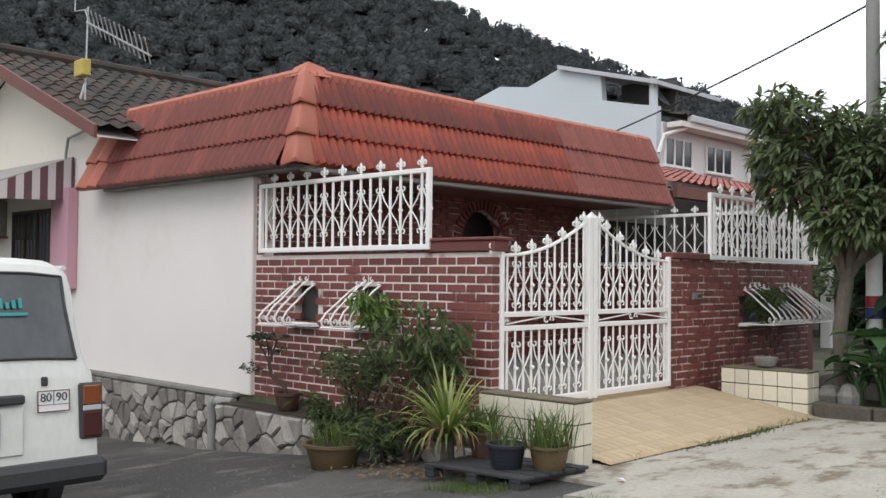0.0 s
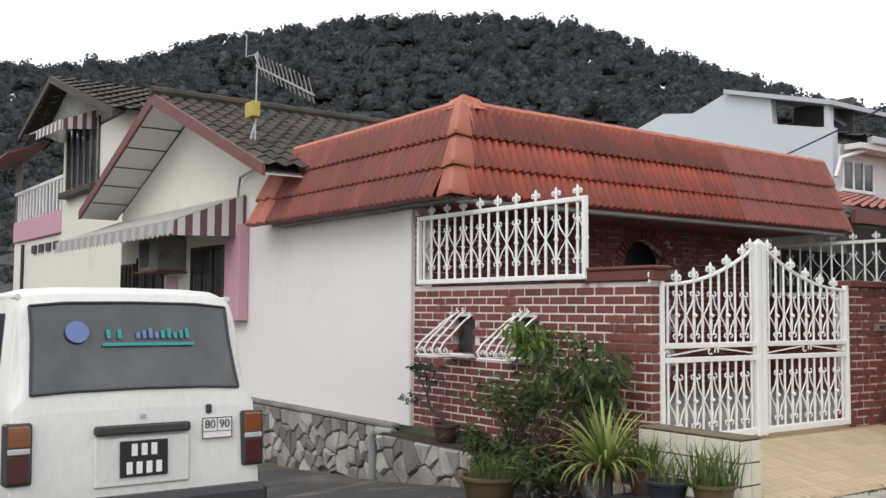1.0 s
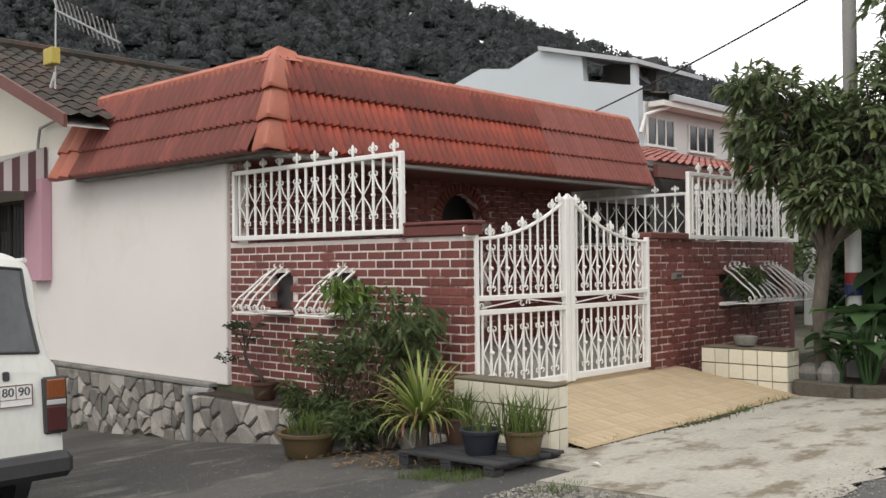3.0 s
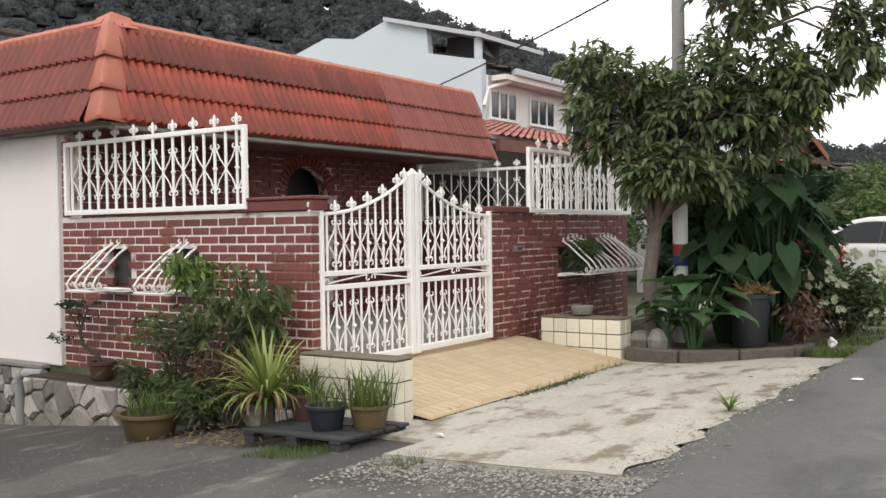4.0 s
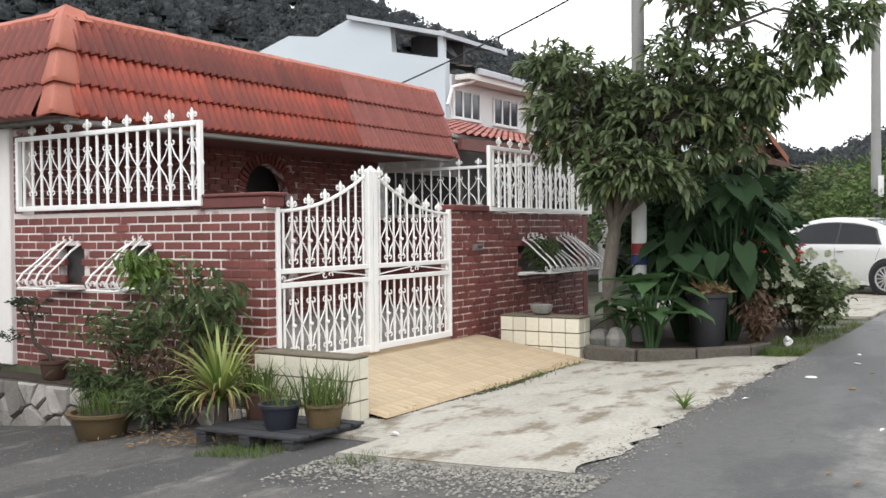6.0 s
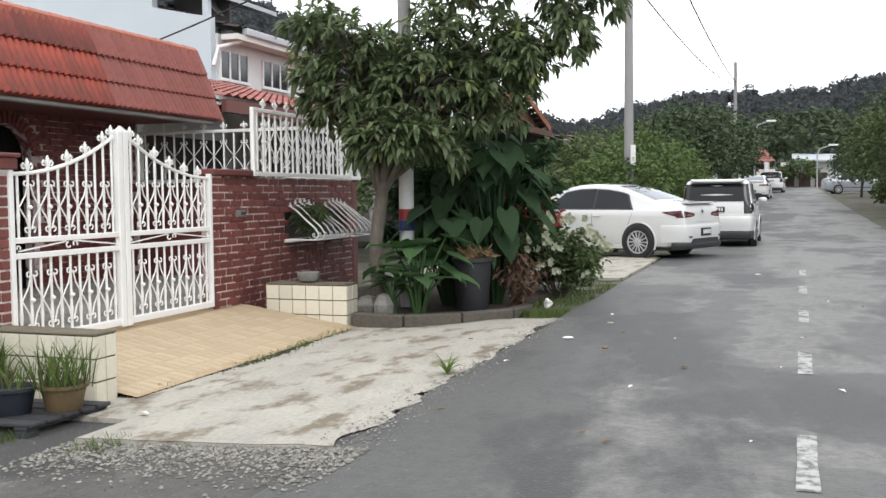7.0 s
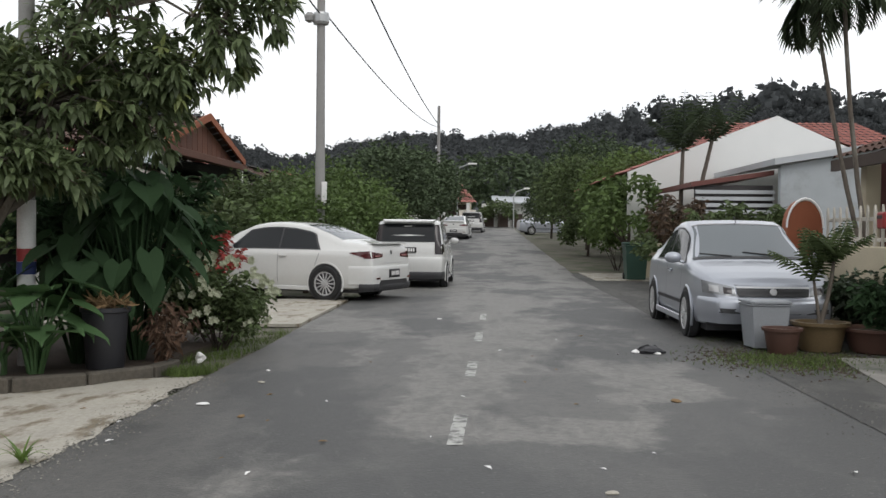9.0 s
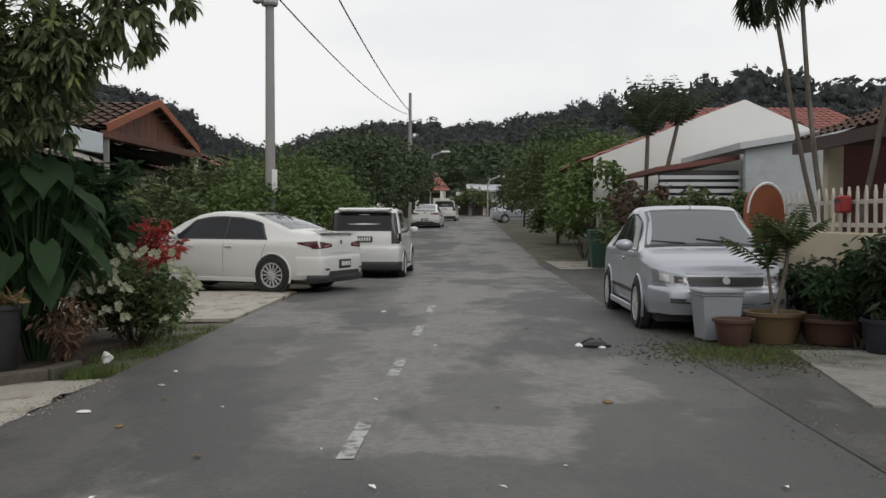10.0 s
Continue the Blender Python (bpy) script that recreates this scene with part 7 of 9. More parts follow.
def taro(label, at, r, n, height, L, material, pitch=(-1.0, -0.15)):
    t = thing("taro_plant", label, "plant", at=at)
    for k in range(n):
        a = 2 * math.pi * k / n + r.uniform(-.4, .4)
        h_, o = height * r.uniform(.45, 1.05), r.uniform(.10, .42) * height ** 0.5
        tip = Vector((math.cos(a) * o, math.sin(a) * o, h_))
        st = Shape()
        st.tube([Vector((math.cos(a) * .04, math.sin(a) * .04, -0.05)), tip * 0.5 + Vector((-math.cos(a) * 0.03, 0, 0.04)), tip], [0.02, 0.014, 0.008], 5)
        stalk = part("stalk", st, material, t)
        lf = Shape()
        heart_leaf(lf, tip, Vector((math.cos(a), math.sin(a), r.uniform(*pitch))), Vector((0, 0, 1)), L * r.uniform(.75, 1.15), L * r.uniform(.65, .9))
        plant_mesh("leaf", lf, material, stalk)
    return t


taro("broad-leaved taro clump beside the black bin", Matrix.Translation((-2.40, 9.05, 0.03)), rs, 28, 0.80, 0.36, M_TARO, (-0.5, 0.5))
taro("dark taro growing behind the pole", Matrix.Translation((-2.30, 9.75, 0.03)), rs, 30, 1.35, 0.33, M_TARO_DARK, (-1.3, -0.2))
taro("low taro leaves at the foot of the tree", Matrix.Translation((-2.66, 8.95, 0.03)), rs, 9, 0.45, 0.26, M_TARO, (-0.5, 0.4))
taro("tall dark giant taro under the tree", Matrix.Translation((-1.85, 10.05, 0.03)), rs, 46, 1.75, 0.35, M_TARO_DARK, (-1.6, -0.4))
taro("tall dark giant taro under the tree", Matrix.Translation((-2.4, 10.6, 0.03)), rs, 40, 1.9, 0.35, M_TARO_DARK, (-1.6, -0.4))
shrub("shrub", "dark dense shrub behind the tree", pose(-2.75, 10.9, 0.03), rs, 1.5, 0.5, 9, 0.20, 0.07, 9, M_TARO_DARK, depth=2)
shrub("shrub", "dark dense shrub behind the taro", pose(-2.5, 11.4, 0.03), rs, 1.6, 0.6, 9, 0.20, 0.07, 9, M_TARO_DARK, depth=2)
bn = thing("rubbish_bin", "black plastic bin with dry cuttings under the tree", "bin", at=Matrix.Translation((-1.92, 9.42, 0.035)))
part("tub", Shape().lathe([(0.16, 0), (0.17, 0.02), (0.205, 0.52), (0.225, 0.53), (0.225, 0.57), (0.195, 0.57), (0.165, 0.06), (0, 0.05)], 24), M_BLACKBIN, bn, smooth=True)
dry = Shape()
for _ in range(160):
    leaf(dry, Vector((rs.gauss(0, .10), rs.gauss(0, .10), 0.55 + rs.random() * .08)), rand_dir(rs, -.3, .8), rand_dir(rs), rs.uniform(.08, .2), .03)
tagged(plant_mesh("dry_foliage", dry, M_DRYLEAF, bn), kind="stuff")
shrub("dead_shrub", "brown withered shrub beside the bin", pose(-1.55, 9.95, 0.03), rs, 0.62, 0.7, 6, 0.12, 0.04, 6, M_WITHER, depth=1, hang=1.0)
fb = shrub("flowering_shrub", "white-flowered shrub on the grass verge", pose(-1.46, 11.55, -0.12), rs, 0.88, 0.75, 16, 0.10, 0.050, 7, M_SHRUB, depth=2, lift=0.05)
fl = Shape()
heads = []
for _ in range(60):
    v = rand_dir(rs, -0.5, 0.9)
    heads.append(Vector((v.x * 0.64, v.y * 0.72, 0.66 + v.z * 0.56)))
for k_ in range(240):
    c = heads[k_ % 60] + rand_dir(rs) * rs.uniform(0.01, 0.06)
    for k in range(5):
        a = 1.2566 * k
        leaf(fl, c, Vector((math.cos(a), -0.5, math.sin(a))), Vector((0, -1, 0)), 0.046, 0.036)
tagged(plant_mesh("blossom", fl, M_FLOWER, fb, "clusters of white flowers"), kind="stuff")
bag = Shape().lathe([(0.01, 0), (0.04, 0.004), (0.055, 0.02), (0.035, 0.06), (0.03, 0.09), (0.008, 0.12)], 12)
bag.v = [(x + 0.03 * noise.noise(Vector((x * 30, y * 30, z * 30))), y + 0.03 * noise.noise(Vector((x * 14, 3, z * 14))), z) for x, y, z in bag.v]
solid("litter_bag", bag, M_WHITEMARK, "crumpled white plastic bag on the verge", "bag", at=Matrix.Translation((-1.28, 10.25, 0.0)) @ Matrix.Rotation(0.5, 4, "X"))
solid("stone_lump", Shape().lathe([(0.03, 0), (0.12, 0.01), (0.14, 0.08), (0.09, 0.16), (0.01, 0.18)], 8), M_CONC_OLD, "pale concrete lump in the tree bed", "stone", at=Matrix.Translation((-2.95, 8.98, 0.04)))
solid("stone_lump", Shape().lathe([(0.03, 0), (0.10, 0.01), (0.11, 0.10), (0.06, 0.20), (0.01, 0.22)], 7), M_CONC_OLD, "pale concrete lump in the tree bed", "stone", at=Matrix.Translation((-2.72, 8.86, 0.04)))
for k in range(46):
    x, y = rs.uniform(-2.6, 3.6), rs.uniform(4.2, 13)
    lv = Shape()
    s_ = rs.uniform(.014, .034)
    leaf(lv, Vector((0, 0, 0)), Vector((rs.uniform(-1, 1), rs.uniform(-1, 1), .1)), Vector((0, 0, 1)), s_ * 2, s_)
    zz = (lerp(x, [-3.0, ROAD_L], [-0.085, 0.012]) if x < ROAD_L else 0.012) + 0.006
    if x < ROAD_L and y > 9.2:
        continue
    o = new("fallen_leaf", lv.mesh("fallen_leaf", rs.choice((M_DRYLEAF, M_DRYLEAF, M_WHITEMARK))))
    o.matrix_basis = Matrix.Translation((x, y, zz))
    tagged(o, "dry fallen leaf lying on the paving", "leaf", "fallen leaves on the street")


# ---- poles, cables ----
def utility_pole(x, y, z, hgt, r0, r1, label):
    t = thing("utility_pole", label, "utility pole", at=Matrix.Translation((x, y, z)), group="street poles")
    part("shaft", Shape().lathe([(r0, -0.2), (r0, 0), (r1, hgt)], 14), M_POLE, t, smooth=True)
    return t


up1 = utility_pole(-2.72, 9.55, 0.03, 9.0, 0.080, 0.058, "grey concrete utility pole rising through the tree")
part("base_paint", Shape().lathe([(0.0835, 0.2), (0.082, 1.55)], 14, None, False), M_WHITEPOLE, up1, "white painted lower part", smooth=True)
part("band", Shape().lathe([(0.086, 0.98), (0.086, 1.10)], 14, None, False), M_REDBOX, up1, "red painted band", smooth=True)
part("band", Shape().lathe([(0.087, 0.86), (0.087, 0.978)], 14, None, False), M_NAVY, up1, "navy painted band", smooth=True)
up2 = utility_pole(-2.0, 21.5, 0.0, 9.0, 0.115, 0.075, "grey concrete utility pole beside the parked cars")
part("clamp", Shape().lathe([(0.16, 5.75), (0.18, 5.80), (0.18, 5.95), (0.16, 6.0)], 12), M_ALU, up2)
part("insulator", Shape().lathe([(0.03, 0), (0.10, 0.04), (0.12, 0.14), (0.06, 0.22)], 12, Matrix.Translation((-0.24, -0.05, 5.78))), M_PVC, up2)
part("notice", Shape().cbox(0.06, -0.16, 1.9, 0.17, -0.13, 2.35, 0.004), M_WHITEMARK, up2, "small white notice")


def cable(pts, r, label, sag=0.0):
    a, b = Vector(pts[0]), Vector(pts[1])
    q = [a.lerp(b, k / 24) - Vector((0, 0, sag * 4 * (k / 24) * (1 - k / 24))) for k in range(25)]
    solid("cable", Shape().tube(q, r, 5), M_CABLE, label, "cable", "overhead cables", kind="structure")


cable([(-2.0, 21.5, 8.6), (-1.6, 68.0, 8.7)], 0.026, "black overhead cable along the street", 0.5)
cable([(-2.0, 21.5, 6.1), (-1.6, 68.0, 8.5)], 0.018, "thin overhead cable along the street", 0.5)
cable([(-2.72, 9.55, 8.6), (-2.0, 21.5, 5.95)], 0.018, "thin overhead cable between poles", 0.5)
cable([(-2.72, 9.55, 9.0), (-2.0, 21.5, 8.9)], 0.026, "black overhead cable between poles", 0.3)
cable([(-7.8, 11.6, 3.46), (-2.72, 9.55, 4.25)], 0.012, "service cable rising from the red roof", 0.06)
utility_pole(-1.6, 68.0, rise(68), 9.0, 0.14, 0.10, "utility pole far down the street")
for x, y, h_ in ((-0.6, 80.0, 5.3), (4.2, 85.0, 3.4)):
    sl = thing("street_lamp", "street lamp with a curved arm far down the street", "street lamp", at=Matrix.Translation((x, y, rise(y))), group="street lamps")
    part("pole", Shape().tube([(0, 0, 0), (0, 0, h_ - 0.6), (0.2, 0, h_ - 0.1), (1.0, -0.3, h_ + 0.15)], 0.06, 8), M_ALU, sl)
    part("head", Shape().cbox(0.85, -0.5, h_ + 0.1, 1.6, -0.15, h_ + 0.24, 0.03), M_WHITEMARK, sl)


# ---- houses of the terrace beyond ----
def tiled_slope(sh, a, b, c, d, nu, nv, amp=0.04):
    """A roof plane a-b (eave) to d-c (ridge) in waved, overlapping courses."""
    a, b, c, d = (Vector(p) for p in (a, b, c, d))
    nrm = (b - a).cross(d - a).normalized()
    if nrm.z < 0:
        nrm = -nrm
    for j in range(nv):
        f0, f1 = j / nv, (j + 1) / nv
        rows = []
        for f, off in ((f0, amp * 0.9), (min(1, f1 + 0.02), 0.0)):
            p, q = a.lerp(d, f), b.lerp(c, f)
            rows.append([p.lerp(q, i / (2 * nu)) + nrm * (off + (amp if i % 2 else 0)) for i in range(2 * nu + 1)])
        sh.grid(rows)
    return sh


# middle unit: low porch with weathered pink tiles
h2 = thing("terrace_house", "single-storey terrace house with a weathered pink tile porch", "house")
part("wall", Shape().box(-20, 12.06, -0.1, -10.4, 18.2, 3.2), M_WHITE2, h2)
tagged(part("roof", tiled_slope(Shape(), (-6.6, 12.1, 2.75), (-6.6, 18.2, 2.75), (-10.4, 18.2, 3.75), (-10.4, 12.1, 3.75), 26, 10, 0.05), M_PINKROOF, h2, "weathered pink clay tiles"), kind="stuff")
part("eave_board", Shape().box(-6.64, 12.1, 2.55, -6.56, 18.2, 2.74), M_FASCIA, h2)
tagged(part("main_roof", tiled_slope(Shape(), (-10.3, 12.1, 3.3), (-10.3, 18.2, 3.3), (-14.3, 18.2, 4.85), (-14.3, 12.1, 4.85), 26, 12, 0.05), M_DARKROOF, h2), kind="stuff")
part("porch_post", Shape().cbox(-6.8, 17.9, -0.1, -6.6, 18.1, 2.6, 0.01), M_WHITE2, h2)
# near-black sheet over the white wall paints in the porch shade
part("dark_porch_back", Shape().box(-10.38, 12.3, -0.05, -10.3, 18.0, 2.5), M_DARK, h2)

# upgraded unit with a pale blue side wall and an upper storey
h3 = thing("two_storey_house", "pale blue and white upgraded house with an upper storey", "house")
SY = 18.3
part("side_wall", Shape().slab([(-10.75, SY, -0.1), (-16.6, SY, -0.1), (-16.6, SY, 6.05), (-15.5, SY, 6.36), (-14.55, SY, 6.22), (-13.4, SY, 6.60), (-12.3, SY, 6.26), (-12.25, SY, 5.60), (-11.15, SY, 5.36), (-10.75, SY, 5.30)], (0, 0.2, 0)), M_BLUEWALL, h3, "pale blue rendered side wall")
# dark sheet for the shade inside the gallery
part("gallery_shade", Shape().box(-12.3, SY + 0.9, 5.3, -10.8, SY + 1.0, 6.1), M_DARK, h3)
part("gallery_roof", Shape().slab([(-13.5, SY - 0.15, 6.62), (-10.65, SY - 0.15, 5.86), (-10.65, SY - 0.15, 5.76), (-13.5, SY - 0.15, 6.52)], (0, 3.0, 0)), M_METALROOF, h3)
part("gallery_post", Shape().cbox(-10.95, SY, 5.3, -10.80, SY + 0.15, 5.82, 0.01), M_BLUEWALL, h3)
part("front_wall", Shape().box(-10.9, SY + 0.2, -0.1, -10.7, 22.7, 4.95), M_WHITE2, h3)
part("end_wall", Shape().box(-16.6, 22.5, -0.1, -10.9, 22.7, 4.9), M_WHITE2, h3)
tagged(part("main_roof", tiled_slope(Shape(), (-10.2, SY + 0.2, 5.02), (-10.2, 22.9, 5.02), (-13.6, 22.9, 6.0), (-13.6, SY + 0.2, 6.0), 20, 10, 0.05), M_DARKROOF, h3), kind="stuff")
part("gutter", Shape().cbox(-10.28, SY + 0.55, 4.92, -10.12, 22.2, 5.08, 0.02), M_METALROOF, h3, "pale grey eaves gutter")
part("fascia", Shape().box(-10.6, SY + 0.2, 4.80, -10.2, 22.8, 4.92), M_SOFFIT, h3)
part("rain_pipe", Shape().tube([(-10.2, SY + 0.7, 4.95), (-10.3, SY + 0.5, 4.78), (-10.62, SY + 0.1, 4.62), (-10.66, SY - 0.05, 4.2)], 0.045, 8), M_WHITEMARK, h3)
part("rain_pipe", Shape().tube([(-10.62, 22.6, 4.9), (-10.62, 22.6, 2.5)], 0.045, 8), M_WHITEMARK, h3)
for y0, y1 in ((18.55, 19.75), (20.45, 21.72)):
    w = part("window", Shape().box(-10.695, y0, 3.98, -10.675, y1, 4.58), M_GLASS, h3)
    fr = Shape()
    for k in range(4):
        u = y0 + (y1 - y0) * k / 3
        fr.cbox(-10.69, u - 0.025, 3.95, -10.65, u + 0.025, 4.6, 0.004)
    fr.cbox(-10.70, y0 - 0.05, 3.90, -10.62, y1 + 0.05, 3.97, 0.006)
    part("window_frame", fr, M_WHITEMARK, w)
tagged(part("low_roof", tiled_slope(Shape(), (-7.2, SY + 0.2, 2.9), (-7.2, 22.8, 2.9), (-10.6, 22.8, 3.75), (-10.6, SY + 0.2, 3.75), 20, 9, 0.05), M_PINKROOF, h3), kind="stuff")
part("satellite_dish", Shape().lathe([(0.02, 0), (0.22, 0.02), (0.40, 0.08), (0.40, 0.09), (0.0, 0.03)], 18, Matrix.Translation((-11.2, SY + 0.8, 5.75)) @ Matrix.Rotation(radians(60), 4, "Y")), M_ALU, h3)
# dark sheet added for the shade below the low roof
part("low_shade_sheet", Shape().box(-9.4, SY + 0.2, -0.1, -9.3, 22.7, 2.8), M_DARK, h3)


def row_house(x_front, y0, y1, facing, label, wall_m, roof_m, eave=2.7, ridge=4.6, porch=True, depth=9.0):
    """A plain terrace house; facing is +1 when it looks towards +x."""
    t = thing("terrace_house", label, "house", group="terrace houses down the street")
    zb = rise((y0 + y1) / 2)
    X = lambda d: x_front - facing * d
    b = lambda d0, ya, za, d1, yb, zc: Shape().box(min(X(d0), X(d1)), ya, za + zb, max(X(d0), X(d1)), yb, zc + zb)
    part("wall", b(0, y0, -0.3, depth, y1, eave + 0.1), wall_m, t)
    sh = Shape()
    tiled_slope(sh, (X(-0.6), y0 - 0.2, eave + zb), (X(-0.6), y1 + 0.2, eave + zb), (X(depth / 2), y1 + 0.2, ridge + zb), (X(depth / 2), y0 - 0.2, ridge + zb), 14, 8, 0.06)
    tiled_slope(sh, (X(depth + 0.5), y0 - 0.2, eave + zb), (X(depth + 0.5), y1 + 0.2, eave + zb), (X(depth / 2), y1 + 0.2, ridge + zb), (X(depth / 2), y0 - 0.2, ridge + zb), 14, 8, 0.06)
    tagged(part("roof", sh, roof_m, t), kind="stuff")
    for y in (y0 + 0.01, y1 - 0.11):
        g = Shape().slab([(X(0), y, eave + zb), (X(depth), y, eave + zb), (X(depth / 2), y, ridge - 0.15 + zb)], (0, 0.1, 0))
        part("gable", g, wall_m, t)
    part("door", b(-0.02, y0 + 0.8, 0, 0.02, y0 + 1.7, 2.05), M_WOOD_DARK, t)
    w = part("window", b(-0.02, y0 + 2.4, 0.9, 0.02, y0 + 4.0, 2.0), M_GLASS, t)
    part("window_frame", b(-0.05, y0 + 2.3, 0.84, 0.0, y0 + 4.1, 0.9), M_WHITEMARK, w)
    if porch:
        part("porch_roof", Shape().slab([(X(0), y0, eave - 0.1 + zb), (X(-3.2), y0, eave - 0.45 + zb), (X(-3.2), y1, eave - 0.45 + zb), (X(0), y1, eave - 0.1 + zb)], (0, 0, 0.06)), M_METALROOF if roof_m != M_BROWNROOF else M_DARKROOF, t)
        for y in (y0 + 0.15, y1 - 0.15):
            part("porch_post", b(-3.1, y - 0.07, 0, -2.96, y + 0.07, eave - 0.4), M_WHITEMARK, t)
    fw = b(-4.6, y0, 0, -4.48, y1, 0.75)
    part("front_wall", fw, wall_m, t)
    for k in range(int((y1 - y0) / 0.35)):
        part("fence_bar", b(-4.56, y0 + 0.1 + k * 0.35, 0.75, -4.52, y0 + 0.14 + k * 0.35, 1.35), M_IRON, t)
    return t


row_house(-8.4, 24.8, 31.0, 1, "low terrace house behind the parked sedan", M_WHITE2, M_DARKROOF, 2.6, 3.9, False)
row_house(-8.2, 31.2, 38.0, 1, "brown-roofed house beyond the carport", M_GABLE, M_BROWNROOF, 2.7, 4.3, False)
cp_ = thing("carport", "dark carport with a timber gable under a brown tiled roof", "carport")
gp = Shape()
tiled_slope(gp, (-10.0, 21.2, 3.2), (-5.3, 21.2, 3.2), (-5.3, 24.6, 4.1), (-10.0, 24.6, 4.1), 16, 8, 0.05)
tiled_slope(gp, (-10.0, 28.1, 3.2), (-5.3, 28.1, 3.2), (-5.3, 24.6, 4.1), (-10.0, 24.6, 4.1), 16, 8, 0.05)
tagged(part("gable_roof", gp, M_BROWNROOF, cp_), kind="stuff")
for k in range(14):
    ya, yb = 21.7 + k * 0.43, 21.7 + (k + 1) * 0.43 - 0.02
    top_z = lambda y: 4.02 - abs(y - 24.6) * 0.262
    part("gable_board", Shape().slab([(-5.55, ya, 3.16), (-5.55, yb, 3.16), (-5.55, yb, top_z(yb)), (-5.55, ya, top_z(ya))], (0.03, 0, 0)), M_TIMBER, cp_, "orange-brown timber gable board")
for y in (21.2, 28.1):
    part("barge_board", Shape().slab([(-5.32, y, 3.12), (-5.32, 24.6, 4.02), (-5.32, 24.6, 4.20), (-5.32, y, 3.30)], (0.05, 0, 0)), M_ORANGE, cp_)
part("beam", Shape().cbox(-5.47, 21.2, 2.98, -5.27, 28.3, 3.15, 0.01), M_TIMBER, cp_)
part("white_panel", Shape().cbox(-5.46, 19.2, 2.66, -5.38, 21.15, 3.08, 0.01), M_BLUEWALL, cp_, "pale blue-white panel under the eave")
part("tarpaulin", Shape().slab([(-5.3, 27.9, 3.02), (-5.3, 32.5, 2.75), (-9.2, 32.5, 3.2), (-9.2, 27.9, 3.45)], (0, 0, 0.04)), M_PALLET, cp_, "dark sheet roof beside the gable")
for y in (21.3, 28.0, 32.3):
    part("post", Shape().cbox(-5.42, y - 0.05, 0, -5.32, y + 0.05, 2.98 if y < 30 else 2.74, 0.01), M_WHITEPOLE if y > 25 else M_CONC_OLD, cp_)
# dark sheet in place of the carport's shaded interior
part("back_shade_sheet", Shape().box(-8.30, 21.4, 0, -8.22, 30.0, 2.9), M_DARK, cp_)
for k in range(7):
    y = 38.6 + k * 7.0
    row_house(-8.3, y, y + 6.6, 1, ("cream house with a grey porch roof", "white house with a red tile roof", "pale house half hidden by bushes")[k % 3], (M_CREAMWALL, M_WHITE2, M_GABLE)[k % 3], (M_DARKROOF, M_REDROOF, M_BROWNROOF)[k % 3], 2.6, 4.3)

# ---- right-hand side of the street ----
rh = thing("brown_roof_house", "low house with a deep brown tiled porch roof", "house")
part("wall", Shape().box(11.5, 9.0, -0.1, 20, 17.0, 2.6), M_CREAMWALL, rh)
tagged(part("porch_roof", tiled_slope(Shape(), (7.4, 9.0, 2.55), (7.4, 17.2, 2.55), (13.0, 17.2, 4.7), (13.0, 9.0, 4.7), 30, 14, 0.05), M_BROWNROOF, rh), kind="stuff")
part("fascia", Shape().box(7.36, 9.0, 2.38, 7.44, 17.2, 2.56), M_WOOD_DARK, rh)
part("dark_porch_back", Shape().box(11.4, 9.2, 0, 11.48, 16.9, 2.5), M_COPING, rh, "dark maroon porch wall")
part("end_wall", Shape().box(8.0, 16.85, 0, 11.4, 16.98, 2.5), M_COPING, rh, "dark maroon end wall of the porch")
part("gable_end", Shape().slab([(7.5, 17.0, 2.5), (13.0, 17.0, 2.5), (13.0, 17.0, 4.6)], (0, 0.1, 0)), M_WOOD_DARK, rh)
for y in (9.2, 13.0, 16.8):
    part("porch_post", Shape().cbox(7.75, y - 0.12, -0.05, 7.99, y + 0.12, 2.5, 0.012), M_CREAMWALL, rh)

wg = thing("white_gable_house", "white house with a broad plain gable and red roof behind", "house")
part("gable_wall", Shape().slab([(5.9, 30.0, 0), (15.0, 30.0, 0), (15.0, 30.0, 3.0), (14.0, 30.0, 3.2), (10.3, 30.0, 4.85), (5.9, 30.0, 3.15)], (0, 0.25, 0)), M_WHITE2, wg, "plain white gable wall")
sh = Shape()
tiled_slope(sh, (5.6, 30.25, 3.05), (5.6, 44.0, 3.05), (10.3, 44.0, 4.8), (10.3, 30.25, 4.8), 26, 10, 0.05)
tiled_slope(sh, (15.0, 30.25, 3.05), (15.0, 44.0, 3.05), (10.3, 44.0, 4.8), (10.3, 30.25, 4.8), 26, 10, 0.05)
tagged(part("roof", sh, M_REDROOF, wg), kind="stuff")
part("rear_block", Shape().box(11.2, 44.6, 0, 20.0, 52, 5.3), M_CREAMWALL, wg)
tagged(part("rear_roof", tiled_slope(Shape(), (10.8, 44.0, 5.1), (20.6, 44.0, 5.1), (19.6, 48.5, 6.7), (12.0, 48.5, 6.7), 24, 10, 0.05), M_REDROOF, wg), kind="stuff")
ww_ = thing("white_side_house", "white low house with a grey roof edge", "house")
part("wall", Shape().slab([(8.6, 24.0, 0), (14.5, 24.0, 0), (14.5, 24.0, 3.9), (8.6, 24.0, 2.95)], (0, 0.2, 0)), M_GREYWALL, ww_)
part("roof_edge", Shape().slab([(8.4, 23.8, 2.95), (14.6, 23.8, 3.95), (14.6, 23.8, 4.1), (8.4, 23.8, 3.1)], (0, 6.0, 0)), M_METALROOF, ww_)
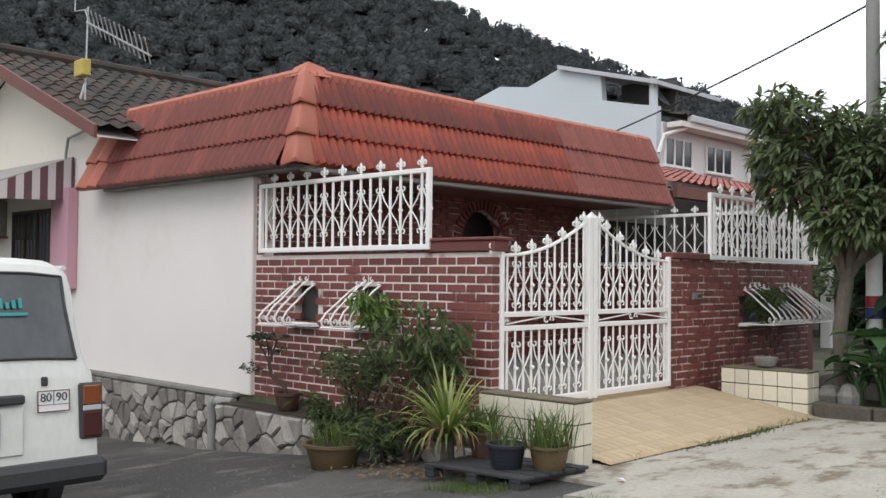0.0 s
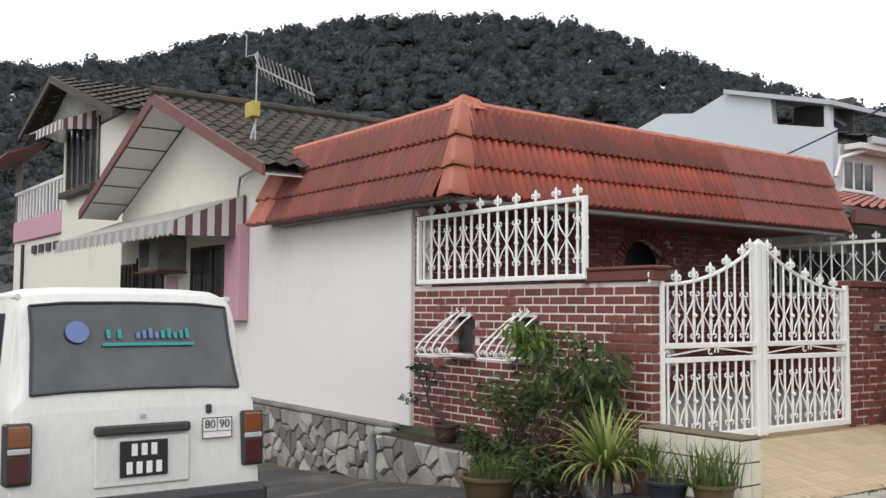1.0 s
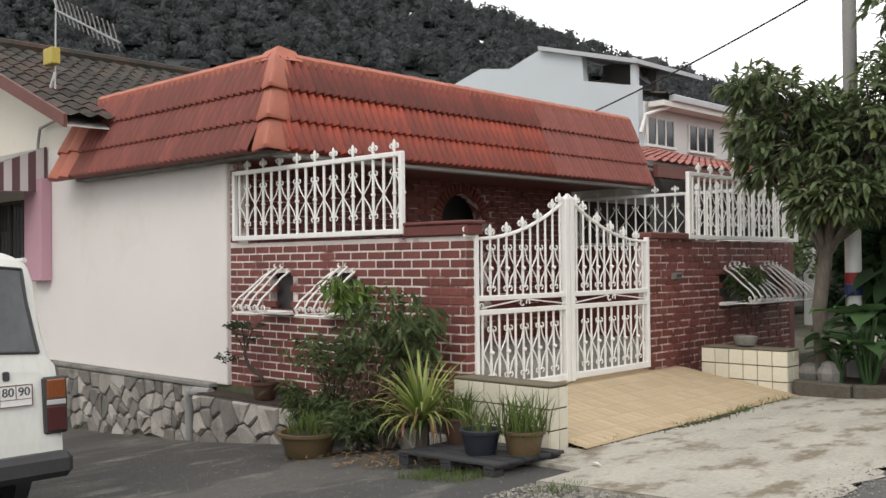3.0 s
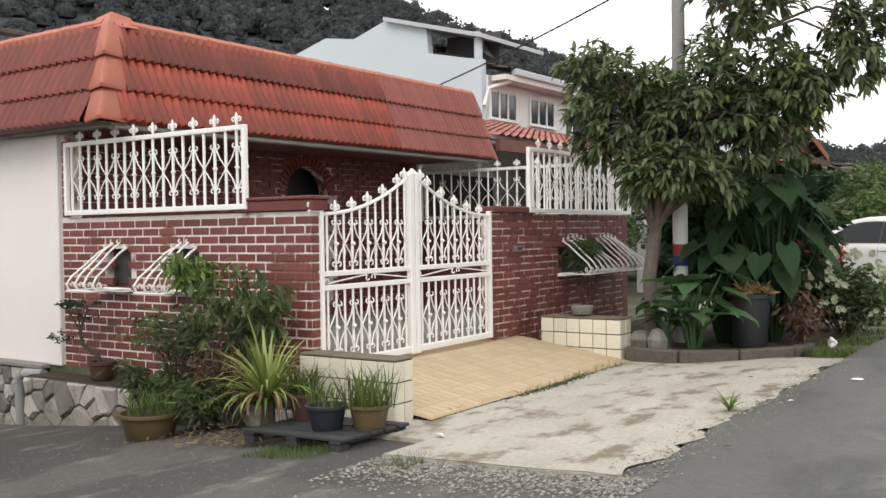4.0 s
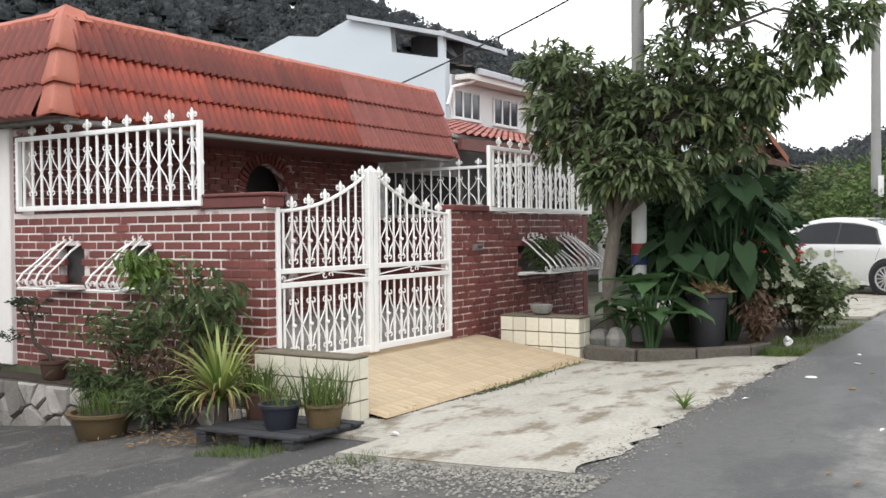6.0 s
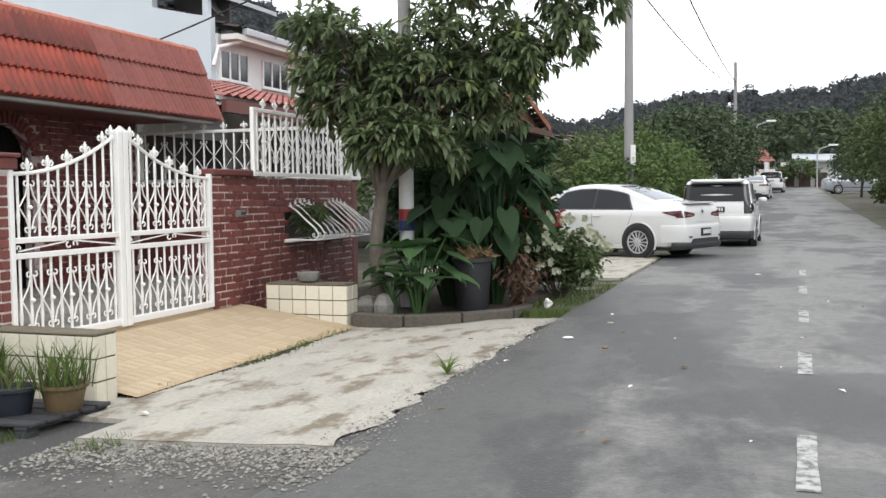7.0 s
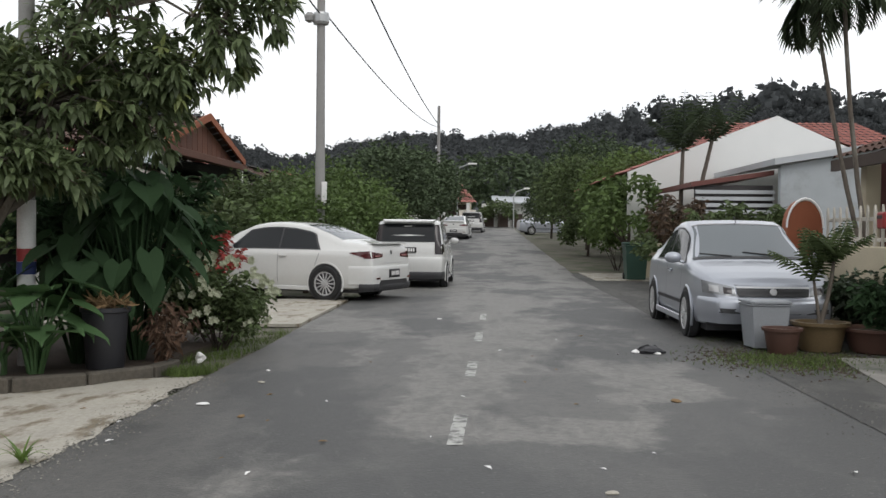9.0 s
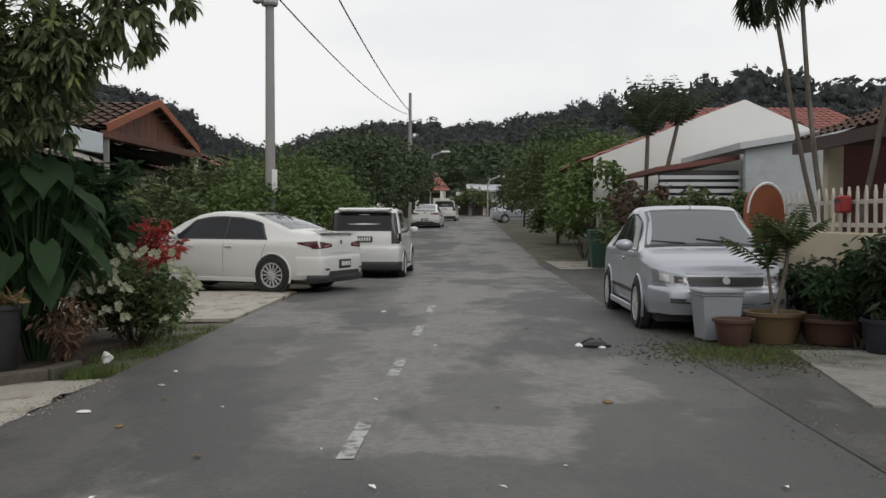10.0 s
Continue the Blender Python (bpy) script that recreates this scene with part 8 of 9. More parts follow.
part("porch_roof", Shape().slab([(6.6, 24.5, 2.45), (8.6, 24.5, 2.75), (8.6, 29.5, 2.75), (6.6, 29.5, 2.45)], (0, 0, 0.12)), M_FASCIA, ww_)
sv = Shape()
for k in range(9):
    sv.cbox(6.7, 24.45, 1.0 + k * 0.16, 8.6, 24.5, 1.09 + k * 0.16, 0.005)
part("louvre_screen", sv, M_METALROOF, ww_)
# dark sheet behind the louvres, for the shade between them
part("shade_screen", Shape().box(6.7, 24.6, 0, 8.6, 24.65, 2.5), M_DARK, ww_)

# boundary wall, fence and orange arch
bw_ = thing("boundary_wall", "cream boundary wall with a white picket top", "wall", kind="structure")
part("wall_panel", Shape().cbox(6.35, 10.5, -0.05, 6.5, 14.7, 1.18, 0.015), M_CREAMWALL, bw_)
part("wall_panel", Shape().cbox(6.35, 19.3, -0.05, 6.5, 30.0, 1.02, 0.015), M_CREAMWALL, bw_)
for k in range(18):
    y = 10.6 + k * 0.235
    part("picket", Shape().slab([(6.40, y - 0.024, 1.12), (6.40, y + 0.024, 1.12), (6.40, y + 0.024, 1.62), (6.40, y, 1.70), (6.40, y - 0.024, 1.62)], (0.025, 0, 0)), M_PICKET, bw_)
for z in (1.24, 1.50):
    part("rail", Shape().cbox(6.425, 10.5, z, 6.455, 14.7, z + 0.05, 0.004), M_PICKET, bw_)
mb = thing("mailbox", "red metal mailbox on the fence", "mailbox", at=Matrix.Translation((6.40, 12.45, 1.40)))
part("case", Shape().cbox(-0.13, -0.09, 0, 0.0, 0.11, 0.20, 0.02), M_REDBOX, mb)
part("flap", Shape().cbox(-0.136, -0.07, 0.12, -0.13, 0.09, 0.16, 0.002), M_DARK, mb)
oa = thing("orange_gate_pillar", "orange rounded gate pillar with a white edge", "gate pillar", at=Matrix.Translation((7.18, 17.9, -0.12)) @ Matrix.Scale(0.62, 4, (1, 0, 0)))
prof = [(-0.5, 0, 0), (0.5, 0, 0), (0.5, 0, 1.55)] + [(0.5 * math.cos(math.pi * k / 12), 0, 1.55 + 0.5 * math.sin(math.pi * k / 12)) for k in range(1, 12)] + [(-0.5, 0, 1.55)]
part("pillar", Shape().slab(prof, (0, 0.3, 0)), M_ORANGE, oa)
part("edge", Shape().tube([(p[0] * 1.02, 0.0, p[2] * 1.005) for p in prof[2:]], 0.03, 6), M_WHITEMARK, oa)
sl_ = Shape().slab([(4.9, 8.2, -0.03), (9.0, 8.2, -0.03), (9.0, 11.1, -0.03), (5.3, 11.1, -0.03)], (0, 0, 0.05))
solid("driveway_slab", sl_, M_CONC_OLD, "pale concrete driveway slab across the street", "driveway", kind="structure")
solid("driveway_slab", Shape().slab([(4.6, 27.0, -0.03), (9.0, 27.0, -0.03), (9.0, 31.5, -0.03), (4.6, 31.5, -0.03)], (0, 0, 0.05)), M_CONC, "pale concrete driveway slab across the street", "driveway", kind="structure")
solid("driveway_slab", Shape().slab([(-6, 14.0, -0.07), (-1.0, 14.0, -0.03), (-1.0, 18.9, -0.03), (-6, 18.9, -0.07)], (0, 0, 0.045)), M_CONC, "pale concrete driveway slab under the sedan", "driveway", kind="structure")


def wheelie_bin(name, label, at, w, d, hgt, material, wheels_=True):
    t = thing(name, label, "bin", at=at, group="rubbish bins")
    b = Shape()
    b.add([(-w * .4, -d * .4, 0.03), (w * .4, -d * .4, 0.03), (w * .4, d * .4, 0.03), (-w * .4, d * .4, 0.03), (-w * .5, -d * .5, hgt * .92), (w * .5, -d * .5, hgt * .92), (w * .5, d * .5, hgt * .92), (-w * .5, d * .5, hgt * .92)],
          [(3, 2, 1, 0), (0, 1, 5, 4), (1, 2, 6, 5), (2, 3, 7, 6), (3, 0, 4, 7), (4, 5, 6, 7)])
    part("tub", b, material, t)
    part("rim", Shape().cbox(-w * .53, -d * .53, hgt * .88, w * .53, d * .53, hgt * .93, 0.012), material, t)
    part("lid", Shape().cbox(-w * .54, -d * .56, hgt * .93, w * .54, d * .54, hgt, 0.03), material, t)
    if wheels_:
        for s in (-1, 1):
            part("wheel", Shape().lathe([(0.09, -0.025), (0.1, 0), (0.09, 0.025)], 14, Matrix.Translation((s * w * .42, d * .42, 0.10)) @ Matrix.Rotation(radians(90), 4, "Y")), M_RUBBER, t)
    return t


wheelie_bin("wheelie_bin", "dark green wheeled bin by the far driveway", heading(5.75, 27.6, 0.0, 1, 0), 0.62, 0.7, 1.05, M_GREENBIN)
wheelie_bin("wheelie_bin", "grey plastic bin in front of the silver car", heading(4.78, 11.95, 0.0, 1, 0.1), 0.44, 0.42, 0.57, M_GREYBIN, False)
q1 = pot("plant_pot", "brown clay pot beside the grey bin", Matrix.Translation((4.83, 11.45, 0.0)), 0.20, 0.30, M_TERRAPOT)
q2 = pot("plant_pot", "large ochre rimmed pot with a young palm", Matrix.Translation((5.36, 11.80, 0.0)), 0.30, 0.34, M_GLAZEPOT)
q3 = pot("plant_pot", "wide brown bowl planter by the driveway", Matrix.Translation((5.98, 11.75, 0.0)), 0.38, 0.28, M_TERRAPOT)
q4 = pot("plant_pot", "dark blue pot by the driveway", Matrix.Translation((6.15, 10.9, 0.02)), 0.22, 0.34, M_NAVYPOT)


def frond(sh, r, base, a, L, tilt, n=16, leaf_l=0.30, leaf_w=0.03, bend=1.2):
    """A feather palm frond: an arching rib with leaflets on both sides."""
    out = Vector((math.cos(a), math.sin(a), 0))
    p, ang = Vector(base), tilt
    for i in range(n):
        f = i / n
        step = (out * math.cos(ang) + Vector((0, 0, math.sin(ang)))) * L / n
        for s in (-1, 1):
            side = Vector((-math.sin(a), math.cos(a), 0)) * s
            leaf(sh, p, side + step.normalized() * 0.7 + Vector((0, 0, -0.35)), Vector((0, 0, 1)), leaf_l * math.sin(math.pi * (0.15 + 0.8 * f)) * r.uniform(.8, 1.1), leaf_w, 0.2, 0.25)
        q = p + step
        sh.tube([p, q], 0.012 * (1 - f) + 0.003, 3, False)
        p = q
        ang -= bend / n


def palm(label, at, r, trunks, n_fr, L, leaf_l, category="palm tree", tilt=(0.1, 1.3), material=None, droop=1.4):
    t = thing("palm", label, category, at=at)
    for top, r0, lean in trunks:
        pts = [Vector((top[0] * f + lean[0] * math.sin(math.pi * f), top[1] * f + lean[1] * math.sin(math.pi * f), top[2] * f)) for f in (0, .2, .4, .6, .8, 1)]
        part("trunk", Shape().tube(pts, [r0 * 1.3, r0, r0 * .9, r0 * .85, r0 * .8, r0 * .7], 9), M_BARK, t, "slender ringed grey trunk", smooth=True)
        cr = Shape()
        for k in range(n_fr):
            frond(cr, r, pts[-1], 2 * math.pi * k / n_fr + r.uniform(-.3, .3), L * r.uniform(.8, 1.1), r.uniform(*tilt), 14, leaf_l, leaf_w=0.035, bend=droop)
        plant_mesh("crown", cr, material or M_PALM, t)
    return t


rp_ = random.Random(9)
palm("young feather palm in an ochre pot", Matrix.Translation((5.36, 11.80, 0.30)), rp_, [((0.16, 0.05, 0.72), 0.028, (0.02, 0)), ((-0.06, 0.05, 0.50), 0.022, (0, 0))], 8, 0.62, 0.20, "potted palm", (0.75, 1.5), M_SHRUB, 0.5)
palm("tall slender palms beside the driveway", Matrix.Translation((6.75, 13.6, 0.15)), rp_, [((-0.90, 0.1, 4.45), 0.034, (-0.08, 0)), ((-0.58, -0.1, 4.62), 0.036, (-0.10, 0)), ((0.66, -0.4, 4.95), 0.040, (0.1, 0))], 12, 0.88, 0.44, tilt=(-0.8, 0.9), droop=1.6)
palm("feather palms behind the hedge across the street", Matrix.Translation((6.7, 26.5, 0.0)), rp_, [((0.1, 0, 3.5), 0.07, (0, 0)), ((0.95, 0.4, 3.8), 0.07, (0, 0))], 13, 1.55, 0.42, tilt=(0.75, 1.5), droop=0.5)
solid("rockery", Shape().lathe([(0.2, 0), (0.75, 0.05), (0.7, 0.25), (0.4, 0.42), (0.02, 0.48)], 9), M_CONC_OLD, "mossy rockery at the foot of the palms", "rockery", at=Matrix.Translation((6.3, 13.4, -0.03)))
shrub("shrub", "low dark shrub by the fence", pose(6.05, 12.55, 0.0), rp_, 0.75, 0.5, 8, 0.14, 0.05, 8, M_BONSAI)
shrub("shrub", "dark leafy plants crowded by the driveway", pose(6.12, 11.35, 0.0), rp_, 0.85, 0.45, 8, 0.16, 0.05, 8, M_TARO_DARK)
shrub("shrub", "dark leafy plants crowded by the driveway", pose(6.25, 10.75, 0.0), rp_, 1.0, 0.4, 8, 0.16, 0.05, 8, M_BONSAI)
shrub("shrub", "copper-red leaved shrub behind the silver car", pose(6.1, 22.5, 0.0), rp_, 1.75, 0.5, 8, 0.18, 0.07, 8, M_REDLEAF)
shrub("shrub", "tall green shrub behind the silver car", pose(6.7, 20.5, 0.0), rp_, 1.7, 0.5, 8, 0.22, 0.08, 8, M_SHRUB)
shrub("shrub", "yellow-green hedge bush by the far driveway", pose(6.0, 33.0, 0.0), rp_, 2.2, 0.6, 9, 0.24, 0.10, 9, M_LIGHTLEAF)


def round_tree(name, label, at, r, hgt, rad, n, material, size=0.35, trunk=True, cat="tree"):
    """A tree of many leaf clumps round a forked stem."""
    t = thing(name, label, cat, at=at)
    if trunk:
        w = Shape().tube([(0, 0, -0.2), (0.05, 0, hgt * 0.3), (0.1, 0.05, hgt * 0.6)], [0.05 * hgt ** .5, 0.04 * hgt ** .5, 0.02], 7)
        for k in range(5):
            d = rand_dir(r, 0.3, 0.8)
            w.tube([(0.05, 0, hgt * 0.3), Vector((0.05, 0, hgt * 0.4)) + d * rad * 0.4, Vector((0.05, 0, hgt * 0.5)) + d * rad * 0.8], [0.03 * hgt ** .5, 0.02, 0.008], 5)
        part("trunk", w, M_BARK_DARK, t)
    sh = Shape()
    cl = []
    for _ in range(max(8, n // 26)):
        d = rand_dir(r, -0.5, 1.0)
        cl.append((Vector((d.x * rad, d.y * rad, hgt * 0.62 + d.z * hgt * 0.36)) * 1.0, r.uniform(0.22, 0.42) * rad))
    for _ in range(n):
        c, cr = r.choice(cl)
        p = c + rand_dir(r) * cr * r.uniform(.5, 1.0)
        leaf(sh, p, rand_dir(r, -0.9, 0.5), rand_dir(r), size * r.uniform(.6, 1.2), size * 0.5, 0.2)
    plant_mesh("crown", sh, material, t)
    return t


rf = random.Random(14)
round_tree("garden_tree", "light green bushy tree behind the parked cars", pose(-3.4, 30.0, 0), rf, 2.9, 2.1, 7000, M_LIGHTLEAF, 0.18)
round_tree("garden_tree", "green bush by the pole", pose(-4.6, 26.5, 0), rf, 2.5, 1.6, 6000, M_SHRUB, 0.17)
round_tree("garden_tree", "light green bush by the fence", pose(-2.6, 33.5, 0), rf, 2.3, 1.5, 4000, M_LIGHTLEAF, 0.16)
round_tree("garden_tree", "dark green tree beyond the carport", pose(-2.8, 42.0, 0.1), rf, 4.4, 2.2, 6000, M_FARLEAF, 0.25)
round_tree("garden_tree", "dark green tree down the street", pose(-3.2, 52.0, 0.2), rf, 5.2, 2.8, 6000, M_FARLEAF, 0.28)
round_tree("garden_tree", "leafy bush in the front garden", pose(-4.6, 21.5, 0), rf, 1.9, 1.3, 1500, M_SHRUB, 0.22)
round_tree("garden_tree", "leafy creeper over the fence", pose(-5.4, 17.2, 0), rf, 2.0, 1.5, 1500, M_SHRUB, 0.2)
round_tree("garden_tree", "light green leafy tree across the street", pose(7.6, 38.0, 0.1), rf, 4.2, 2.0, 6000, M_LIGHTLEAF, 0.22)
round_tree("garden_tree", "green tree across the street", pose(6.6, 48.0, 0.15), rf, 4.6, 2.2, 5500, M_SHRUB, 0.25)
round_tree("garden_tree", "dark tree at the bend of the street", pose(8.5, 62.0, 0.3), rf, 6.5, 3.2, 6500, M_FARLEAF, 0.30)
round_tree("garden_tree", "dark tree at the end of the street", pose(-4.0, 74.0, 0.4), rf, 6.5, 3.4, 6500, M_FARLEAF, 0.33)
round_tree("garden_tree", "dark tree at the end of the street", pose(3.5, 106.0, 0.6), rf, 8.5, 5.0, 2400, M_FARLEAF, 0.8)
round_tree("garden_tree", "leafy bush by the gates at the street bend", pose(3.0, 93.0, rise(93)), rf, 2.4, 1.5, 900, M_SHRUB, 0.4)
round_tree("garden_tree", "light green bushy tree before the white gable", pose(5.7, 28.9, 0), rf, 2.9, 1.1, 1500, M_LIGHTLEAF, 0.22)
round_tree("garden_tree", "low dark bush at the foot of the white gable", pose(6.6, 25.4, 0), rf, 1.7, 1.0, 1100, M_SHRUB, 0.2)
for bx, by, bh_, br, mat_ in ((6.0, 42.0, 1.7, 1.0, M_SHRUB), (6.2, 54.0, 3.4, 1.6, M_FARLEAF), (6.0, 64.0, 3.0, 1.6, M_FARLEAF)):
    round_tree("hedge_bush", "dark leafy bush beside the opposite verge", pose(bx, by, rise(by)), rf, bh_, br, 2600, mat_, 0.2, cat="bush")
round_tree("garden_tree", "light green bush round the foot of the pole", pose(-2.35, 21.75, 0), rf, 2.1, 0.95, 2600, M_LIGHTLEAF, 0.15, cat="bush")
rdf = shrub("flowering_shrub", "red-flowered shrub by the fence", pose(-3.5, 17.2, 0), rp_, 1.2, 0.5, 8, 0.14, 0.06, 7, M_REDFLOWER)

# ---- the far end of the street and the house behind the lane ----
eh = thing("end_house", "low pink-roofed house closing the street", "house")
ez = rise(86)
part("wall", Shape().box(-9.0, 88, 0, 0.4, 95, ez + 2.4), M_CREAMWALL, eh)
tagged(part("roof", tiled_slope(Shape(), (-9.6, 86.6, ez + 2.3), (1.0, 86.6, ez + 2.3), (-0.6, 91, ez + 4.3), (-8.0, 91, ez + 4.3), 24, 8, 0.08), M_PINKROOF, eh), kind="stuff")
part("porch_gable", Shape().slab([(-5.6, 86.2, ez + 2.2), (-1.6, 86.2, ez + 2.2), (-3.8, 86.2, ez + 3.9)], (0, 0.2, 0)), M_REDROOF, eh, "red gable of the porch")
for x in (-8.4, -5.4, -2.0, 0.2):
    part("porch_post", Shape().cbox(x - 0.15, 86.4, 0, x + 0.15, 86.8, ez + 2.3, 0.02), M_WHITE2, eh)
# dark sheet before the cream wall gives this porch its shade
part("dark_porch_back", Shape().box(-8.8, 87.9, 0, 0.2, 87.98, ez + 2.2), M_WOOD_DARK, eh)
part("garage_door", Shape().cbox(-0.6, 86.9, 0, 0.9, 87.0, ez + 1.7, 0.02), M_GABLE, eh, "pale garage door")
ch = thing("end_house", "low cream house with brown gates at the street bend", "house")
part("wall", Shape().box(1.4, 95, 0, 8.2, 101, ez + 2.5), M_WHITE2, ch)
part("roof", Shape().slab([(2.4, 94, ez + 2.6), (7.4, 94, ez + 2.4), (7.4, 101, ez + 3.2), (2.4, 101, ez + 3.4)], (0, 0, 0.15)), M_METALROOF, ch)
for x in (1.6, 3.0, 4.4):
    part("gate_leaf", Shape().cbox(x, 94.7, 0, x + 1.0, 94.8, ez + 1.5, 0.02), M_WOOD_DARK, ch)
bh = thing("two_storey_house", "white two-storey house with a mauve balcony and striped awning", "house")
BY = 6.5
part("wall", Shape().box(-27.35, BY, -1.6, -21.8, 14.0, 6.0), M_GABLE, bh)
part("gable", Shape().slab([(-29.6, BY, 6.45), (-27.35, BY, 5.95), (-21.8, BY, 5.95), (-22.2, BY, 6.05), (-27.0, BY, 7.5)], (0, 0.2, 0)), M_CONC_OLD, bh, "grey gable boards")
sh = Shape()
tiled_slope(sh, (-21.2, BY - 0.5, 5.85), (-21.2, 14.5, 5.85), (-27.0, 14.5, 7.72), (-27.0, BY - 0.5, 7.72), 24, 10, 0.06)
tiled_slope(sh, (-30.6, BY - 0.5, 6.55), (-30.6, 14.5, 6.55), (-27.0, 14.5, 7.72), (-27.0, BY - 0.5, 7.72), 24, 10, 0.06)
tagged(part("roof", sh, M_DARKROOF, bh), kind="stuff")
part("fascia", Shape().slab([(-21.2, BY - 0.54, 5.86), (-27.0, BY - 0.54, 7.76), (-30.6, BY - 0.54, 6.58), (-30.6, BY - 0.54, 6.42), (-27.0, BY - 0.54, 7.56), (-21.2, BY - 0.54, 5.66)], (0, 0.06, 0)), M_WOOD_DARK, bh)
part("balcony_floor", Shape().cbox(-33.4, BY, 3.40, -27.36, 9.4, 4.08, 0.03), M_PINK, bh, "mauve painted balcony")
for k in range(15):
    x = -33.3 + k * 0.40
    part("baluster", Shape().cbox(x - 0.06, BY + 0.02, 4.08, x + 0.06, BY + 0.08, 4.98, 0.01), M_WHITE2, bh)
part("balcony_rail", Shape().cbox(-33.4, BY, 4.96, -27.4, BY + 0.12, 5.08, 0.02), M_WHITE2, bh)
part("balcony_post", Shape().cbox(-33.4, BY + 0.02, 4.08, -33.2, BY + 0.2, 6.1, 0.02), M_CONC_OLD, bh)
# shade at the back of the balcony, put in as a dark sheet
part("balcony_shade_sheet", Shape().box(-33.2, 9.3, -1.6, -27.4, 9.4, 6.3), M_DARK, bh)
part("lower_wall", Shape().box(-33.6, BY + 0.1, -1.6, -27.37, 9.2, 3.39), M_GABLE, bh)
part("canopy", Shape().slab([(-30.2, BY + 0.3, 6.4), (-34.2, BY + 0.3, 6.1), (-34.4, BY - 0.9, 5.75), (-30.4, BY - 0.9, 5.95)], (0, 0, 0.08)), M_FASCIA, bh)
aw2 = Shape().slab([(-24.5, BY, 6.40), (-27.2, BY, 6.45), (-27.6, BY - 0.9, 6.12), (-24.2, BY - 0.9, 6.02)], (0, 0, 0.03))
part("awning_top", aw2, M_AWN_TOP, bh, "grey canvas awning")
part("awning_valance", Shape().grid([[(-26.7, BY - 0.91, 6.10), (-24.15, BY - 0.91, 6.03)], [(-26.7, BY - 0.92, 5.86), (-24.15, BY - 0.92, 5.78)]]), M_AWN, bh, "striped canvas valance")
part("awning_flap", Shape().grid([[(-24.15, BY - 0.9, 6.03), (-24.25, BY, 6.40)], [(-24.15, BY - 0.9, 5.78), (-24.25, BY, 5.90)]]), striped("striped_flap_canvas", (0.60, 0.55, 0.55), (0.14, 0.07, 0.08), 0.12, 1), bh, "striped side flap")
wn_ = part("window", Shape().box(-26.75, BY - 0.04, 4.45, -23.9, BY - 0.01, 6.2), M_GLASS, bh)
part("window_sill", Shape().cbox(-26.9, BY - 0.25, 4.28, -23.8, BY, 4.45, 0.02), M_WOOD_DARK, wn_)
for k in range(6):
    part("window_bar", Shape().cbox(-26.75 + k * 0.57 - 0.03, BY - 0.09, 4.45, -26.75 + k * 0.57 + 0.03, BY - 0.04, 6.2, 0.01), M_CONC_OLD, wn_)
for k in range(5):
    part("vent_block", Shape().box(-31.0 + k * 0.85, BY + 0.04, 2.95, -30.5 + k * 0.85, BY + 0.11, 3.2), M_DARK, bh)
part("corner_pipe", Shape().tube([(-32.2, BY + 0.05, -1.5), (-32.2, BY + 0.05, 3.3)], 0.06, 6), M_WOOD_DARK, bh)


# ---- forested hills ----
AZ = [-60, -40, -23, -18, -16, -12, -8, -4, 0, 4, 8, 10, 12, 14, 16, 19, 24, 28, 31, 34, 37, 39, 42, 44, 46, 50, 54, 60, 65, 68, 71, 75, 85, 95, 120, 150]
EL = [7, 7.5, 7.8, 8.6, 8.7, 8.0, 7.2, 6.1, 5.8, 6.0, 5.4, 4.5, 4.4, 5.2, 6.4, 7.2, 8.8, 10, 11, 12.1, 13.1, 13.9, 14.9, 15.6, 16.3, 16.8, 16.9, 16.5, 15.7, 15.1, 13.9, 13, 12.4, 12, 10, 8]
DI = [170, 170, 172, 178, 182, 215, 245, 268, 282, 288, 285, 280, 265, 250, 238, 215, 205, 200, 195, 190, 210, 218, 230, 235, 240, 244, 248, 250, 246, 242, 238, 234, 226, 220, 220, 220]
CX, CY = 1.3, -0.3


def crest(az):
    return lerp(az, AZ, EL), lerp(az, AZ, DI)


hl = Shape()
azs = [-60 + 3 * k for k in range(71)]
rows = []
for f in (0.45, 0.62, 0.80, 1.0, 1.25, 1.7):
    row = []
    for az in azs:
        el, di = crest(az)
        d = di * f
        top_ = di * math.tan(radians(el)) - 6.0
        z = top_ * {0.45: 0.0, 0.62: 0.22, 0.80: 0.62, 1.0: 1.0, 1.25: 0.75, 1.7: 0.0}[f] - (1.5 if f == 0.45 else 0)
        a = radians(az)
        row.append((CX - d * math.sin(a), CY + d * math.cos(a), z))
    rows.append(row)
hl.grid(rows)
solid("hill", hl, M_HILL, "dark forested hillside behind the houses, haze put into its colour", "hill", kind="structure")
# the canopy: crowns packed over the slopes, each a dark lump inside a shell of many leaf sprays
def crown_blob(r):
    """One uneven round crown: a dome broken into lumps."""
    nu, nv = 10, 6
    off = Vector((r.uniform(0, 50), r.uniform(0, 50), 0))
    rows = []
    for j in range(nv + 1):
        th = math.pi * (0.02 + 0.66 * j / nv)
        row = []
        for i in range(nu + 1):
            ph = 2 * math.pi * (i % nu) / nu + 0.3 * j
            d = Vector((math.sin(th) * math.cos(ph), math.sin(th) * math.sin(ph), math.cos(th)))
            row.append(d * (1 + 0.14 * noise.noise(d * 1.6 + off) + 0.10 * noise.noise(d * 4.0 + off)))
        rows.append(row)
    return rows


rh_ = random.Random(77)
gen = np.random.default_rng(77)
blobs = [crown_blob(rh_) for _ in range(14)]
fo = Shape()
crowns = []


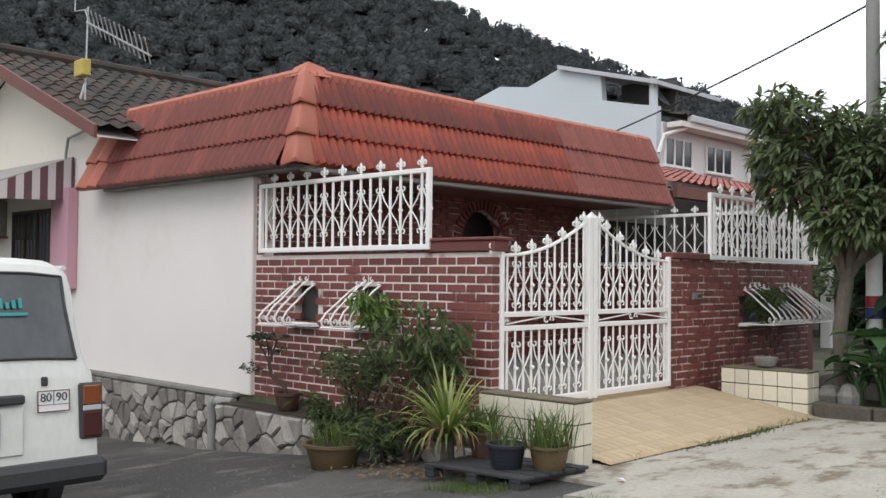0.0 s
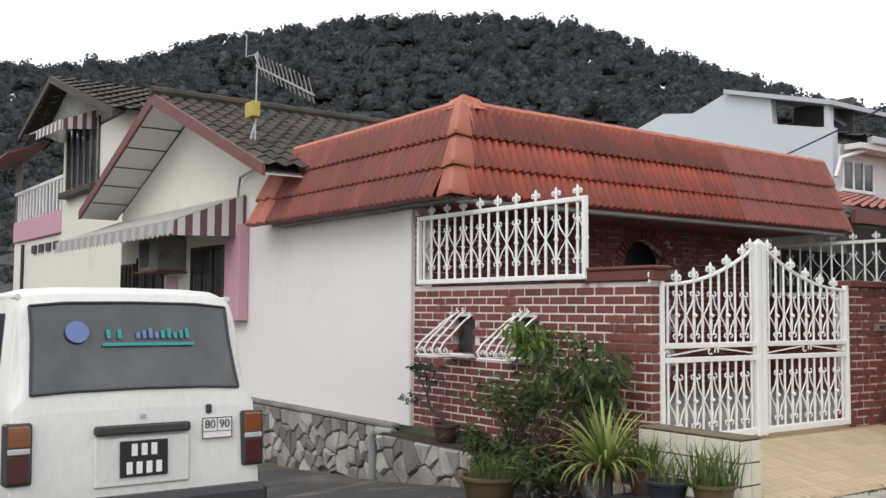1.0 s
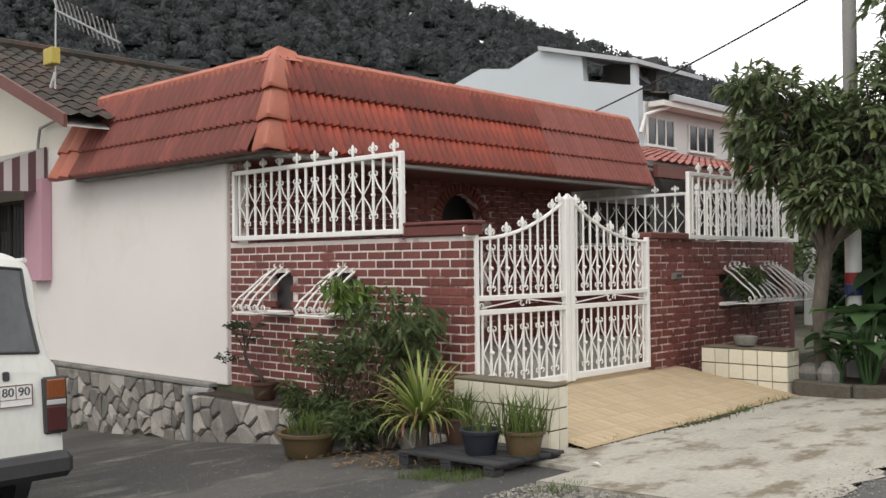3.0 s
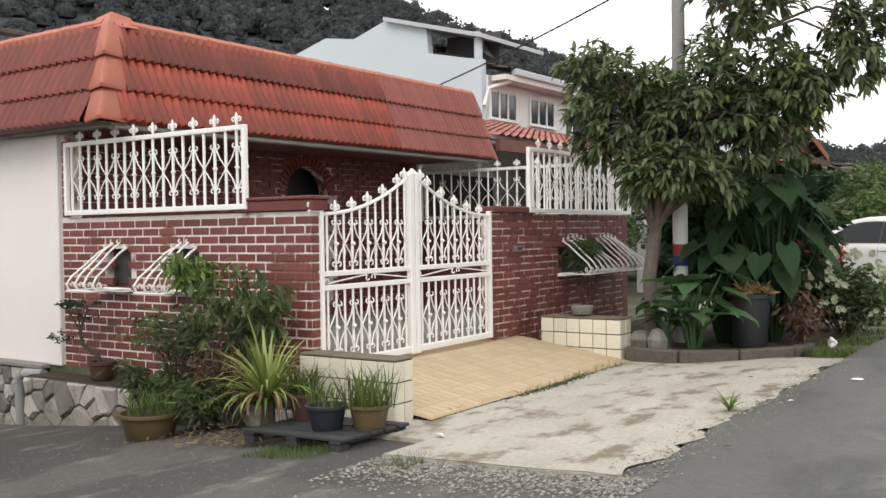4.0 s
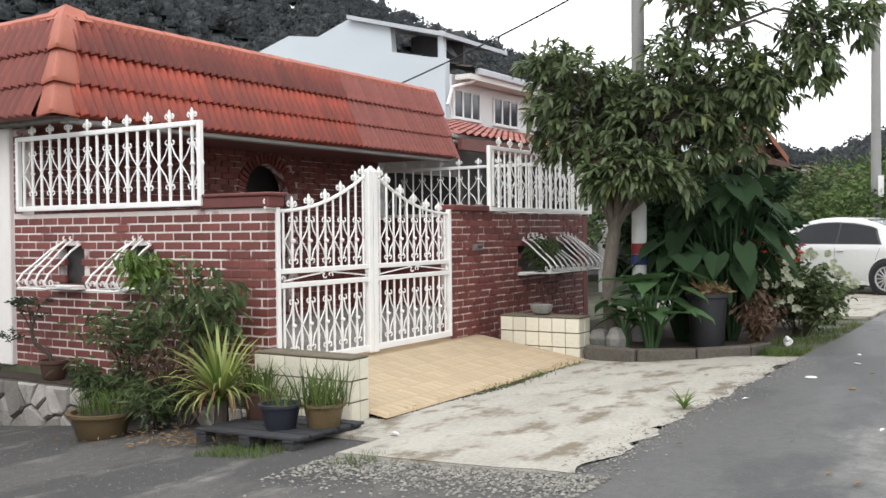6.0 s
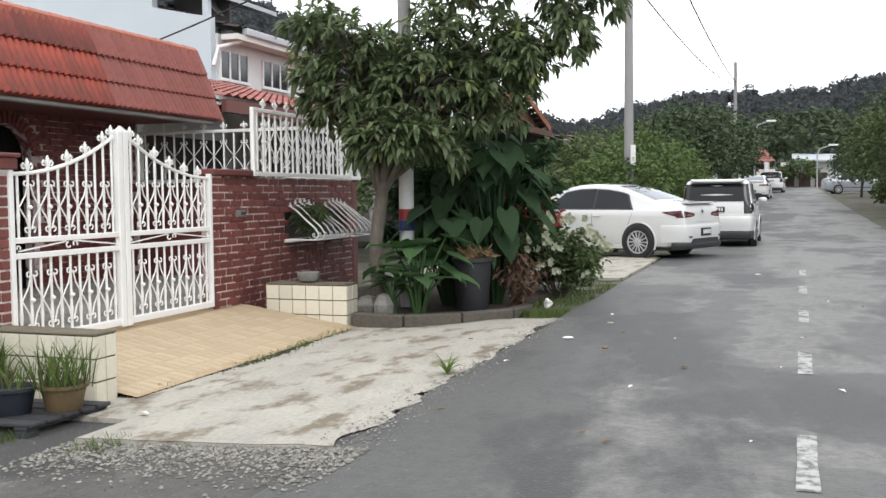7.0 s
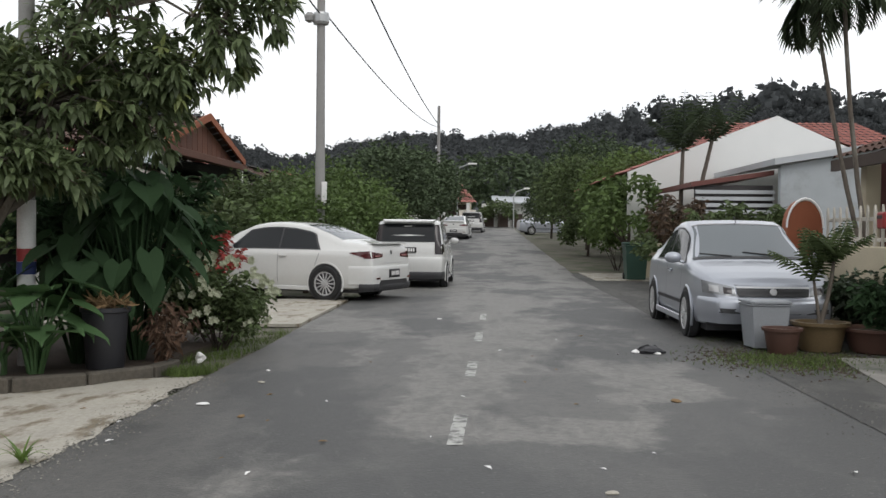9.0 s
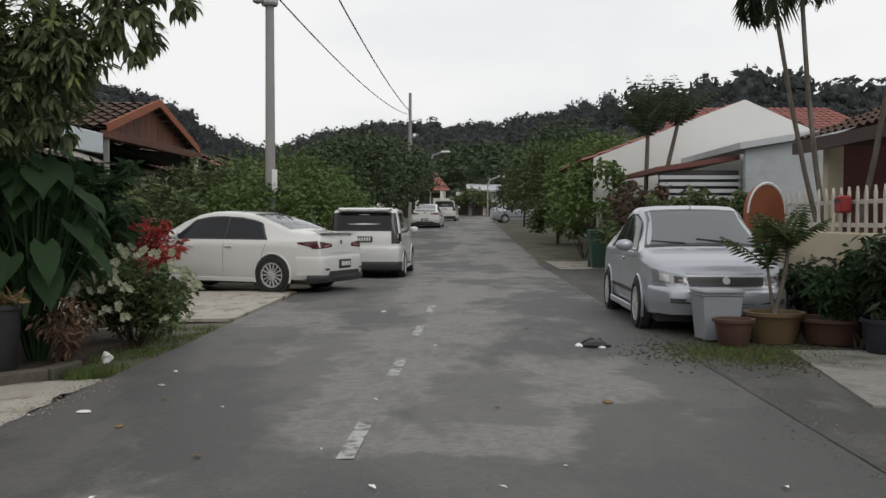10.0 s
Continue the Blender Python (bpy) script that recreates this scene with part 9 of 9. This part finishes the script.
def plant_crown(az, f, s, tall, sink):
    el, di = crest(az)
    d, a = di * f, radians(az)
    z = (di * math.tan(radians(el)) + 0.5 + (0.8 + 0.010 * di) * lerp(az, [14, 30], [0, 1])) * lerp(f, [0.45, 0.62, 0.80, 1.0, 1.25], [0.0, 0.22, 0.62, 1.0, 0.75])
    crowns.append((CX - d * math.sin(a), CY + d * math.cos(a), z - tall * sink, s, tall))


for k in range(5200):
    az = rh_.uniform(-34, 100)
    f = rh_.choice((1.0, 0.97, 0.93, 0.88, 0.82, 0.76, 0.70, 0.64, 0.57)) + rh_.uniform(-.03, .03)
    s = crest(az)[1] / 200 * rh_.uniform(1.3, 3.0)
    plant_crown(az, f, s, s * rh_.uniform(0.8, 1.2), rh_.uniform(1.1, 1.6) + (1.2 if az < -8 else 0.0))
az = -34.0
while az < 100:
    s = crest(az)[1] / 200 * rh_.uniform(1.2, 2.8) * (2.2 if az < -9 else 1.0)
    plant_crown(az, 1.0, s, s * (rh_.uniform(0.75, 1.0) if az < -9 else rh_.uniform(0.9, 1.7)), rh_.uniform(0.55, 1.15))
    az += math.degrees(s / crest(az)[1]) * (rh_.uniform(1.1, 1.9) if az < -9 else rh_.uniform(0.5, 1.5))
for x, y, z, s, tall in crowns:
    c = Vector((x, y, z))
    fo.grid([[c + Vector((p.x * s, p.y * s, p.z * tall)) * 0.70 for p in row] for row in rh_.choice(blobs)])
tagged(new("hill_forest", fo.mesh("hill_forest", M_HILL, True)), "dense dark forest canopy on the hills, haze put into its colour", "forest", kind="stuff")
# leaf sprays: small four-sided sheets that lie roughly along the crown's surface
per = 120
base = np.repeat(np.array(crowns), per, axis=0)
n_all = len(base)
nrm = gen.normal(size=(n_all, 3))
nrm[:, 2] = np.abs(nrm[:, 2]) - 0.25
nrm /= np.linalg.norm(nrm, axis=1)[:, None]
lump = gen.uniform(0.70, 1.0, n_all)
mid = base[:, :3] + nrm * lump[:, None] * np.stack([base[:, 3], base[:, 3], base[:, 4]], 1)
face = nrm + 0.65 * gen.normal(size=(n_all, 3))
face /= np.linalg.norm(face, axis=1)[:, None]
tan_a = np.cross(face, gen.normal(size=(n_all, 3)))
tan_a /= np.linalg.norm(tan_a, axis=1)[:, None]
tan_b = np.cross(face, tan_a)
ra = (base[:, 3] * gen.uniform(0.10, 0.24, n_all))[:, None]
rb = (base[:, 3] * gen.uniform(0.08, 0.16, n_all))[:, None]
quad = np.stack([mid - tan_a * ra, mid - tan_b * rb, mid + tan_a * ra * 0.8, mid + tan_b * rb], 1).reshape(-1, 3)
spray = bpy.data.meshes.new("forest_sprays")
spray.vertices.add(len(quad))
spray.vertices.foreach_set("co", quad.astype(np.float32).ravel())
spray.loops.add(len(quad))
spray.loops.foreach_set("vertex_index", np.arange(len(quad), dtype=np.int32))
spray.polygons.add(n_all)
spray.polygons.foreach_set("loop_start", np.arange(0, len(quad), 4, dtype=np.int32))
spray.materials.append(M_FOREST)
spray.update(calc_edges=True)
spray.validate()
tagged(new("forest_leaves", spray), "grey-blue leaf sprays of the forest crowns, haze put into their colour", "forest", kind="stuff")


# ---- loose grit, cracks and litter on the ground ----
def stones(name, label, n, spot, size, material, r):
    """Loose small stones: low pyramids with an uneven outline."""
    sh = Shape()
    for _ in range(n):
        x, y, z = spot(r)
        s = size * r.uniform(.4, 1.2)
        a0 = r.uniform(0, 6.28)
        ring = [Vector((x + s * r.uniform(.6, 1) * math.cos(a0 + 1.257 * k), y + s * r.uniform(.6, 1) * math.sin(a0 + 1.257 * k), z)) for k in range(5)]
        sh.add(ring + [Vector((x, y, z + s * r.uniform(.35, .7)))], [(k, (k + 1) % 5, 5) for k in range(5)])
    return tagged(new(name, sh.mesh(name, material)), label, "gravel", kind="stuff")


rg = random.Random(31)
M_GRIT = surf("pale_grit", (0.20, 0.19, 0.165), 0.9, var=0.2, island=0.5, bump=0)
M_GRIT_DARK = surf("dark_grit", (0.12, 0.115, 0.105), 0.9, var=0.2, island=0.5, bump=0)
def by_apron(r):
    x = r.uniform(-2.6, -0.75)
    return x, 3.95 - abs(r.gauss(0, 0.30)), lane_z(x) + 0.0 if x < ROAD_L else 0.008
stones("gravel", "pale loose gravel along the apron edge", 2600, by_apron, 0.016, M_GRIT, rg)
def by_edge(r):
    y = r.uniform(3.2, 9.2)
    return ROAD_L + 0.02 + r.gauss(0, 0.10), y, 0.009
stones("gravel", "fine grit along the road edge", 1500, by_edge, 0.010, M_GRIT, rg)
def on_lane(r):
    x = r.uniform(-7.5, -1.0)
    return x, r.uniform(1.0, 4.6), lane_z(x) - 0.003
stones("gravel", "scattered grit on the side lane", 1300, on_lane, 0.006, M_GRIT, rg)
stones("gravel", "dark grit on the side lane", 3000, on_lane, 0.010, M_GRIT_DARK, rg)
def far_edge(r):
    return 4.15 + r.gauss(0.1, 0.22), r.uniform(6.0, 22.0), 0.006
stones("gravel", "grit along the opposite road edge", 1800, far_edge, 0.012, M_GRIT_DARK, rg)

tg = Shape()
for _ in range(2600):
    x, y = rg.gauss(4.75, 0.42), rg.gauss(10.9, 0.40)
    b = Vector((x, y, 0.004))
    d = Vector((rg.uniform(-.9, .9), rg.uniform(-.9, .9), 1)).normalized()
    s = d.cross(rand_dir(rg)).normalized() * 0.005
    tg.add([b - s, b + s, b + d * rg.uniform(.02, .07)], [(0, 1, 2)])
tagged(new("grass", tg.mesh("grass", M_GRASS)), "short grass on the verge around the pots", "grass", kind="stuff")
def verge_soil(r):
    return r.gauss(4.8, 0.5), r.gauss(11.0, 0.5), 0.003
stones("dirt", "dark soil on the verge around the pots", 1500, verge_soil, 0.03, M_SOIL, rg)

# dirt and moss lines where the tan ramp meets the concrete
def joint_line(r):
    y = r.uniform(5.0, 8.7)
    x = -2.96 + 0.06 * math.sin(y * 2.1) + r.gauss(0, 0.035)
    return x, y, lerp(x, [-3.0, ROAD_L], [-0.085, 0.012]) + 0.001
stones("dirt", "dark dirt along the joint of the ramp", 900, joint_line, 0.018, M_SOIL, rg)
tf = Shape()
for y0, n in ((7.4, 260), (6.6, 120), (8.1, 200), (5.4, 40)):
    for _ in range(n):
        y = y0 + rg.gauss(0, 0.22)
        x = -2.94 + 0.06 * math.sin(y * 2.1) + rg.gauss(0, 0.05)
        b = Vector((x, y, lerp(x, [-3.0, ROAD_L], [-0.085, 0.012])))
        d = Vector((rg.uniform(-.8, .8), rg.uniform(-.8, .8), 1)).normalized()
        s = d.cross(rand_dir(rg)).normalized() * 0.004
        tf.add([b - s, b + s, b + d * rg.uniform(.02, .06)], [(0, 1, 2)])
tagged(new("grass", tf.mesh("grass", M_GRASS)), "low grass growing in the ramp joint", "grass", kind="stuff")

for k, (x, y, s_) in enumerate(((-0.55, 7.85, .06), (-0.15, 7.4, .05), (-0.35, 8.9, .05), (0.9, 15.0, .05), (3.05, 8.3, .07), (2.2, 5.6, .05), (-0.45, 9.6, .04))):
    s_ *= 0.5
    sh = Shape().lathe([(s_, 0), (s_ * 1.1, s_ * .2), (s_ * .6, s_ * .5), (0.004, s_ * .55)], 7)
    sh.v = [(a * 1.5 + 0.01 * math.sin(k + b * 90), b, c) for a, b, c in sh.v]
    solid("litter", sh, (M_WHITEMARK, M_DRYLEAF, M_CONC)[k % 3], "small scrap of litter on the asphalt", "litter", "litter on the street", at=Matrix.Translation((x, y, 0.014)) @ Matrix.Rotation(k * 1.3, 4, "Z"))

heap = thing("litter_heap", "crumpled black and white rubbish bag on the asphalt", "rubbish", at=Matrix.Translation((3.38, 11.35, 0.012)))
for nm, mat_, ox, sz in (("black_bag", M_BLACKBIN, 0.0, 0.15), ("white_scrap", M_WHITEMARK, -0.15, 0.06), ("white_scrap", M_WHITEMARK, 0.06, 0.045)):
    sh = Shape().lathe([(sz, 0), (sz * 1.1, sz * .15), (sz * .7, sz * .42), (sz * 0.2, sz * .55), (0.004, sz * .5)], 12)
    sh.v = [(a + ox + 0.35 * sz * noise.noise(Vector((a * 22, b * 22, c * 22 + ox * 9))), b * 0.8 - (0.10 if ox > 0 else 0) + 0.35 * sz * noise.noise(Vector((b * 17, a * 17, 4))), max(0.0, c + 0.25 * sz * noise.noise(Vector((a * 30, b * 30, 7)))) if c > 0 else 0.0) for a, b, c in sh.v]
    part(nm, sh, mat_, heap)

sh_ = Shape()
sh_.grid([[(x + (0.15 * noise.noise(Vector((y * .5, 3, 1))) if x > 6 else 0), y, 0.003 + (0.004 if x < 4.4 else -0.012 if x > 6 else 0)) for x in (4.22, 4.6, 5.2, 5.8, 6.33)] for y in [2 + 1.5 * k for k in range(22)]])
solid("road_shoulder", sh_, M_SHOULDER, "gritty asphalt shoulder where cars park", "road", kind="structure")
